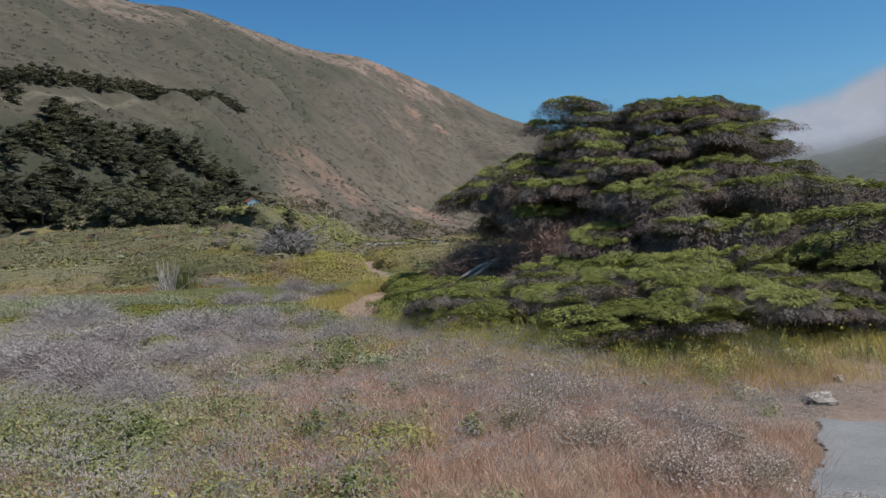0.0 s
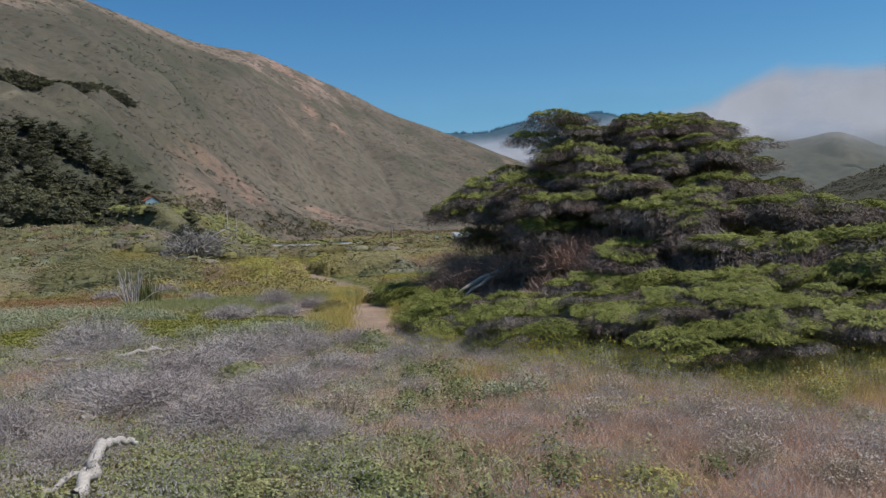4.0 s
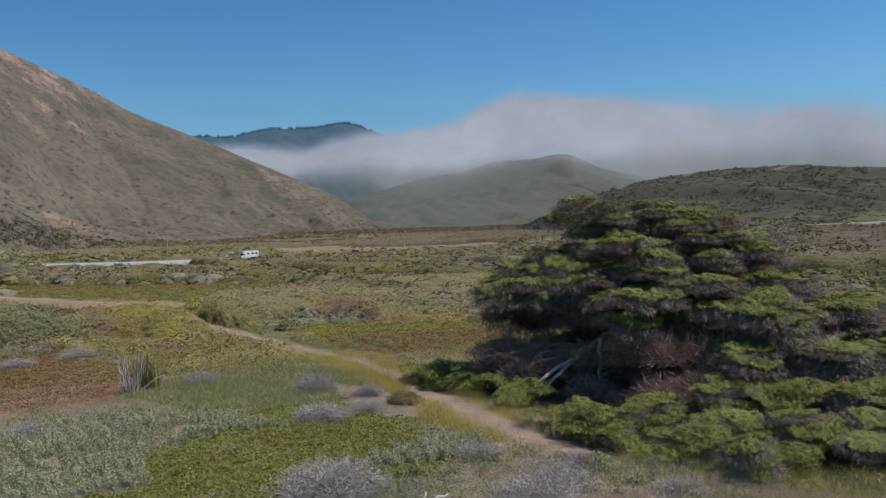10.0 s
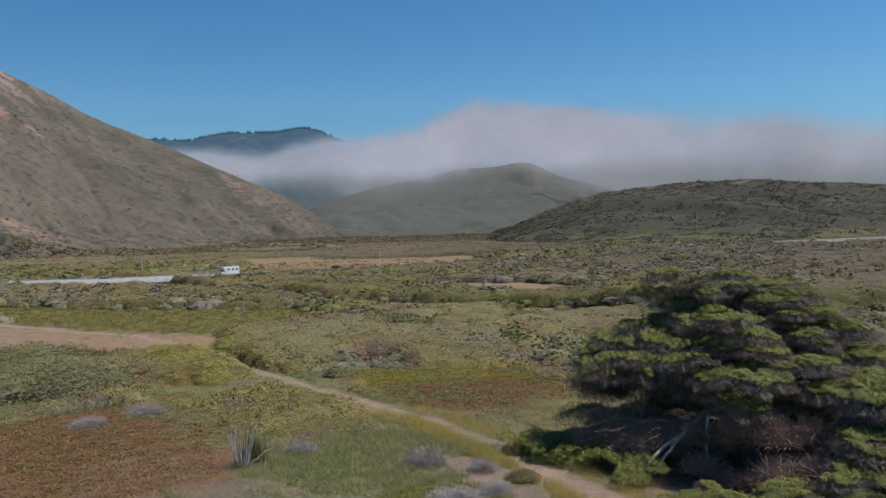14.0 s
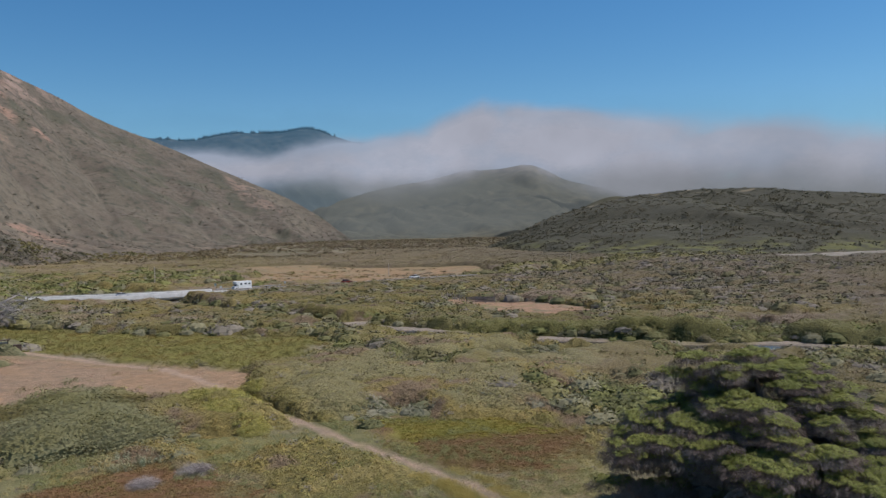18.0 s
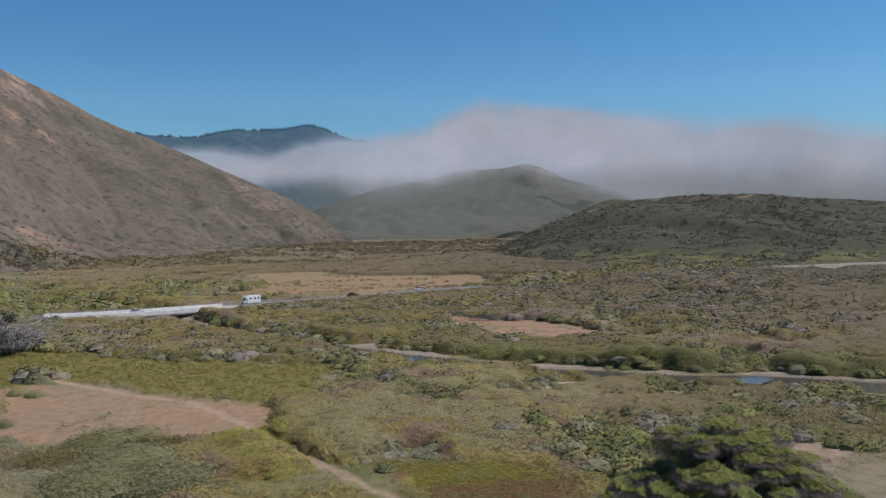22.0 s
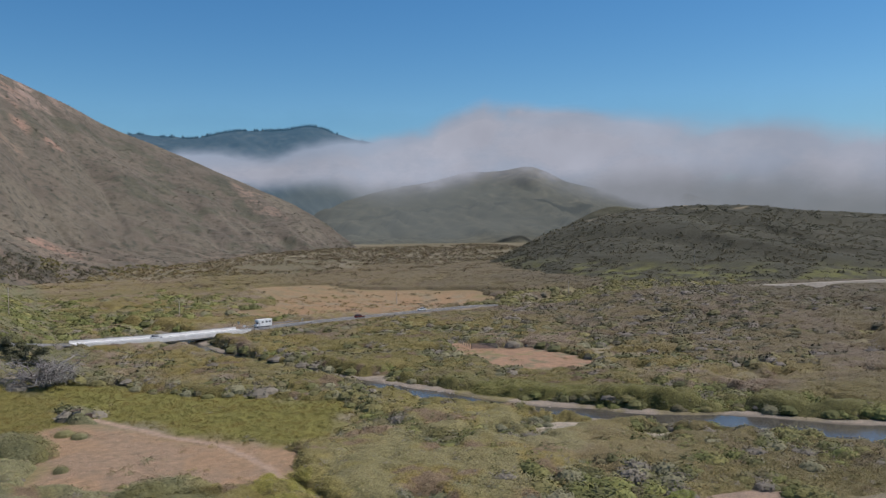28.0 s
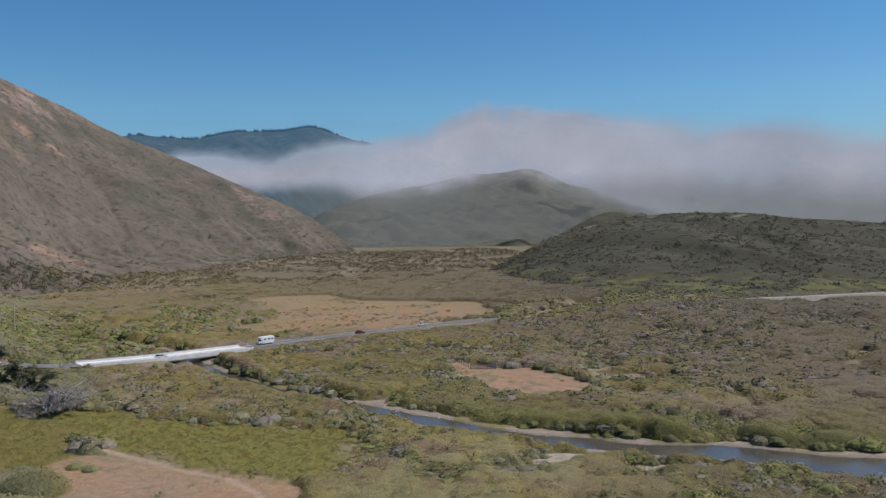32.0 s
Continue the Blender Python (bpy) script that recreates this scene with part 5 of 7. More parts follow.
for wx, wy, wz, s in ((2.6, 52.6, 5.2, 1.6), (1.7, 50.2, 4.8, 1.5), (3.6, 50.4, 5.2, 1.7), (3.2, 48.0, 4.9, 1.6), (4.4, 53.4, 6.0, 1.7), (5.0, 46.2, 5.0, 1.6), (4.6, 44.6, 5.0, 1.5),
                     (5.4, 52.0, 7.2, 1.8), (5.0, 49.5, 6.6, 1.8), (6.6, 52.4, 9.4, 1.6), (7.6, 51.6, 10.5, 1.5), (1.2, 51.6, 5.3, 1.4), (2.4, 52.6, 5.9, 1.5), (2.0, 50.4, 5.6, 1.5), (3.4, 52.2, 6.6, 1.6),
                     (4.2, 51.0, 6.3, 1.6), (3.0, 49.2, 5.6, 1.5), (4.2, 47.4, 5.6, 1.5), (0.6, 50.6, 5.0, 1.2), (5.4, 47.6, 6.4, 1.6)):
    add_pad(tree, (wx - TREE.x, wy - TREE.y, wz), s * 1.3, s, s * 0.62, 190, rr.uniform(-8, 8), k)      # the windward overhang
    k += 1
for i in range(34):      # the low green skirt past the hollow
    wx, wy = -1.6 + rr.uniform(-1.4, 1.8), 48 + rr.uniform(-3.5, 8.5)
    add_pad(tree, (wx - TREE.x, wy - TREE.y, 0.1 + rr.uniform(-0.2, 0.55)), 1.1, 0.9, 0.75, rr.uniform(0, 360), rr.uniform(-20, 20), k, False)
    k += 1
for i in range(22):
    wy = rr.uniform(35.5, 41)
    wx = rr.uniform(-3.4 + 0.12 * (41 - wy), 0.5)
    add_pad(tree, (wx - TREE.x, wy - TREE.y, rr.uniform(0.0, 0.6)), rr.uniform(0.8, 1.2), rr.uniform(0.7, 1.0), 0.55, rr.uniform(0, 360), rr.uniform(-20, 20), k, rr.random() < 0.25)
    k += 1
for i in range(64):
    wx, wy = 0.2 + rr.uniform(-2.6, 5.0), 34.0 + rr.uniform(-5.0, 4.4)
    add_pad(tree, (wx - TREE.x, wy - TREE.y, 0.1 + rr.uniform(-0.2, 0.9)), rr.uniform(0.8, 1.3), rr.uniform(0.7, 1.0), 0.55, rr.uniform(0, 360), rr.uniform(-22, 22), k, rr.random() < 0.35)
    k += 1
for i in range(92):      # the broad skirt that faces the tarmac
    wx = rr.uniform(2.0, 21)
    wy = 22.8 + 0.42 * abs(wx - 5.5) + rr.uniform(0.0, 6.0) ** 1.1
    add_pad(tree, (wx - TREE.x, wy - TREE.y, rr.uniform(-0.1, 0.8) + 0.16 * (wy - 22.8 - 0.42 * abs(wx - 5.5))), rr.uniform(1.0, 1.5), rr.uniform(0.8, 1.1), 0.5, rr.uniform(0, 360), rr.uniform(-22, 22), k, rr.random() < 0.45)
    k += 1
for i in range(30):      # the dense far side, which shuts the hollow off
    wx, wy, wz = 4.5 + rr.uniform(-1.5, 11), 53.5 + rr.uniform(-2.5, 3.0), rr.uniform(0.4, 4.6)
    add_pad(tree, (wx - TREE.x, wy - TREE.y, wz), 2.1, 1.7, 1.1, rr.uniform(0, 360), rr.uniform(-12, 12), k)
    k += 1
for i in range(44):
    wx, wy = 8.5 + rr.uniform(-1.0, 9), 43 + rr.uniform(-7, 8.5)
    wz = rr.uniform(0.6, 6.2 - 0.4 * (wx - 7.5) * (wy < 46))
    add_pad(tree, (wx - TREE.x, wy - TREE.y, wz), 1.9, 1.7, 0.95, rr.uniform(0, 360), rr.uniform(-12, 12), k)
    k += 1
trunk_pts = [(0, 0, -0.5), (0.1, 0.2, 1.2), (-0.2, 0.8, 3.0), (0.5, 1.8, 5.0), (0.9, 2.8, 7.0), (1.4, 3.8, 8.8)]
V, F = tube(trunk_pts, [1.15, 0.85, 0.72, 0.55, 0.36, 0.14], 12)
put("trunk", mesh("trunk", V, F, [BARK], shade=True), tree)
for i in range(26):
    a = rr.uniform(0, 2 * math.pi)
    z0 = rr.uniform(1.0, 6.0)
    reach = rr.uniform(4.0, 7.0) * (1.1 - z0 / 12)
    limb(tree, (0.1, 0.4 * z0, z0), (math.cos(a) * reach, math.sin(a) * reach, z0 + rr.uniform(0.0, 0.8)), 0.26, 0.06, 0.15, 300 + i, BARK)
PALE = "bleached dead limb arching over the hollow"
limb(tree, (-3.5, 0.5, 2.6), (-7.6, -0.4, 1.9), 0.20, 0.16, 0.35, 401, DEADWOOD, "dead_limb", PALE, 0.1)
limb(tree, (-7.4, -0.4, 1.95), (-11.2, -0.5, 0.1), 0.16, 0.06, 0.1, 402, DEADWOOD, "dead_limb", PALE, 0.12)
limb(tree, (-7.4, -0.4, 1.9), (-10.6, -1.1, 0.1), 0.14, 0.05, 0.05, 403, DEADWOOD, "dead_limb", PALE, 0.12)
limb(tree, (-6.7, -1.4, 2.9), (-7.0, -1.5, 0.0), 0.11, 0.08, 0.0, 404, DEADWOOD, "dead_limb", PALE, 0.12)
limb(tree, (-6.7, -1.4, 2.9), (-3.5, -0.5, 2.9), 0.11, 0.16, 0.2, 405, DEADWOOD, "dead_limb", PALE, 0.12)
for i in range(22):
    b = (-7.5 + rr.uniform(-4.8, -1), 0.6 + rr.uniform(-1.2, 3.2), 1.2 + rr.uniform(-0.4, 1.2))
    limb(tree, (-6.6 + rr.uniform(-1, 1), 0.2 + rr.uniform(-0.4, 0.6), 1.9 + rr.uniform(-0.2, 0.3)), b, 0.035, 0.010, 0.3, 420 + i, RUSTTWIG, "dead_branch", "thin dead branch", 0.3)
for i, (wx, wy, wz, r) in enumerate([(4.6, 42.6, 2.6, 1.7), (6.4, 42.2, 2.8, 1.8), (8.2, 40.4, 2.0, 1.8), (5.4, 44.4, 1.6, 1.7), (7.0, 45.0, 2.4, 1.8), (3.4, 45.2, 2.2, 1.5), (1.4, 48.8, 2.0, 1.5), (3.2, 49.4, 2.4, 1.6), (9.0, 38.8, 1.4, 1.6), (0.5, 47.5, 1.3, 1.5), (2.5, 46.5, 1.5, 1.4), (4.5, 40.5, 1.0, 1.6), (6.2, 40.0, 0.9, 1.6), (7.5, 41.5, 1.2, 1.6), (3.0, 41.5, 0.6, 1.2), (3.6, 39.2, 1.2, 1.5), (5.2, 38.0, 1.6, 1.6), (6.9, 37.4, 1.5, 1.6), (8.6, 37.0, 1.6, 1.7), (1.6, 50.8, 2.4, 1.6), (0.2, 50.4, 1.6, 1.5), (2.2, 43.4, 1.0, 1.3), (5.0, 40.8, 2.8, 1.5), (6.6, 39.6, 2.9, 1.6), (7.8, 38.2, 3.0, 1.6), (4.2, 42.0, 3.4, 1.4), (6.0, 43.4, 3.6, 1.6), (1.2, 47.2, 2.0, 1.3)]):
    V, F = twiggy(1500, r * 1.25, r * 0.95, 0.020, 440 + i, 0.8, 0.7)
    put("dead_spray", mesh("dead_spray", V + (wx - TREE.x, wy - TREE.y, wz - 0.9), F, [RUSTTWIG]), tree, "reddish-brown dead twigs in the hollow")

# ---- near the path: low growth ----
def zone(n, x0, x1, y0, y1, seed, rule):
    x, y, g = sown(n, x0, x1, y0, y1, seed)
    d, a = line_dist(x, y, TRAIL)
    keep = rule(x, y) & (d > np.interp(a, [0, 0.6, 0.8, 0.9, 1], [1.0, 0.9, 1.2, 1.4, 0.6]) + 0.9 * (fbm(x / 3, y / 3, 7) - 0.5))
    keep &= ~((blob(x, y, -7.2, 50, 1.7, 5.5) > 0.5) & (fbm(x / 1.5, y / 1.5, 283) > 0.4))
    return x[keep], y[keep], g


def under_tree(x, y):
    return blob(x, y, 10, 42, 13, 17) > 0.5


VERGE = [(-4.5, 66), (-4.8, 60), (-5.1, 54), (-5.9, 48), (-6.3, 44), (-6.0, 40)]
PAVED = [(4.2, 12.5), (5.6, 16.6), (6.6, 18.6), (9.5, 18.2), (12, 15), (11, 9), (5, 8)]
paved = lambda x, y: (inside(x, y, PAVED, 0.6, 0.6) > 0.5)
DIRT = lambda x, y: (blob(x, y, 6.6, 18.7, 2.4, 1.6) > 0.5) | (blob(x, y, 9.5, 19.8, 3.0, 1.5) > 0.5)
ICE_A = lambda x, y: (blob(x, y, -14.5, 39.8, 7.0, 6.0, 30) > 0.5) | (blob(x, y, -19.5, 35.0, 5.0, 4.0) > 0.5)
ICE_B = lambda x, y: blob(x, y, -12, 46, 5, 4) > 0.5
mats_only = lambda x, y: ICE_A(x, y) | ICE_B(x, y)
GREEN_M = lambda x, y: blob(x, y, -12, 57, 7, 8) > 0.5
LUP_A = lambda x, y: ((blob(x, y, -21.5, 46.8, 8, 4.6, -15) > 0.5) | (blob(x, y, -24.5, 41, 5, 4.5) > 0.5)) & ~ICE_A(x, y)
LUP_B = lambda x, y: (blob(x, y, -9.5, 38.3, 3.4, 1.7, 25) > 0.5) | (blob(x, y, -4.6, 34.2, 1.1, 1.0) > 0.5) | (blob(x, y, -2.3, 22.3, 1.0, 0.8) > 0.5)
LUP_C = lambda x, y: blob(x, y, -24, 88, 5, 2.5, 30) > 0.5
DRY = lambda x, y: (smooth((27 - y) / 8) * smooth((x + 7) / 6) > 0.4) | (fbm(x / 4, y / 4, 201) > 0.52)

tufts = [tuft(26, 0.15, 0.36, 0.0055, 500 + s, 0.55) for s in range(5)]
finetufts = [tuft(22, 0.24, 0.34, 0.0055, 510 + s, 0.75) for s in range(5)]
weeds = [cards(56, 0.30, 0.24, 0.042, 520 + s, up=0.9, wild=0.3) for s in range(5)]
mats = [cards(52, 0.48, 0.13, 0.062, 530 + s, up=1.3, wild=0.3) for s in range(5)]
spires = [merge([tuft(8, 0.12, 0.5, 0.012, 540 + s, 0.25), cards(44, 0.17, 0.52, 0.055, 540 + s, up=2.0)]) for s in range(4)]
heads = [(np.vstack([v * 0.012 + (math.cos(i * 2.4) * 0.22 * math.sqrt(i / 16), math.sin(i * 2.4) * 0.22 * math.sqrt(i / 16), 0.30 + 0.13 * ((i * 7) % 5) / 4)
                     for i in range(16) for v in [np.array([(-1, 0, 0), (1, 0, 0), (0, 0.4, 1.9), (0, -1.2, 0.7), (0, 1.2, 0.7), (0.4, 0, -0.8)], float)]]),
          np.vstack([np.array([(0, 1, 2), (3, 4, 5)]) + 6 * i for i in range(16)])) for s in range(1)]

x, y, g = zone(10500, -16, 9, 7.5, 30, 601, lambda x, y: DRY(x, y) & ~paved(x, y) & ~under_tree(x, y) & ~(DIRT(x, y) & (fbm(x, y, 279) > 0.35)))
strew("dry_grass", tufts, x, y, g.uniform(0.7, 1.3, len(x)), REDGRASS, "reddish dry grass on the flat", "grass")
x, y, g = zone(9500, -30, 5, 16, 66, 602, lambda x, y: ~under_tree(x, y) & ~mats_only(x, y) & ~paved(x, y) & (fbm(x / 5, y / 5, 211) > 0.40))
strew("dry_grass", finetufts, x, y, g.uniform(0.6, 1.2, len(x)), STRAW, "thin tan grass between the shrubs", "grass")
x, y, g = zone(5200, -26, 6, 7.5, 34, 603, lambda x, y: (fbm(x / 3.2, y / 3.2, 221) > 0.43) & ~paved(x, y) & ~under_tree(x, y) & (smooth((24 - y) / 8) * smooth((x + 3) / 4) < 0.75))
strew("green_weeds", weeds, x, y, g.uniform(0.7, 1.5, len(x)), FRESH, "leafy green weeds among dry grass", "weeds")
x, y, g = zone(2600, -15, -1.5, 8, 19, 616, lambda x, y: fbm(x / 1.8, y / 1.8, 261) > 0.40 + 0.12 * smooth((x + 4.5) / 2))
strew("green_weeds", weeds, x, y, g.uniform(0.7, 1.4, len(x)), FRESH, "leafy green weeds beside the dry grass", "weeds")
x, y, g = zone(5200, -8, 0.5, 38, 70, 617, lambda x, y: (line_dist(x, y, TRAIL)[0] < 2.4) & (fbm(x / 2, y / 2, 263) > 0.42))
strew("yellow_grass", finetufts, x, y, g.uniform(0.9, 1.6, len(x)), YGRASS, "yellowing grass on the verges of the path", "grass")
verge = [tuft(40, 0.3, 0.6, 0.008, 575 + s, 0.45) for s in range(4)]
x, y, g = zone(5200, -8, 1, 36, 68, 622, lambda x, y: line_dist(x, y, VERGE)[0] < 0.7 + 1.0 * (fbm(x / 2, y / 2, 267) - 0.4))
strew("yellow_grass", verge, x, y, g.uniform(0.7, 1.3, len(x)), YGRASS, "thick yellow grass beside the path", "grass")
x, y, g = zone(3000, -3, 15, 18, 28, 618, lambda x, y: (fbm(x / 2, y / 2, 265) > 0.44) & ~paved(x, y) & ~DIRT(x, y) & (x * 0.25 + y > 21.5))
strew("yellow_grass", finetufts, x, y, g.uniform(0.8, 1.5, len(x)), YGRASS, "yellowing grass in front of the great tree", "grass")
x, y, g = zone(2000, -9, 4, 7.5, 22, 604, lambda x, y: (blob(x, y, -4.9, 12.2, 1.7, 0.9) > 0.5) | (blob(x, y, -2.4, 14.5, 1.3, 0.8) > 0.5) | (blob(x, y, -0.6, 20.2, 1.4, 0.7) > 0.5))
strew("lime_weeds", weeds, x, y, g.uniform(0.8, 1.5, len(x)), LIME, "bright yellow-green weeds", "weeds")
x, y, g = zone(8000, -32, -4, 29, 52, 605, mats_only)
strew("ice_plant", mats, x, y, g.uniform(0.7, 1.3, len(x)), ICE, "low green ice plant carpet", "ground cover")
x, y, g = zone(3200, -40, -15, 52, 90, 606, lambda x, y: inside(x, y, RUST, 1.0, 3) > 0.5)
strew("rusty_ice_plant", mats, x, y, g.uniform(0.9, 1.7, len(x)), RUSTY, "rust-brown ice plant carpet", "ground cover")
x, y, g = zone(6500, -4, 18, 62, 94, 623, lambda x, y: (inside(x, y, YELLOW, 1.0, 3) > 0.5) & (y + 0.2 * x + 5 * (fbm(x / 4, y / 4, 281) - 0.5) > 79.5))
strew("yellow_green_carpet", mats, x, y, g.uniform(0.9, 1.6, len(x)), YELLOWCARPET, "yellow-green low carpet beside the path", "ground cover")
x, y, g = zone(5000, -4, 18, 62, 94, 624, lambda x, y: (inside(x, y, YELLOW, 1.0, 3) > 0.5) & (y + 0.2 * x + 5 * (fbm(x / 4, y / 4, 281) - 0.5) < 80.5))
strew("rusty_carpet", mats, x, y, g.uniform(0.9, 1.6, len(x)), RUSTY, "rust-brown low carpet beside the path", "ground cover")
x, y, g = zone(8000, -22, -3, 46, 68, 607, GREEN_M)
strew("green_grass", tufts, x, y, g.uniform(0.8, 1.4, len(x)), FRESH, "fresh green grass patch", "grass")
x, y, g = zone(20000, -32, 0, 20, 56, 608, lambda x, y: (LUP_A(x, y) | LUP_B(x, y)) & (fbm(x / 1.6, y / 1.6, 251) > 0.36))
strew("silver_lupine", spires, x, y, g.uniform(0.6, 1.15, len(x)), LUPINE, "silver-green leafy lupine drift", "shrubs")
x, y, g = zone(700, -32, -16, 82, 94, 615, LUP_C)
strew("silver_lupine", spires, x, y, g.uniform(1.0, 1.8, len(x)), LUPINE, "silver-green leafy lupine drift", "shrubs")
x, y, g = zone(9000, -20, 8, 9, 34, 609, lambda x, y: (blob(x, y, 1.0, 17.5, 3.6, 3.0) > 0.5) | ((fbm(x / 3, y / 3, 231) > 0.47) & ~mats_only(x, y) & ~under_tree(x, y) & ~paved(x, y)))
strew("seed_heads", heads, x, y, g.uniform(0.8, 1.5, len(x)), SEED, "pale dry buckwheat seed heads", "weeds")
EDGE = [(-4.3, 57), (-4.9, 50), (-2.7, 35.5), (-2.0, 31), (0.5, 27.2), (2.0, 24.8), (3.6, 24.0), (6.4, 24.2), (10, 23.5)]
x, y, g = zone(2000, -7, 11, 22, 60, 610, lambda x, y: line_dist(x, y, EDGE)[0] < 1.6 + 1.6 * (fbm(x, y, 5) - 0.3))
strew("mustard_stems", finetufts, x, y, g.uniform(0.9, 1.7, len(x)), YGRASS, "yellow-green mustard stems along the tree", "weeds")
strew("mustard_flowers", heads, x, y, g.uniform(1.0, 1.9, len(x)), MUSTARD, "small yellow mustard flowers along the tree", "flowers")
mustards = [merge([tuft(22, 0.20, 0.95, 0.010, 545 + s, 0.28), cards(46, 0.38, 0.75, 0.055, 555 + s, up=1.2, hollow=0.2)]) for s in range(4)]
flowers = [cards(34, 0.42, 1.05, 0.035, 565 + s, up=0.2, hollow=0.75) for s in range(3)]
x, y, g = zone(2400, -7, 14, 20, 60, 619, lambda x, y: line_dist(x, y, EDGE)[0] < 0.6 + 1.5 * (fbm(x / 1.5, y / 1.5, 15) - 0.3))
strew("mustard_plants", mustards, x, y, g.uniform(0.6, 1.2, len(x)), FRESH, "knee-high yellow-green mustard along the great tree", "weeds")
m = g.uniform(0, 1, len(x)) < 0.45
strew("mustard_flowers", flowers, x[m], y[m], g.uniform(0.7, 1.2, int(m.sum())), MUSTARD, "yellow mustard blossom along the great tree", "flowers")
x, y, g = zone(5200, -18, -3, 86, 126, 611, lambda x, y: (blob(x, y, -9.8, 113, 3.6, 6, 10) > 0.5) | (blob(x, y, -9.5, 104, 2.4, 3.0) > 0.5) | (blob(x, y, -14.2, 100, 2.0, 2.6) > 0.5) | (blob(x, y, -12.6, 93, 1.8, 2.2) > 0.5) | (blob(x, y, -14.8, 108, 2.0, 2.0) > 0.5))
strew("mustard_clumps", weeds, x, y, g.uniform(1.2, 2.4, len(x)), LIME, "yellow-green mustard beside the path", "weeds", base=lambda a, b: height(a, b) + lift_at(a, b, 0) * 0.9)
m = g.uniform(0, 1, len(x)) < 0.8
strew("mustard_flowers", flowers, x[m], y[m], g.uniform(0.6, 1.1, int(m.sum())), MUSTARD, "yellow mustard blossom beside the path", "flowers", base=lambda a, b: height(a, b) + lift_at(a, b, 0) * 0.9)
x, y, g = zone(10000, -34, 8, 26, 110, 612, lambda x, y: ~mats_only(x, y) & ~under_tree(x, y) & ~(inside(x, y, TAN, 1, 4) > 0.5) & ~(inside(x, y, RUST, 1, 3) > 0.5) & (fbm(x / 7, y / 7, 241) > 0.42))
strew("low_greens", weeds, x, y, g.uniform(0.8, 2.0, len(x)), LOWGREEN, "low olive growth on the flat", "weeds")
x, y, g = zone(2600, -48, 0, 110, 190, 613, lambda x, y: inside(x, y, TAN, 1, 4) > 0.5)
strew("field_grass", finetufts, x, y, g.uniform(0.7, 1.3, len(x)), STRAW, "short tan grass in the field", "grass")
x, y, g = zone(11000, -60, 24, 132, 270, 614, lambda x, y: (inside(x, y, MEADOW, 1, 4) > 0.5) | (inside(x, y, MARSH, 1, 4) > 0.5))
strew("meadow_plants", weeds, x, y, g.uniform(1.2, 2.6, len(x)), MEADOWLEAF, "yellow-green meadow plants", "grass")

# pale dead twigs and reddish stems on bare soil
litter = [twiggy(34, 0.7, 0.10, 0.007, 570 + s, 0.5, 0.8) for s in range(4)]
x, y, g = zone(3600, -22, 5, 13, 36, 620, lambda x, y: (fbm(x / 2.5, y / 2.5, 271) > 0.46) & ~under_tree(x, y) & ~paved(x, y))
strew("dry_twigs", litter, x, y, g.uniform(0.6, 1.3, len(x)), SEED, "litter of pale dead twigs on bare soil", "twigs")
x, y, g = zone(900, -18, 4, 13, 44, 621, lambda x, y: (fbm(x / 1.7, y / 1.7, 273) > 0.64) & ~under_tree(x, y) & ~paved(x, y))
strew("reddish_dock", tufts, x, y, g.uniform(0.9, 1.7, len(x)), RUSTY, "small clumps of reddish dried dock", "weeds")

# taller leafy weeds in dark green clumps
clumps = [cards(150, 0.34, 0.42, 0.055, 580 + s, up=0.8, hollow=0.3) for s in range(4)]
x, y, g = zone(1500, -16, 0, 8, 36, 625, lambda x, y: (fbm(x / 2.2, y / 2.2, 275) > 0.56) | (blob(x, y, -7.3, 15.0, 1.6, 1.0) > 0.5) | (blob(x, y, -3.9, 21.2, 1.6, 1.4) > 0.5))
m = g.uniform(0, 1, len(x)) < 0.4
strew("leafy_weeds", clumps, x[m], y[m], g.uniform(0.6, 1.25, int(m.sum())), DEEPGREEN, "deep green leafy weeds in clumps", "weeds")
x, y, g = zone(420, -10, 7, 19, 40, 626, lambda x, y: (fbm(x / 2, y / 2, 277) > 0.5) & ~under_tree(x, y) & ~paved(x, y))
strew("leafy_weeds", clumps, x, y, g.uniform(0.5, 1.0, len(x)), LUPINE, "pale grey-green leafy weeds", "weeds")

# bushy mustard in flower against the great tree
bloom = [merge([tuft(30, 0.30, 1.0, 0.010, 590 + s, 0.35), cards(260, 0.62, 0.95, 0.050, 594 + s, up=1.0, hollow=0.25)]) for s in range(3)]
bloom_me = [mesh("foliage", V, F, [FRESH]) for V, F in bloom]
petal_me = [mesh("blossom", V + (0, 0, 0.12), F, [MUSTARD]) for V, F in [cards(110, 0.68, 1.05, 0.034, 597 + s, up=0.2, hollow=0.8) for s in range(3)]]
for i in range(30):
    k = rr.random()
    bx, by = np.interp(k, [0, 0.25, 0.5, 0.75, 1], [0.4, 2.0, 4.0, 6.4, 9.0]) + rr.uniform(-0.3, 0.3), np.interp(k, [0, 0.25, 0.5, 0.75, 1], [26.8, 23.4, 21.6, 21.6, 22.6]) + rr.uniform(-0.5, 0.9)
    ob = empty("mustard_bush", pose(bx, by, float(height(bx, by)) - 0.03, 0, 0, rr.uniform(0, 360)) @ Matrix.Scale(rr.uniform(0.5, 0.95), 4), "yellow-flowering mustard bush against the great tree", "plant", "mustard bushes")
    put("foliage", bloom_me[i % 3], ob)
    put("blossom", petal_me[i % 3], ob, kind="stuff")

# buckwheat: domed brown-grey bushes with pale seed heads
buck = []
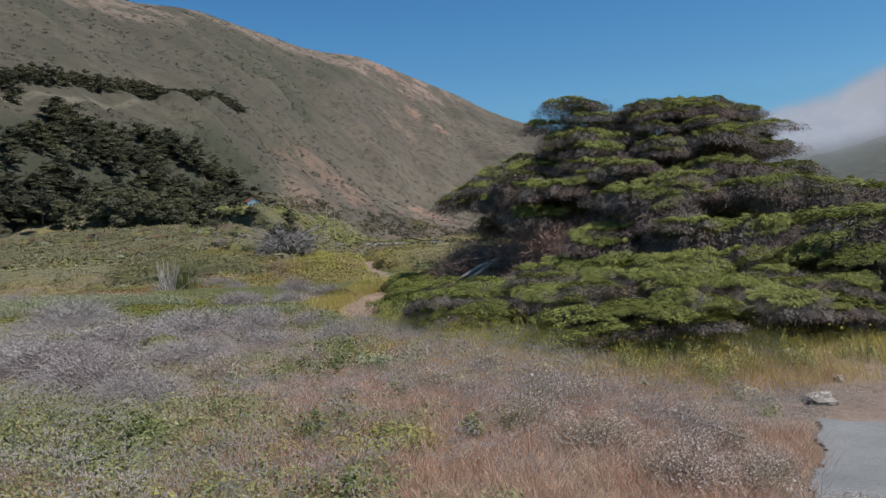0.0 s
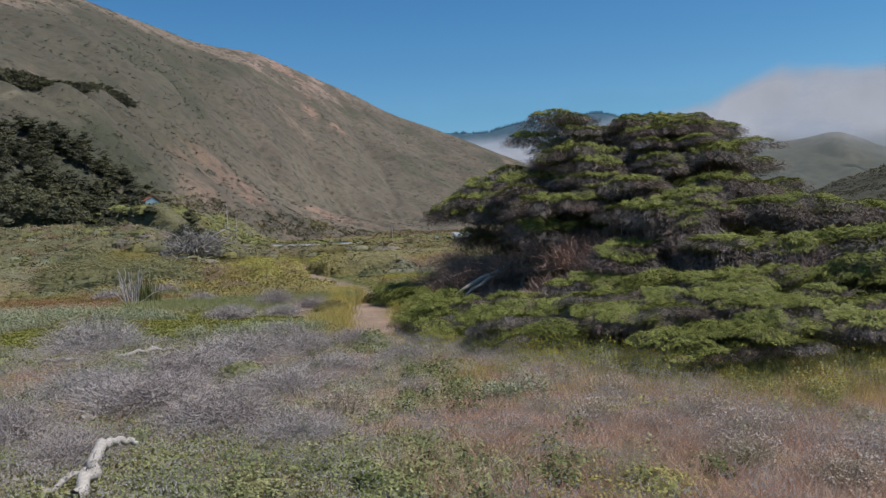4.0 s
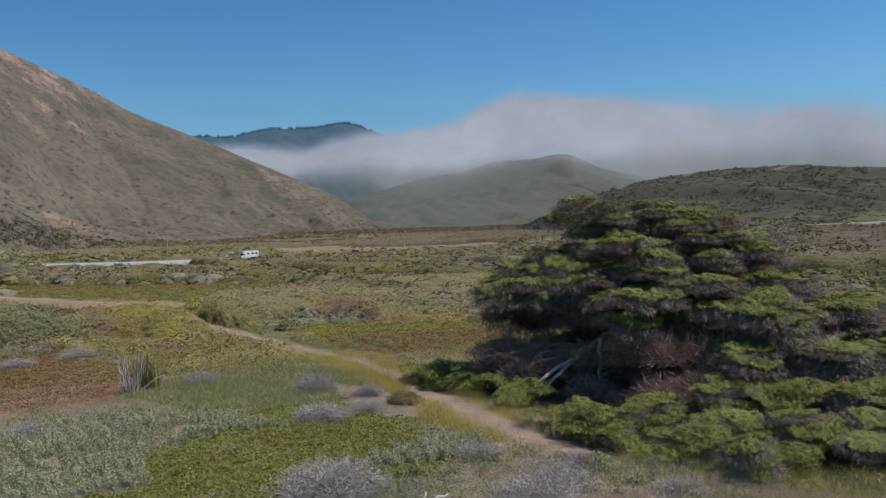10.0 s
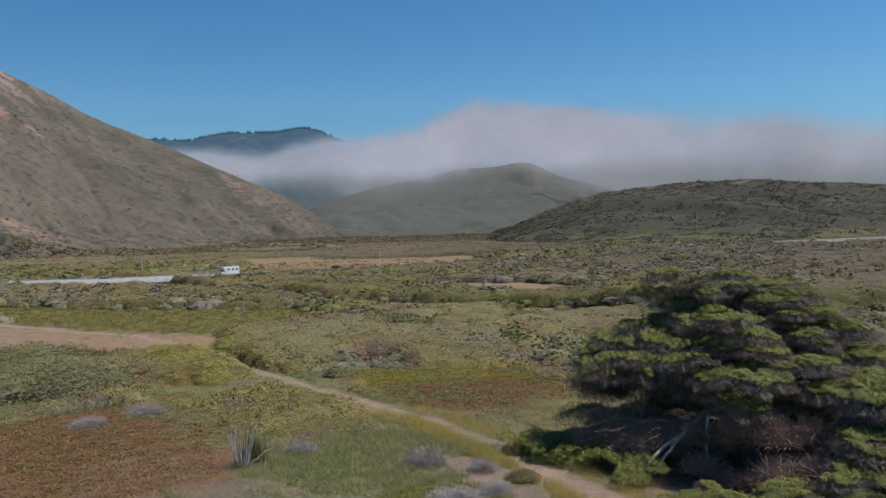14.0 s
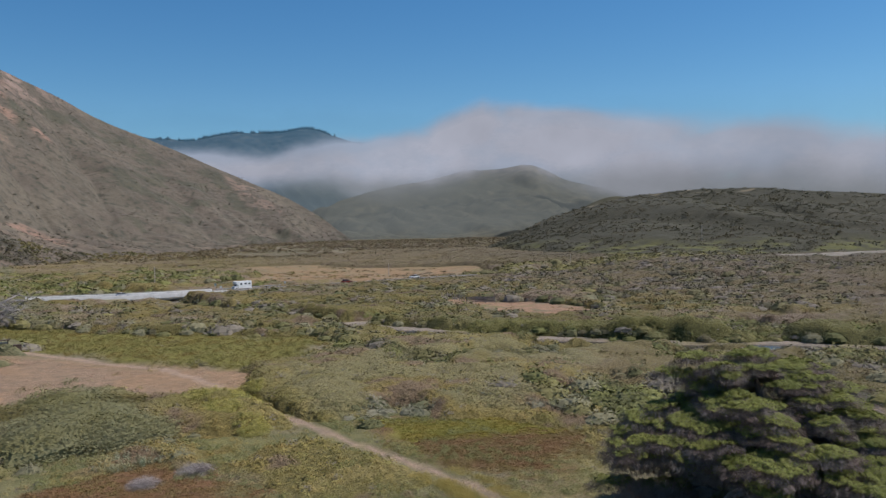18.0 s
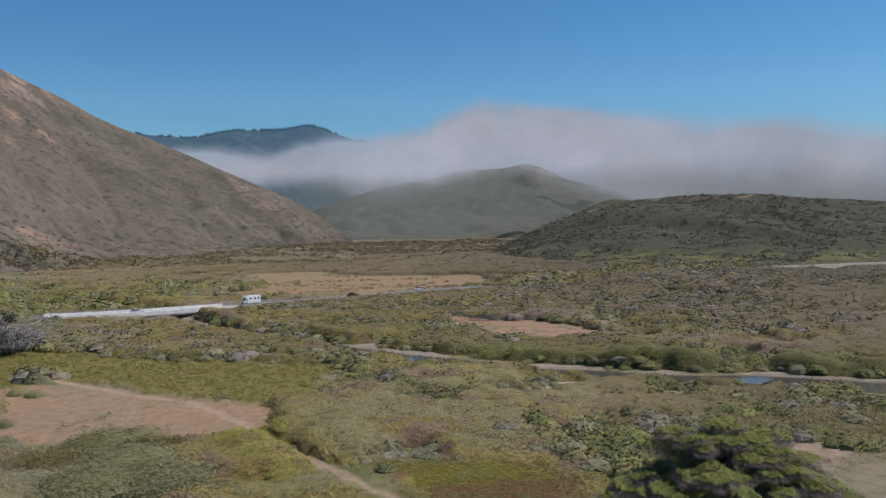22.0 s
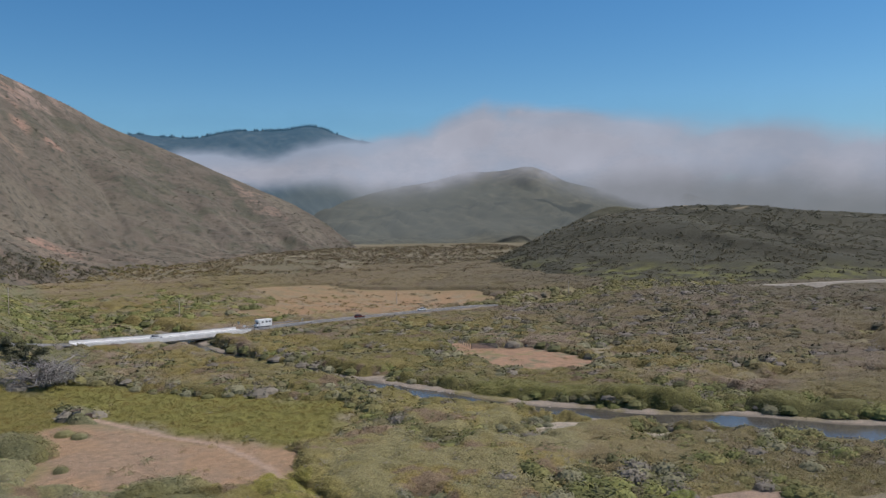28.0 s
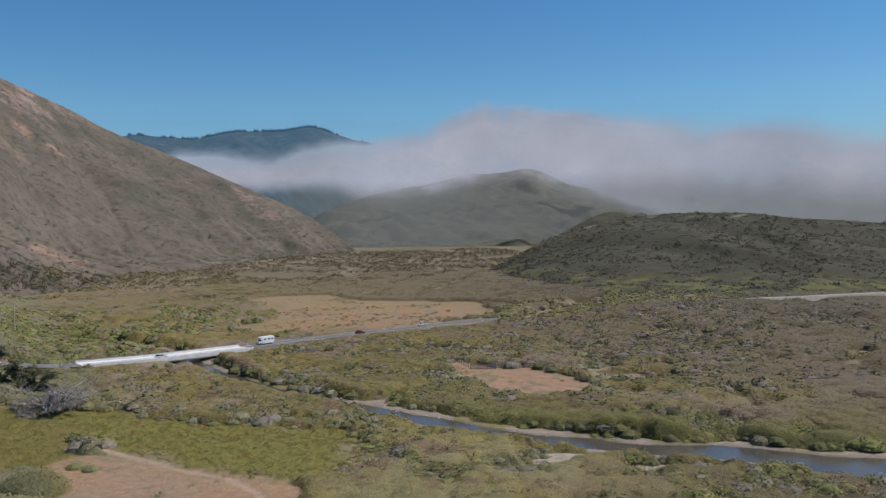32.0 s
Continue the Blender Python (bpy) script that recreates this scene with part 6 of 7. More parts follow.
for s in range(3):
    V, F = merge([twiggy(2600, 1.0, 0.8, 0.0050, 640 + s, 0.8, 0.6), cards(420, 0.9, 0.6, 0.045, 644 + s, hollow=0.4)])
    H, HF = cards(700, 1.02, 0.92, 0.032, 648 + s, up=0.1, hollow=0.86)
    buck.append((mesh("foliage", V, F, [BUCKWHEAT]), mesh("blossom", H, HF, [SEED])))
SPOTS = [(0.7, 16.9), (1.6, 17.3), (2.4, 17.0), (3.2, 16.4), (3.7, 15.8), (1.2, 14.3), (2.1, 13.0), (3.2, 13.4), (2.8, 14.6), (3.9, 14.4), (0.2, 15.6), (-0.4, 18.2), (1.0, 19.0), (2.6, 18.6), (-2.0, 20.4), (-1.2, 19.2), (-3.0, 18.4), (-4.4, 23.6), (-6.4, 21.8), (-3.0, 26.0),
         (-5.4, 25.4), (4.4, 12.6), (-8.2, 27.8), (-1.8, 23.0), (0.0, 21.6)]
for i, (bx, by) in enumerate(SPOTS):
    r = rr.uniform(0.55, 0.95)
    ob = empty("buckwheat_bush", Matrix.LocRotScale((bx, by, float(height(bx, by)) - 0.03), Euler((0, 0, i * 1.3)), (r, r * 0.9, r * rr.uniform(0.6, 0.85))), "brown-grey buckwheat bush with pale pinkish seed heads", "bush", "buckwheat bushes")
    put("foliage", buck[i % 3][0], ob)
    put("blossom", buck[i % 3][1], ob, kind="stuff")

# grey bushes that can be told apart
bush_meshes = []
for s in range(4):
    V, F = twiggy(10000, 1.0, 0.85, 0.0042, 620 + s, 1.0, 0.5)
    bush_meshes.append(mesh("grey_bush", V, F, [GREYBRUSH]))
GREY = [(-15.1, 34.4, 2.3, 1.5), (-9.4, 30.3, 2.2, 1.2), (-10.7, 27.0, 2.2, 1.1), (-7.6, 31.8, 1.6, 1.0), (-11.0, 22.8, 2.2, 1.1), (-9.0, 20.6, 1.9, 1.0), (-7.4, 19.0, 1.4, 0.8),
        (-12.8, 25.0, 1.8, 1.0), (-8.0, 24.4, 1.7, 0.8), (-13.4, 20.6, 1.6, 1.0), (-11.3, 18.0, 1.3, 0.8), (-6.6, 27.6, 1.5, 0.8), (-5.6, 33.4, 1.3, 0.9), (-4.2, 29.6, 1.2, 0.6), (-11.5, 46.9, 1.9, 0.9),
        (-8.9, 47.4, 1.3, 0.8), (-9.6, 54.0, 1.6, 1.3), (-7.4, 51.2, 1.2, 0.9), (-14.9, 61.0, 1.4, 1.0), (-24.5, 48.6, 1.4, 0.8), (-21.0, 81.0, 1.9, 1.1), (-25.5, 79.8, 1.8, 0.9), (-8.4, 36.4, 1.2, 0.7)]
for i, (bx, by, r, h) in enumerate(GREY):
    ob = new("grey_bush", bush_meshes[i % 4])
    ob.matrix_world = Matrix.LocRotScale((bx, by, float(height(bx, by)) - 0.03), Euler((0, 0, i * 1.7)), (r, r * 0.9, h))
    tagged(ob, "bare tangled grey-purple bush on dry ground", "bush", "grey bushes by the path")

# rounded green shrubs that can be told apart
ROUND = [(-27.5, 107, 8.5, 3.2, SAGE), (-25, 97, 6.5, 2.8, SAGE), (-31.5, 98, 8.0, 3.1, SAGE), (-29, 116, 7.0, 2.9, SAGE), (-23.5, 110, 5.5, 2.5, OLIVE), (-36, 108, 8.0, 3.0, OLIVE), (-46, 152, 7.0, 4.5, SAGE), (-40, 139, 1.5, 1.3, SAGE), (-37.5, 166, 2.6, 1.6, SAGE), (-35, 162.5, 2.0, 1.4, SAGE),
         (-3.6, 53.8, 0.9, 0.7, OLIVE), (-6.3, 48.6, 1.2, 0.7, OLIVE), (-5.0, 33.0, 0.8, 0.7, FRESH), (-12.2, 27.0, 1.0, 0.6, FRESH),
         (-9.0, 26.0, 0.9, 0.6, FRESH)]
for i, (bx, by, r, h, mat) in enumerate(ROUND):
    big = r > 3
    V, F = shrub(9000 if big else 2200, 1.0, 1.0, (0.22 if r > 4 else 0.12 if big else 0.075) / r, 650 + i, hollow=0.75)
    ob = put("round_shrub", mesh("round_shrub", V * (r, r * 0.9, h), F, [mat]), None,
             "dense rounded grey-green shrub on the flat" if mat in (SAGE, OLIVE) else "leafy bright green shrub by the path", "shrub", "rounded shrubs")
    ob.location = (bx, by, float(height(bx, by)) - 0.08)

# tall plant with pale dead stalks
stalk = empty("stalk_plant", pose(-18.8, 59.5, float(height(-18.8, 59.5))), "tall green clump with pale dead flower stalks", "plant")
V, F = tuft(260, 0.40, 1.9, 0.022, 671, 0.16)
V = V + (0.5, 0.35, 0)
put("leaf_clump", mesh("leaf_clump", V, F, [WILLOW]), stalk)
for i in range(22):
    a = i * 2.39
    lean = 0.55 if i < 18 else 2.0
    limb(stalk, (math.cos(a) * 0.3 - 0.3, math.sin(a) * 0.3 - 0.3, 0), (math.cos(a) * (0.35 + lean * rr.random()) - 0.35, math.sin(a) * (0.35 + lean * rr.random()) - 0.35, rr.uniform(1.4, 2.6) if i < 18 else 0.9), 0.045, 0.022, 0.1, 680 + i, SEED, "stalk", "pale dead stalk", 0.05)

# dead wood and stones
log = empty("driftwood_log", pose(-10.6, 16.6, float(height(-10.6, 16.6))), "forked bleached driftwood log lying on weeds", "log")
limb(log, (0.0, -1.0, 0.10), (0.15, 0.75, 0.52), 0.12, 0.085, 0.10, 701, DEADWOOD, "stem", "", 0.1)
limb(log, (0.15, 0.72, 0.52), (0.55, 0.92, 0.40), 0.075, 0.045, 0.02, 702, DEADWOOD, "fork", "", 0.03)
limb(log, (-0.5, -0.8, 0.08), (0.05, -0.1, 0.3), 0.06, 0.04, 0.05, 703, DEADWOOD, "fork", "", 0.05)
for i, (a, b, r) in enumerate([((-17.2, 25.4), (-15.4, 26.0), 0.11), ((-13.6, 31.0), (-11.9, 31.9), 0.09), ((-12.9, 31.8), (-12.5, 32.4), 0.06), ((2.9, 17.4), (4.1, 15.7), 0.05), ((-16.0, 30.6), (-14.3, 30.2), 0.07), ((-10.9, 29.2), (-9.8, 30.3), 0.06)]):
    za, zb = float(height(*a)), float(height(*b))
    V, F = tube(bent((0, 0, 0.12), (b[0] - a[0], b[1] - a[1], zb - za + 0.22), 0.05, 0.05, 710 + i, 8), np.linspace(r, r * 0.5, 8), 8)
    ob = put("dead_branch", mesh("dead_branch", V, F, [DEADWOOD], shade=True), None, "weathered grey branch lying on the ground", "branch", "fallen branches")
    ob.location = (a[0], a[1], za)
V, F = tube(bent((0, 0, 0), (0.05, 0.1, 0.6), 0, 0.03, 721, 6), [0.06, 0.05, 0.05, 0.045, 0.04, 0.05], 8)
ob = put("dead_stump", mesh("dead_stump", V, F, [SEED], shade=True), None, "pale upright dead stem among dry sticks", "stump")
ob.location = (-12.7, 32.6, float(height(-12.7, 32.6)))


def rock_mesh(seed):
    bm = bmesh.new()
    bmesh.ops.create_icosphere(bm, subdivisions=2, radius=1.0)
    for v in bm.verts:
        v.co *= 0.7 + 0.5 * noise.noise(v.co * 1.4 + Vector((seed, 0, 0)))
        v.co.z *= 0.6
    me = bpy.data.meshes.new("stone")
    bm.to_mesh(me)
    bm.free()
    me.materials.append(STONE)
    return me


rocks = [rock_mesh(s * 3.1) for s in range(4)]
r2 = random.Random(9)
spots = [(7.4, 19.9, 0.42), (6.2, 20.8, 0.16), (8.6, 21.5, 0.2), (5.4, 15.2, 0.07), (6.0, 14.4, 0.09), (-11.8, 28.2, 0.3), (-10.8, 29.6, 0.26), (-14.8, 30.9, 0.24), (-12.0, 21.6, 0.3), (-9.4, 31.6, 0.34), (-15.9, 29.6, 0.25), (9.6, 20.6, 0.3)]
# pale dots on the river, all built from the stone shapes
spots += [(r2.uniform(41, 60) , 0, r2.uniform(0.25, 0.5)) for _ in range(46)]
for i, (sx, sy, r) in enumerate(spots):
    wet = i >= 12
    if wet:
        sy = 205 - 1.62 * (sx - 30) - (sx - 41) * 0.9 + r2.uniform(-2.2, 3.5)
        if not -5 < line_dist(np.array(sx), np.array(sy), RIVER)[0] < 7:
            continue
    ob = new("stone", rocks[i % 4])
    ob.matrix_world = Matrix.LocRotScale((sx, sy, -1.25 if wet else float(height(sx, sy)) + r * 0.15), Euler((0, 0, i * 2.1)), (r * 1.2, r, r))
    tagged(ob, "small pale lump in the shallow river" if wet else "pale weathered stone on dry ground", "stone", "stones in the river" if wet else "stones on the flat")

# paved corner by the great tree
px0, py0 = np.meshgrid(np.arange(3.5, 12.6, 0.09), np.arange(7.5, 19.2, 0.09), indexing="ij")
pm = paved(px0, py0)
PV = np.stack([px0, py0, height(px0, py0) + 0.045], -1).reshape(-1, 3)
PF = grid_faces(*px0.shape)
PF = PF[pm.reshape(-1)[PF].all(1)]
put("pavement", mesh("pavement", PV, PF, [surface("grey_tarmac", (0.16, 0.160, 0.155), (0.22, 0.218, 0.21), 0.8, 0.9, 0.3, 0.01, 20)], shade=True), None, "worn pale grey tarmac surface", "pavement", kind="structure")

# ---- bridge ----
on = np.where((road_c[:, 0] > -27) & (road_c[:, 0] < 37))[0]
bridge = empty("road_bridge", Matrix.Identity(4), "low white concrete road bridge over the river", "bridge")


def along_road(name, idx, offs, zs, mat, parent, label=""):
    """A beam of fixed section that follows the road: offs and zs give its corners."""
    P = np.stack([np.column_stack([road_c[idx, :2] + rs[idx] * o, road_c[idx, 2] + z]) for o, z in zip(offs, zs)], 1)
    k = len(offs)
    F = [(i * k + j, i * k + (j + 1) % k, (i + 1) * k + (j + 1) % k, (i + 1) * k + j) for i in range(len(idx) - 1) for j in range(k)]
    ob = put(name, mesh(name, P.reshape(-1, 3), F, [mat]), parent)
    if label:
        ob["label"] = label
    return ob


along_road("deck", on, [-5.6, -5.6, 5.6, 5.6], [-0.7, 0.06, 0.06, -0.7], CONCRETE, bridge)
for sgn in (-1, 1):
    along_road("parapet", on, [sgn * 5.25, sgn * 5.25, sgn * 5.6, sgn * 5.6], [0.06, 0.75, 0.75, 0.06], CONCRETE, bridge)
    along_road("handrail", on, [sgn * 5.36, sgn * 5.36, sgn * 5.48, sgn * 5.48], [0.92, 1.02, 1.02, 0.92], STEEL, bridge, "thin steel handrail")
    for i in on[::3]:
        px_, py_ = road_c[i, :2] + rs[i] * sgn * 5.42
        part("rail_post", box_bm(0.1, 0.1, 0.3, (px_, py_, road_c[i, 2] + 0.85)), STEEL, bridge)
for o in (-3.6, 0.0, 3.6):
    along_road("girder", on, [o - 0.35, o - 0.35, o + 0.35, o + 0.35], [-1.5, -0.7, -0.7, -1.5], CONCRETE, bridge)
for xb in (9.5, 25.5):
    i = int(np.argmin(np.abs(road_c[:, 0] - xb)))
    ang = math.degrees(math.atan2(rt[i, 1], rt[i, 0]))
    part("pier_cap", box_bm(1.0, 10.2, 0.7, (road_c[i, 0], road_c[i, 1], road_c[i, 2] - 1.75), 0.05, ang), CONCRETE, bridge)
    for o in (-4.2, 0.0, 4.2):
        q = road_c[i, :2] + rs[i] * o
        part("pier", box_bm(0.8, 0.8, 4.4, (q[0], q[1], road_c[i, 2] - 4.2), 0.06, ang), CONCRETE, bridge)

# crash rail beyond the bridge
rail = empty("guard_rail", Matrix.Identity(4), "steel guard rail along the road past the bridge", "guard rail")
gi = np.where((road_c[:, 0] > 37) & (road_c[:, 0] < 66))[0]
for sgn in (-1, 1):
    along_road("beam", gi, [sgn * 5.0, sgn * 5.08, sgn * 5.0, sgn * 4.95], [0.72, 0.60, 0.45, 0.58], STEEL, rail)
    for i in gi[::2]:
        q = road_c[i, :2] + rs[i] * sgn * 5.1
        part("post", box_bm(0.15, 0.15, 1.3, (q[0], q[1], road_c[i, 2] + 0.1)), TIMBER, rail)
for i, (sx, sy, sz) in enumerate([(37.5, 319.6, 2.6), (62.5, 314.6, 2.6), (36.6, 307.6, 2.4)]):
    sign = empty("road_sign", pose(sx, sy, 0.6, 0, 0, 60), "small white road marker on a post", "sign", "road markers")
    part("post", box_bm(0.09, 0.09, sz, (0, 0, sz / 2)), STEEL, sign)
    part("plate", box_bm(0.04, 0.75, 0.75, (-0.06, 0, sz - 0.2), 0.01), WHITEPAINT, sign)

# side road along the southern hill
sr = spline([(205, 284, 0), (226, 292, 2.6), (246, 300, 5.2), (280, 303, 5.8), (324, 287, 6.2), (368, 271, 6.8), (430, 246, 8)], 60)
st_ = np.gradient(sr[:, :2], axis=0)
st_ /= np.linalg.norm(st_, axis=1)[:, None]
sn = np.stack([-st_[:, 1], st_[:, 0]], -1)
P = np.stack([np.column_stack([sr[:, :2] + sn * o, sr[:, 2] + z]) for o, z in ((-6, -6), (-1.8, 0), (1.8, 0), (6, -6))], 1).reshape(-1, 3)
put("road_side", mesh("road_side", P, grid_faces(60, 4), [surface("pale_dirt_road", (0.26, 0.225, 0.18), (0.37, 0.325, 0.27), 0.4, 0.95)]), None, "pale dirt road along the foot of the hill", "road", kind="structure")


# ---- vehicles ----
def wheel(parent, at, r=0.34):
    bm = bmesh.new()
    bmesh.ops.create_cone(bm, cap_ends=True, segments=16, radius1=r, radius2=r, depth=0.24, matrix=pose(*at, 90, 0, 0))
    w = part("wheel", bm, RUBBER, parent)
    bm = bmesh.new()
    bmesh.ops.create_cone(bm, cap_ends=True, segments=12, radius1=r * 0.55, radius2=r * 0.5, depth=0.26, matrix=pose(*at, 90, 0, 0))
    part("rim", bm, STEEL, w)


def hull(sections, width, mat, name, parent, taper=0.0):
    """A body from a side outline, bevelled."""
    bm = bmesh.new()
    n = len(sections)
    L = [bm.verts.new((x, -width / 2 + taper * max(0, z - 0.8), z)) for x, z in sections]
    R = [bm.verts.new((x, width / 2 - taper * max(0, z - 0.8), z)) for x, z in sections]
    bm.faces.new(L[::-1])
    bm.faces.new(R)
    for i in range(n):
        bm.faces.new((L[i], L[(i + 1) % n], R[(i + 1) % n], R[i]))
    bmesh.ops.recalc_face_normals(bm, faces=bm.faces[:])
    bmesh.ops.bevel(bm, geom=bm.edges[:], offset=0.05, segments=2, affect="EDGES")
    return part(name, bm, mat, parent)


def car(m, paint, label, group=""):
    c = empty("car", m, label, "car", group)
    hull([(-2.2, 0.3), (2.2, 0.3), (2.25, 0.7), (1.2, 0.88), (-2.0, 0.95), (-2.25, 0.7)], 1.8, paint, "body", c)
    hull([(-1.9, 0.9), (0.9, 0.86), (0.25, 1.42), (-1.3, 1.45)], 1.66, DARKGLASS, "window", c, 0.25)
    hull([(-1.35, 1.40), (0.3, 1.37), (0.2, 1.48), (-1.25, 1.5)], 1.42, paint, "roof", c)
    for wx in (-1.35, 1.35):
        for wy in (-0.82, 0.82):
            wheel(c, (wx, wy, 0.34))
    for wy in (-0.6, 0.6):
        part("headlight", box_bm(0.08, 0.36, 0.14, (2.2, wy, 0.66), 0.02), WHITEPAINT, c)
    return c


def motorhome(m):
    c = empty("motorhome", m, "white boxy motorhome driving on the road", "motorhome")
    hull([(-3.6, 0.5), (2.2, 0.5), (2.2, 1.9), (3.0, 2.2), (3.0, 3.0), (2.6, 3.15), (-3.6, 3.15)], 2.35, WHITEPAINT, "cabin", c)
    hull([(2.2, 0.45), (3.7, 0.45), (3.75, 1.1), (3.0, 1.35), (2.25, 2.0)], 2.0, WHITEPAINT, "cab", c)
    part("windscreen", box_bm(0.06, 1.6, 0.6, (2.75, 0, 1.68), 0.02), DARKGLASS, c)
    for wx in (-2.6, -1.0, 0.9):
        for wy in (-1.185, 1.185):
            part("window", box_bm(0.9, 0.03, 0.6, (wx, wy, 2.15), 0.01), DARKGLASS, c)
    for wx in (-2.0, 2.9):
        for wy in (-1.0, 1.0):
            wheel(c, (wx, wy, 0.42), 0.42)
    return c


def on_road(xb, side_, lift=0.03):
    i = int(np.argmin(np.abs(road_c[:, 0] - xb)))
    q = road_c[i, :2] + rs[i] * side_
    ang = math.degrees(math.atan2(rt[i, 1], rt[i, 0]))
    return pose(q[0], q[1], road_c[i, 2] + lift, 0, 0, ang + (180 if side_ > 0 else 0))


car(on_road(90, -1.9), car_paint("dark_red_paint", (0.16, 0.025, 0.02)), "dark red car on the valley road", "cars on the road")
motorhome(on_road(47, 1.9))
car(on_road(126, 1.9), car_paint("white_car_paint", (0.72, 0.72, 0.70)), "white car on the valley road", "cars on the road")
car(on_road(2, -1.9, 0.09), car_paint("silver_white_paint", (0.62, 0.62, 0.62)), "white car crossing the bridge", "cars on the road")
for i, (cx, cy, turn) in enumerate([(-66, 291, 20), (-60, 288, 15), (-50, 278, 80)]):
    car(pose(cx, cy, float(height(cx, cy)) + 0.02, 0, 0, turn), car_paint("parked_paint", [(0.05, 0.06, 0.08), (0.04, 0.04, 0.045), (0.5, 0.5, 0.5)][i]), "parked car on the pale gravel lot", "parked cars")


# ---- poles, house, kiosk, fence ----
def utility_pole(x, y, z, h):
    p = empty("utility_pole", pose(x, y, z), "weathered wooden utility pole with a crossarm", "pole", "utility poles")
    V, F = tube([(0, 0, -1), (0, 0, h * 0.5), (0, 0, h)], [0.17, 0.15, 0.11], 8)
    put("shaft", mesh("shaft", V, F, [SEED], shade=True), p)
    part("crossarm", box_bm(2.2, 0.12, 0.14, (0, 0, h - 0.7)), TIMBER, p)
    for o in (-0.95, -0.4, 0.4, 0.95):
        bm = bmesh.new()
        bmesh.ops.create_cone(bm, cap_ends=True, segments=8, radius1=0.06, radius2=0.04, depth=0.18, matrix=pose(o, 0, h - 0.54))
        part("insulator", bm, STEEL, p)


for x, y, z, h in ((26, 379, 0, 8.5), (-43, 383, 6, 12), (-49, 404, 10, 12.5), (349, 381, 12, 10.5), (545, 461, 44, 7), (140, 388, 0, 6), (236, 365, 1, 7)):
    utility_pole(x, y, z, h)

hx, hy = -69.0, 330.0
hz = float(height(hx, hy))
house = empty("house", pose(hx, hy, hz + 1.0, 0, 0, 24) @ Matrix.Scale(0.85, 4), "small pale blue house with a red gabled roof", "house")
bm = bmesh.new()
pts = [(-3, 0), (3, 0), (3, 3.0), (0, 4.8), (-3, 3.0)]
a_ = [bm.verts.new((x, -3.5, z)) for x, z in pts]
b_ = [bm.verts.new((x, 3.5, z)) for x, z in pts]
bm.faces.new(a_[::-1])
bm.faces.new(b_)
for i in range(5):
    bm.faces.new((a_[i], a_[(i + 1) % 5], b_[(i + 1) % 5], b_[i]))
bmesh.ops.recalc_face_normals(bm, faces=bm.faces[:])
part("wall", bm, BLUEWALL, house)
for sgn in (-1, 1):
    bm = bmesh.new()
    bmesh.ops.create_cube(bm, size=1, matrix=pose(sgn * 1.68, 0, 4.08, 0, sgn * 31, 0) @ Matrix.Diagonal((4.1, 7.8, 0.14, 1)))
    part("roof", bm, REDROOF, house)
for wx in (-1.4, 1.4):
    w = part("window", box_bm(1.0, 0.06, 1.2, (wx, -3.53, 1.7), 0.01), WHITEPAINT, house)
    part("pane", box_bm(0.8, 0.05, 1.0, (wx, -3.57, 1.7)), DARKGLASS, w)
bm = box_bm(6.6, 7.6, 3.0, (0, 0, -1.52))
part("footing", bm, BROWNWOOD, house)

kz = float(height(-33, 177))
kiosk = empty("notice_board", pose(-34.3, 177.6, kz, 0, 0, 25), "brown wooden notice board with small roof beside the trail", "sign")
for wx in (-0.9, 0.9):
    part("post", box_bm(0.16, 0.16, 2.4, (wx, 0, 1.2), 0.01), BROWNWOOD, kiosk)
part("panel", box_bm(1.7, 0.1, 1.2, (0, 0, 1.5), 0.01), SEED, kiosk)
part("roof", box_bm(2.4, 0.9, 0.12, (0, 0, 2.45), 0.02), BROWNWOOD, kiosk)
binbox = empty("trash_bin", pose(-32.2, 176.6, kz, 0, 0, 20), "dark brown metal bin beside the notice board", "bin")
part("body", box_bm(1.5, 1.1, 1.5, (0, 0, 0.75), 0.05), BROWNWOOD, binbox)
part("lid", box_bm(1.6, 1.2, 0.12, (0, 0, 1.56), 0.03), BROWNWOOD, binbox)

corral = empty("corral_fence", pose(0, 0, 0), "weathered grey board fence of an old corral", "fence")
fl = [(97, 220.2), (90, 225), (93.5, 240), (91.7, 254), (88, 262)]
for (ax, ay), (bx, by) in zip(fl, fl[1:]):
    n = max(2, int(math.hypot(bx - ax, by - ay) / 2.4))
    for i in range(n + 1):
        k = i / n
        qx, qy = ax + (bx - ax) * k, ay + (by - ay) * k
        part("post", box_bm(0.2, 0.2, 2.0, (qx, qy, float(height(qx, qy)) + 0.9)), TIMBER, corral)
    if by < 226:
        for z in (0.4, 0.85, 1.3, 1.7):
            mx, my = (ax + bx) / 2, (ay + by) / 2
            part("board", box_bm(math.hypot(bx - ax, by - ay), 0.06, 0.26, (mx, my - 0.1, float(height(mx, my)) + z), 0, math.degrees(math.atan2(by - ay, bx - ax))), SEED, corral)

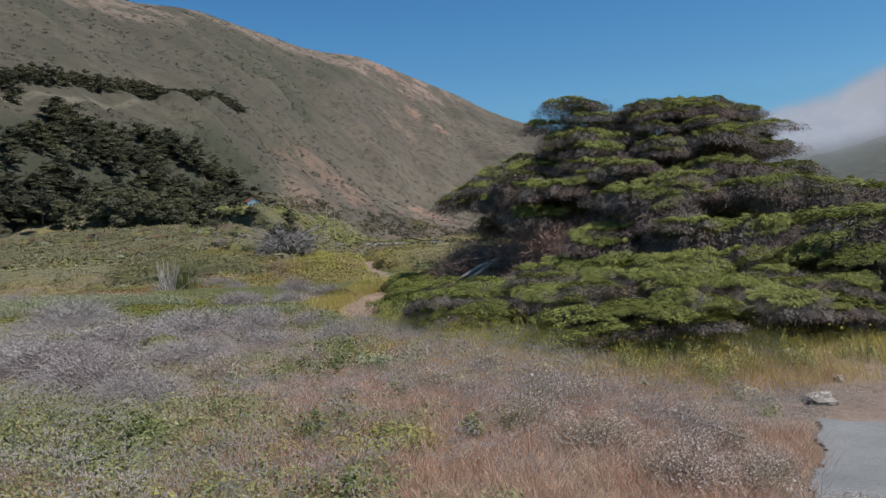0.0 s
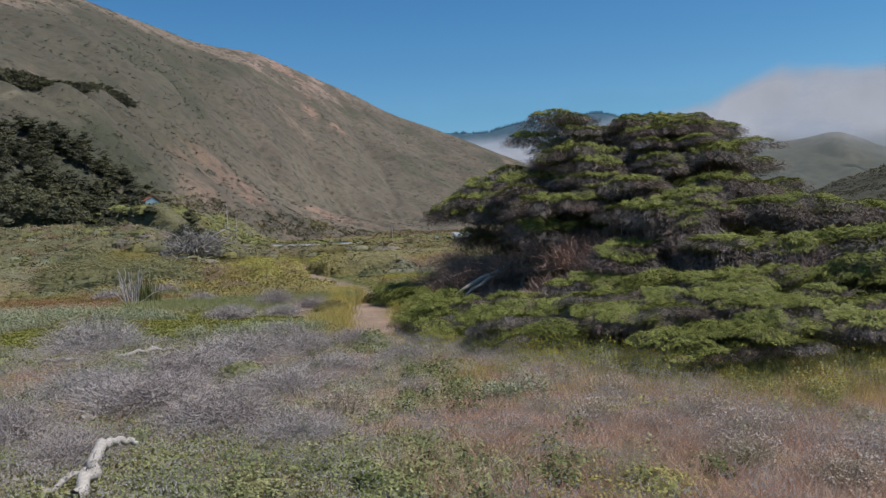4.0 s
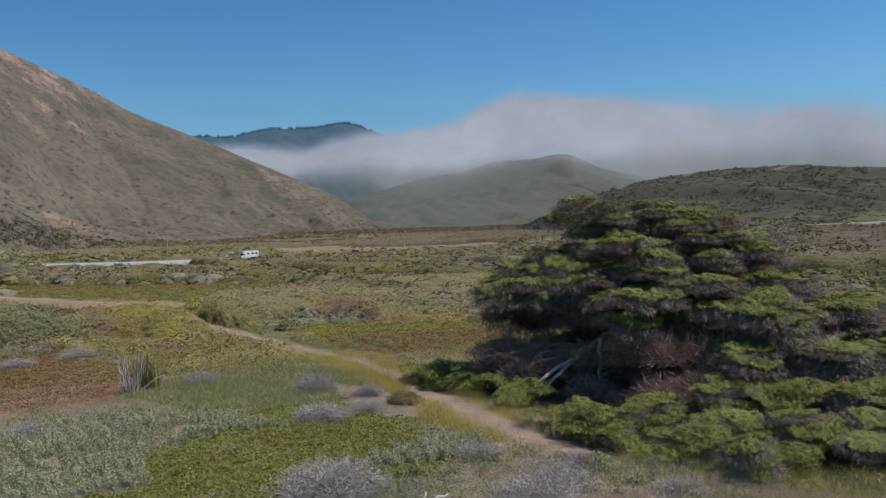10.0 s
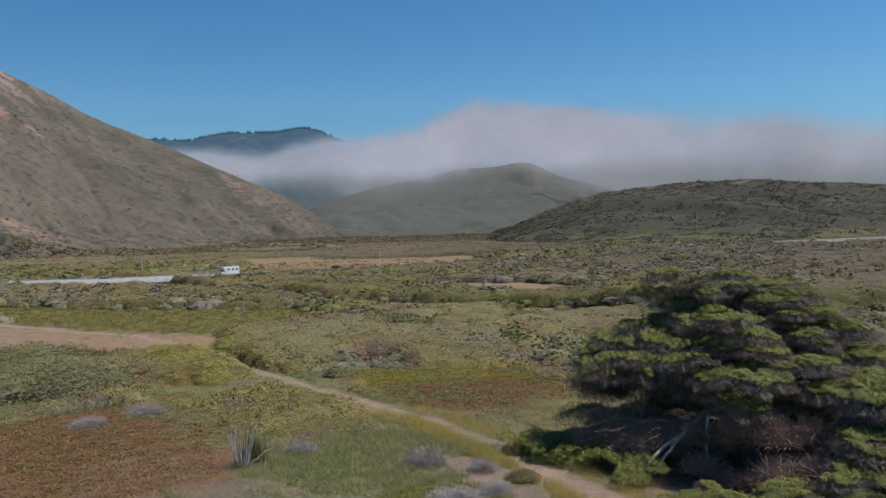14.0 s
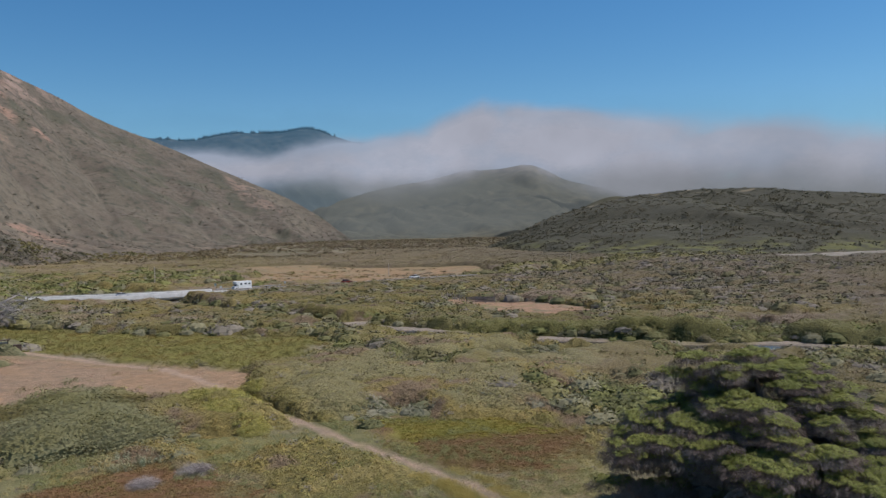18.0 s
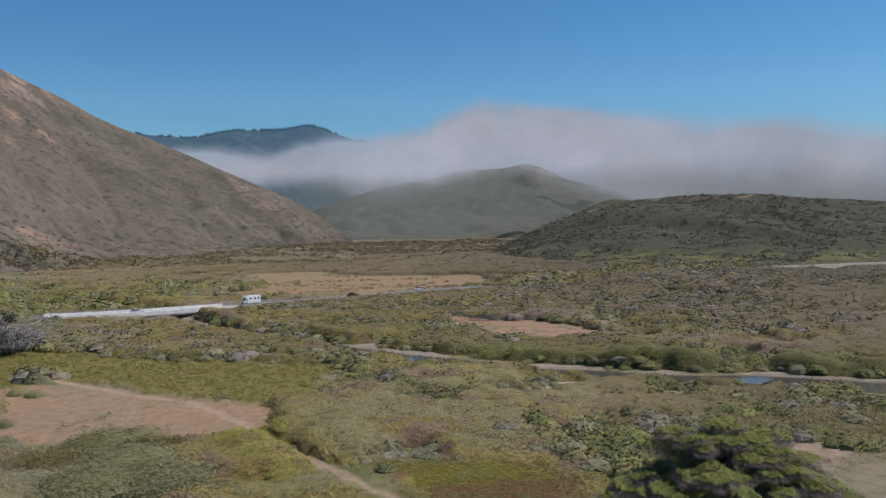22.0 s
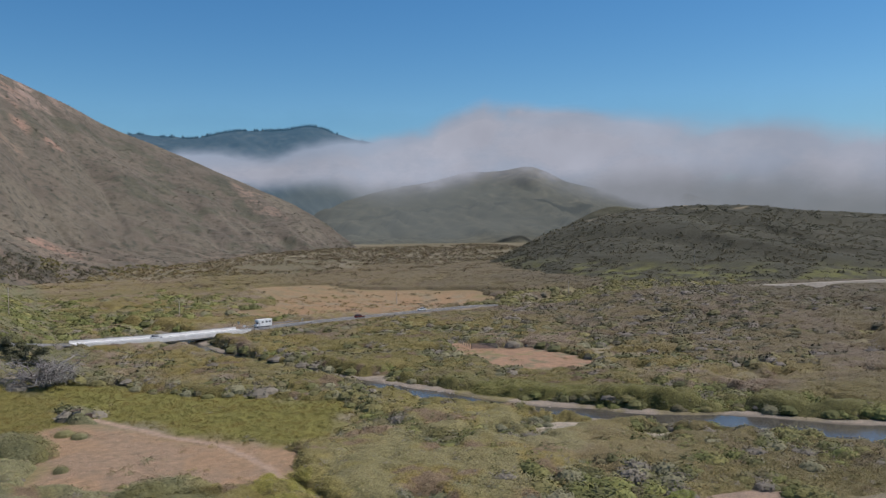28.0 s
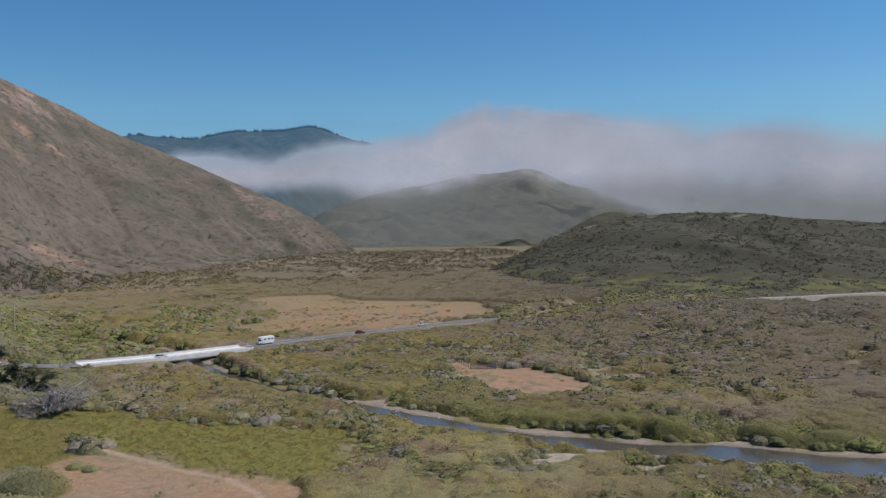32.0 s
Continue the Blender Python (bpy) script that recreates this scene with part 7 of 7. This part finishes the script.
# ---- other trees ----
def plain_tree(x, y, z, h, r, seed, pads, mat_label, group, squash=0.75, bare=0.0):
    t = empty("cypress_tree", pose(x, y, z), mat_label, "tree", group)
    q = random.Random(seed)
    V, F = tube(bent((0, 0, -1.5), (q.uniform(-0.5, 0.5), q.uniform(-0.5, 0.5), h * 0.85), 0, 0.2, seed, 6), np.linspace(0.035 * h, 0.008 * h, 6), 7)
    put("trunk", mesh("trunk", V, F, [BARK], shade=True), t)
    for i in range(pads):
        k = (i + 0.5) / pads
        a = i * 2.4 + q.random()
        rad = r * (1 - 0.75 * k ** 2.2) * q.uniform(0.2, 0.95)
        s = r * (0.80 - 0.26 * k) * q.uniform(0.7, 1.25)
        ob = new("crown_layer", LOWPADS[(seed + i) % 6])
        ob.parent = t
        ob.matrix_basis = Matrix.LocRotScale((math.cos(a) * rad, math.sin(a) * rad, h * (0.12 + 0.82 * k)), Euler((q.uniform(-.2, .2), q.uniform(-.2, .2), a)), (s, s * 0.9, s * squash))
    return t


def low_pad(seed):
    g = np.random.default_rng(seed)
    lumps = [core(0.55, 0.35, seed, 7, 3)]
    for i in range(5):
        a, r = i * 1.3 + g.uniform(0, 1), g.uniform(0.1, 0.62)
        V, F = cards(80, g.uniform(0.34, 0.56), g.uniform(0.26, 0.5), 0.115, seed * 7 + i, hollow=0.35)
        lumps.append((V + (math.cos(a) * r, math.sin(a) * r, g.uniform(-0.2, 0.3)), F))
    V, F = merge(lumps)
    return mesh("crown_layer", V, F, [GROVE])


GROVE = leafy("grove_foliage", [(0.058, 0.060, 0.038), (0.080, 0.080, 0.048), (0.108, 0.105, 0.062)], 0.03, (1.4, 1.35, 1.15), 0.8, 0.2)
LOWPADS = [low_pad(750 + s) for s in range(6)]
q = random.Random(77)
placed = 0
for i in range(1500):
    u, v = q.randrange(10, 175), q.randrange(2, 84)
    p = north[u, v]
    az = math.degrees(math.atan2(p[0] + 1, p[1] - 1.6))
    if not -29 < az < -8:
        continue
    lim = np.interp(az, [-29, -23, -19, -15, -12, -9], [24, 74, 76, 50, 24, 8])
    if v > lim:
        continue
    plain_tree(p[0], p[1], p[2] - 0.5, q.uniform(9, 15), q.uniform(5.0, 8.5), 800 + i, 11, "dark green cypress in a hillside grove", "hillside grove", 0.6)
    placed += 1
    if placed >= 140:
        break
for u in range(12, 200):
    p = north[u - 10:u + 11, 96 + u % 4].mean(0)
    if 425 < p[1] < 680:
        plain_tree(p[0], p[1], p[2] - 2.5, q.uniform(9, 12.5) * (1 if p[1] < 580 else 0.72), q.uniform(4.6, 5.8) * (1 if p[1] < 580 else 0.8), 900 + u, 7, "dark tree in a row along the hillside terrace", "terrace trees")
for px, py, h in ((-226, 462, 17), (-218, 455, 15), (-232, 478, 14), (-196, 640, 10), (-212, 440, 12)):
    i = int(np.argmin(np.hypot(north[:, 84, 0] - px, north[:, 84, 1] - py)))
    plain_tree(px, py, float(north[i, 84, 2]) - 2, h, h * 0.5, int(-px), 12, "tall dark pine on the hillside terrace", "terrace trees", 0.7)
for x, y, h, r in ((-92, 296, 10, 8), (-100, 300, 12, 8), (-112, 298, 12, 8), (-120, 312, 13, 8), (-132, 305, 13, 8), (-84, 318, 11, 6), (-54, 322, 6, 4), (-104, 326, 14, 8), (-145, 318, 14, 9), (-78, 338, 11, 6), (-94, 318, 12, 8), (-114, 316, 13, 9), (-128, 330, 14, 9), (-104, 312, 11, 8)):
    plain_tree(x, y, max(float(height(x, y)), 8.0), h, r, int(x * -7), 9, "dark cypress at the foot of the grove", "hillside grove")
for x, y, h, r in ((-72, 312, 3.6, 4.5), (-62, 305, 3.2, 4), (-56, 303, 2.6, 3.5), (-80, 304, 4, 5), (-67, 318, 3, 4), (-50, 306, 2.6, 3.5), (-58, 284, 2.2, 3)):
    plain_tree(x, y, float(height(x, y)), h, r, int(x * -5), 7, "low dark green bush below the house", "bushes below the house")
plain_tree(-41, 247, float(height(-41, 247)), 7.5, 5.5, 31, 10, "rounded dark green cypress beside the road", "roadside trees")
plain_tree(-46, 256, float(height(-46, 256)), 7, 5, 32, 9, "rounded dark green cypress beside the road", "roadside trees")

BLEACHED = surface("bleached_dead_wood", (0.17, 0.15, 0.14), (0.34, 0.31, 0.29), 1.2, 0.9, 0.4, 0.02)
snag = empty("dead_tree", pose(-38, 222, float(height(-38, 222))), "low spreading dead tree with bleached grey branches", "tree")
for i in range(34):
    a = i * 2.4 + q.uniform(-0.5, 0.5)
    R = q.uniform(5.5, 10.5)
    tip = (math.cos(a) * R, math.sin(a) * R, q.uniform(1.2, 8.0))
    pts = limb(snag, (0, 0, 0.3), tip, 0.32, 0.09, q.uniform(0.6, 2.4), 950 + i, BLEACHED, "branch", "", 0.9)
    twigs = []
    for j in range(34):
        at = pts[q.randrange(3, 9)]
        to = at + Vector((q.uniform(-2.4, 2.4), q.uniform(-2.4, 2.4), q.uniform(-0.8, 2.0)))
        twigs.append(tube(bent(at, to, 0.2, 0.2, i * 40 + j, 5), np.linspace(0.055, 0.018, 5), 3))
    V, F = merge(twigs)
    put("twig_spray", mesh("twig_spray", V, F, [BLEACHED]), snag)
V, F = tube([(0, 0, -0.6), (0, 0, 0.5), (0.1, 0, 1.2)], [0.7, 0.55, 0.35], 10)
put("trunk", mesh("trunk", V, F, [BARK], shade=True), snag)
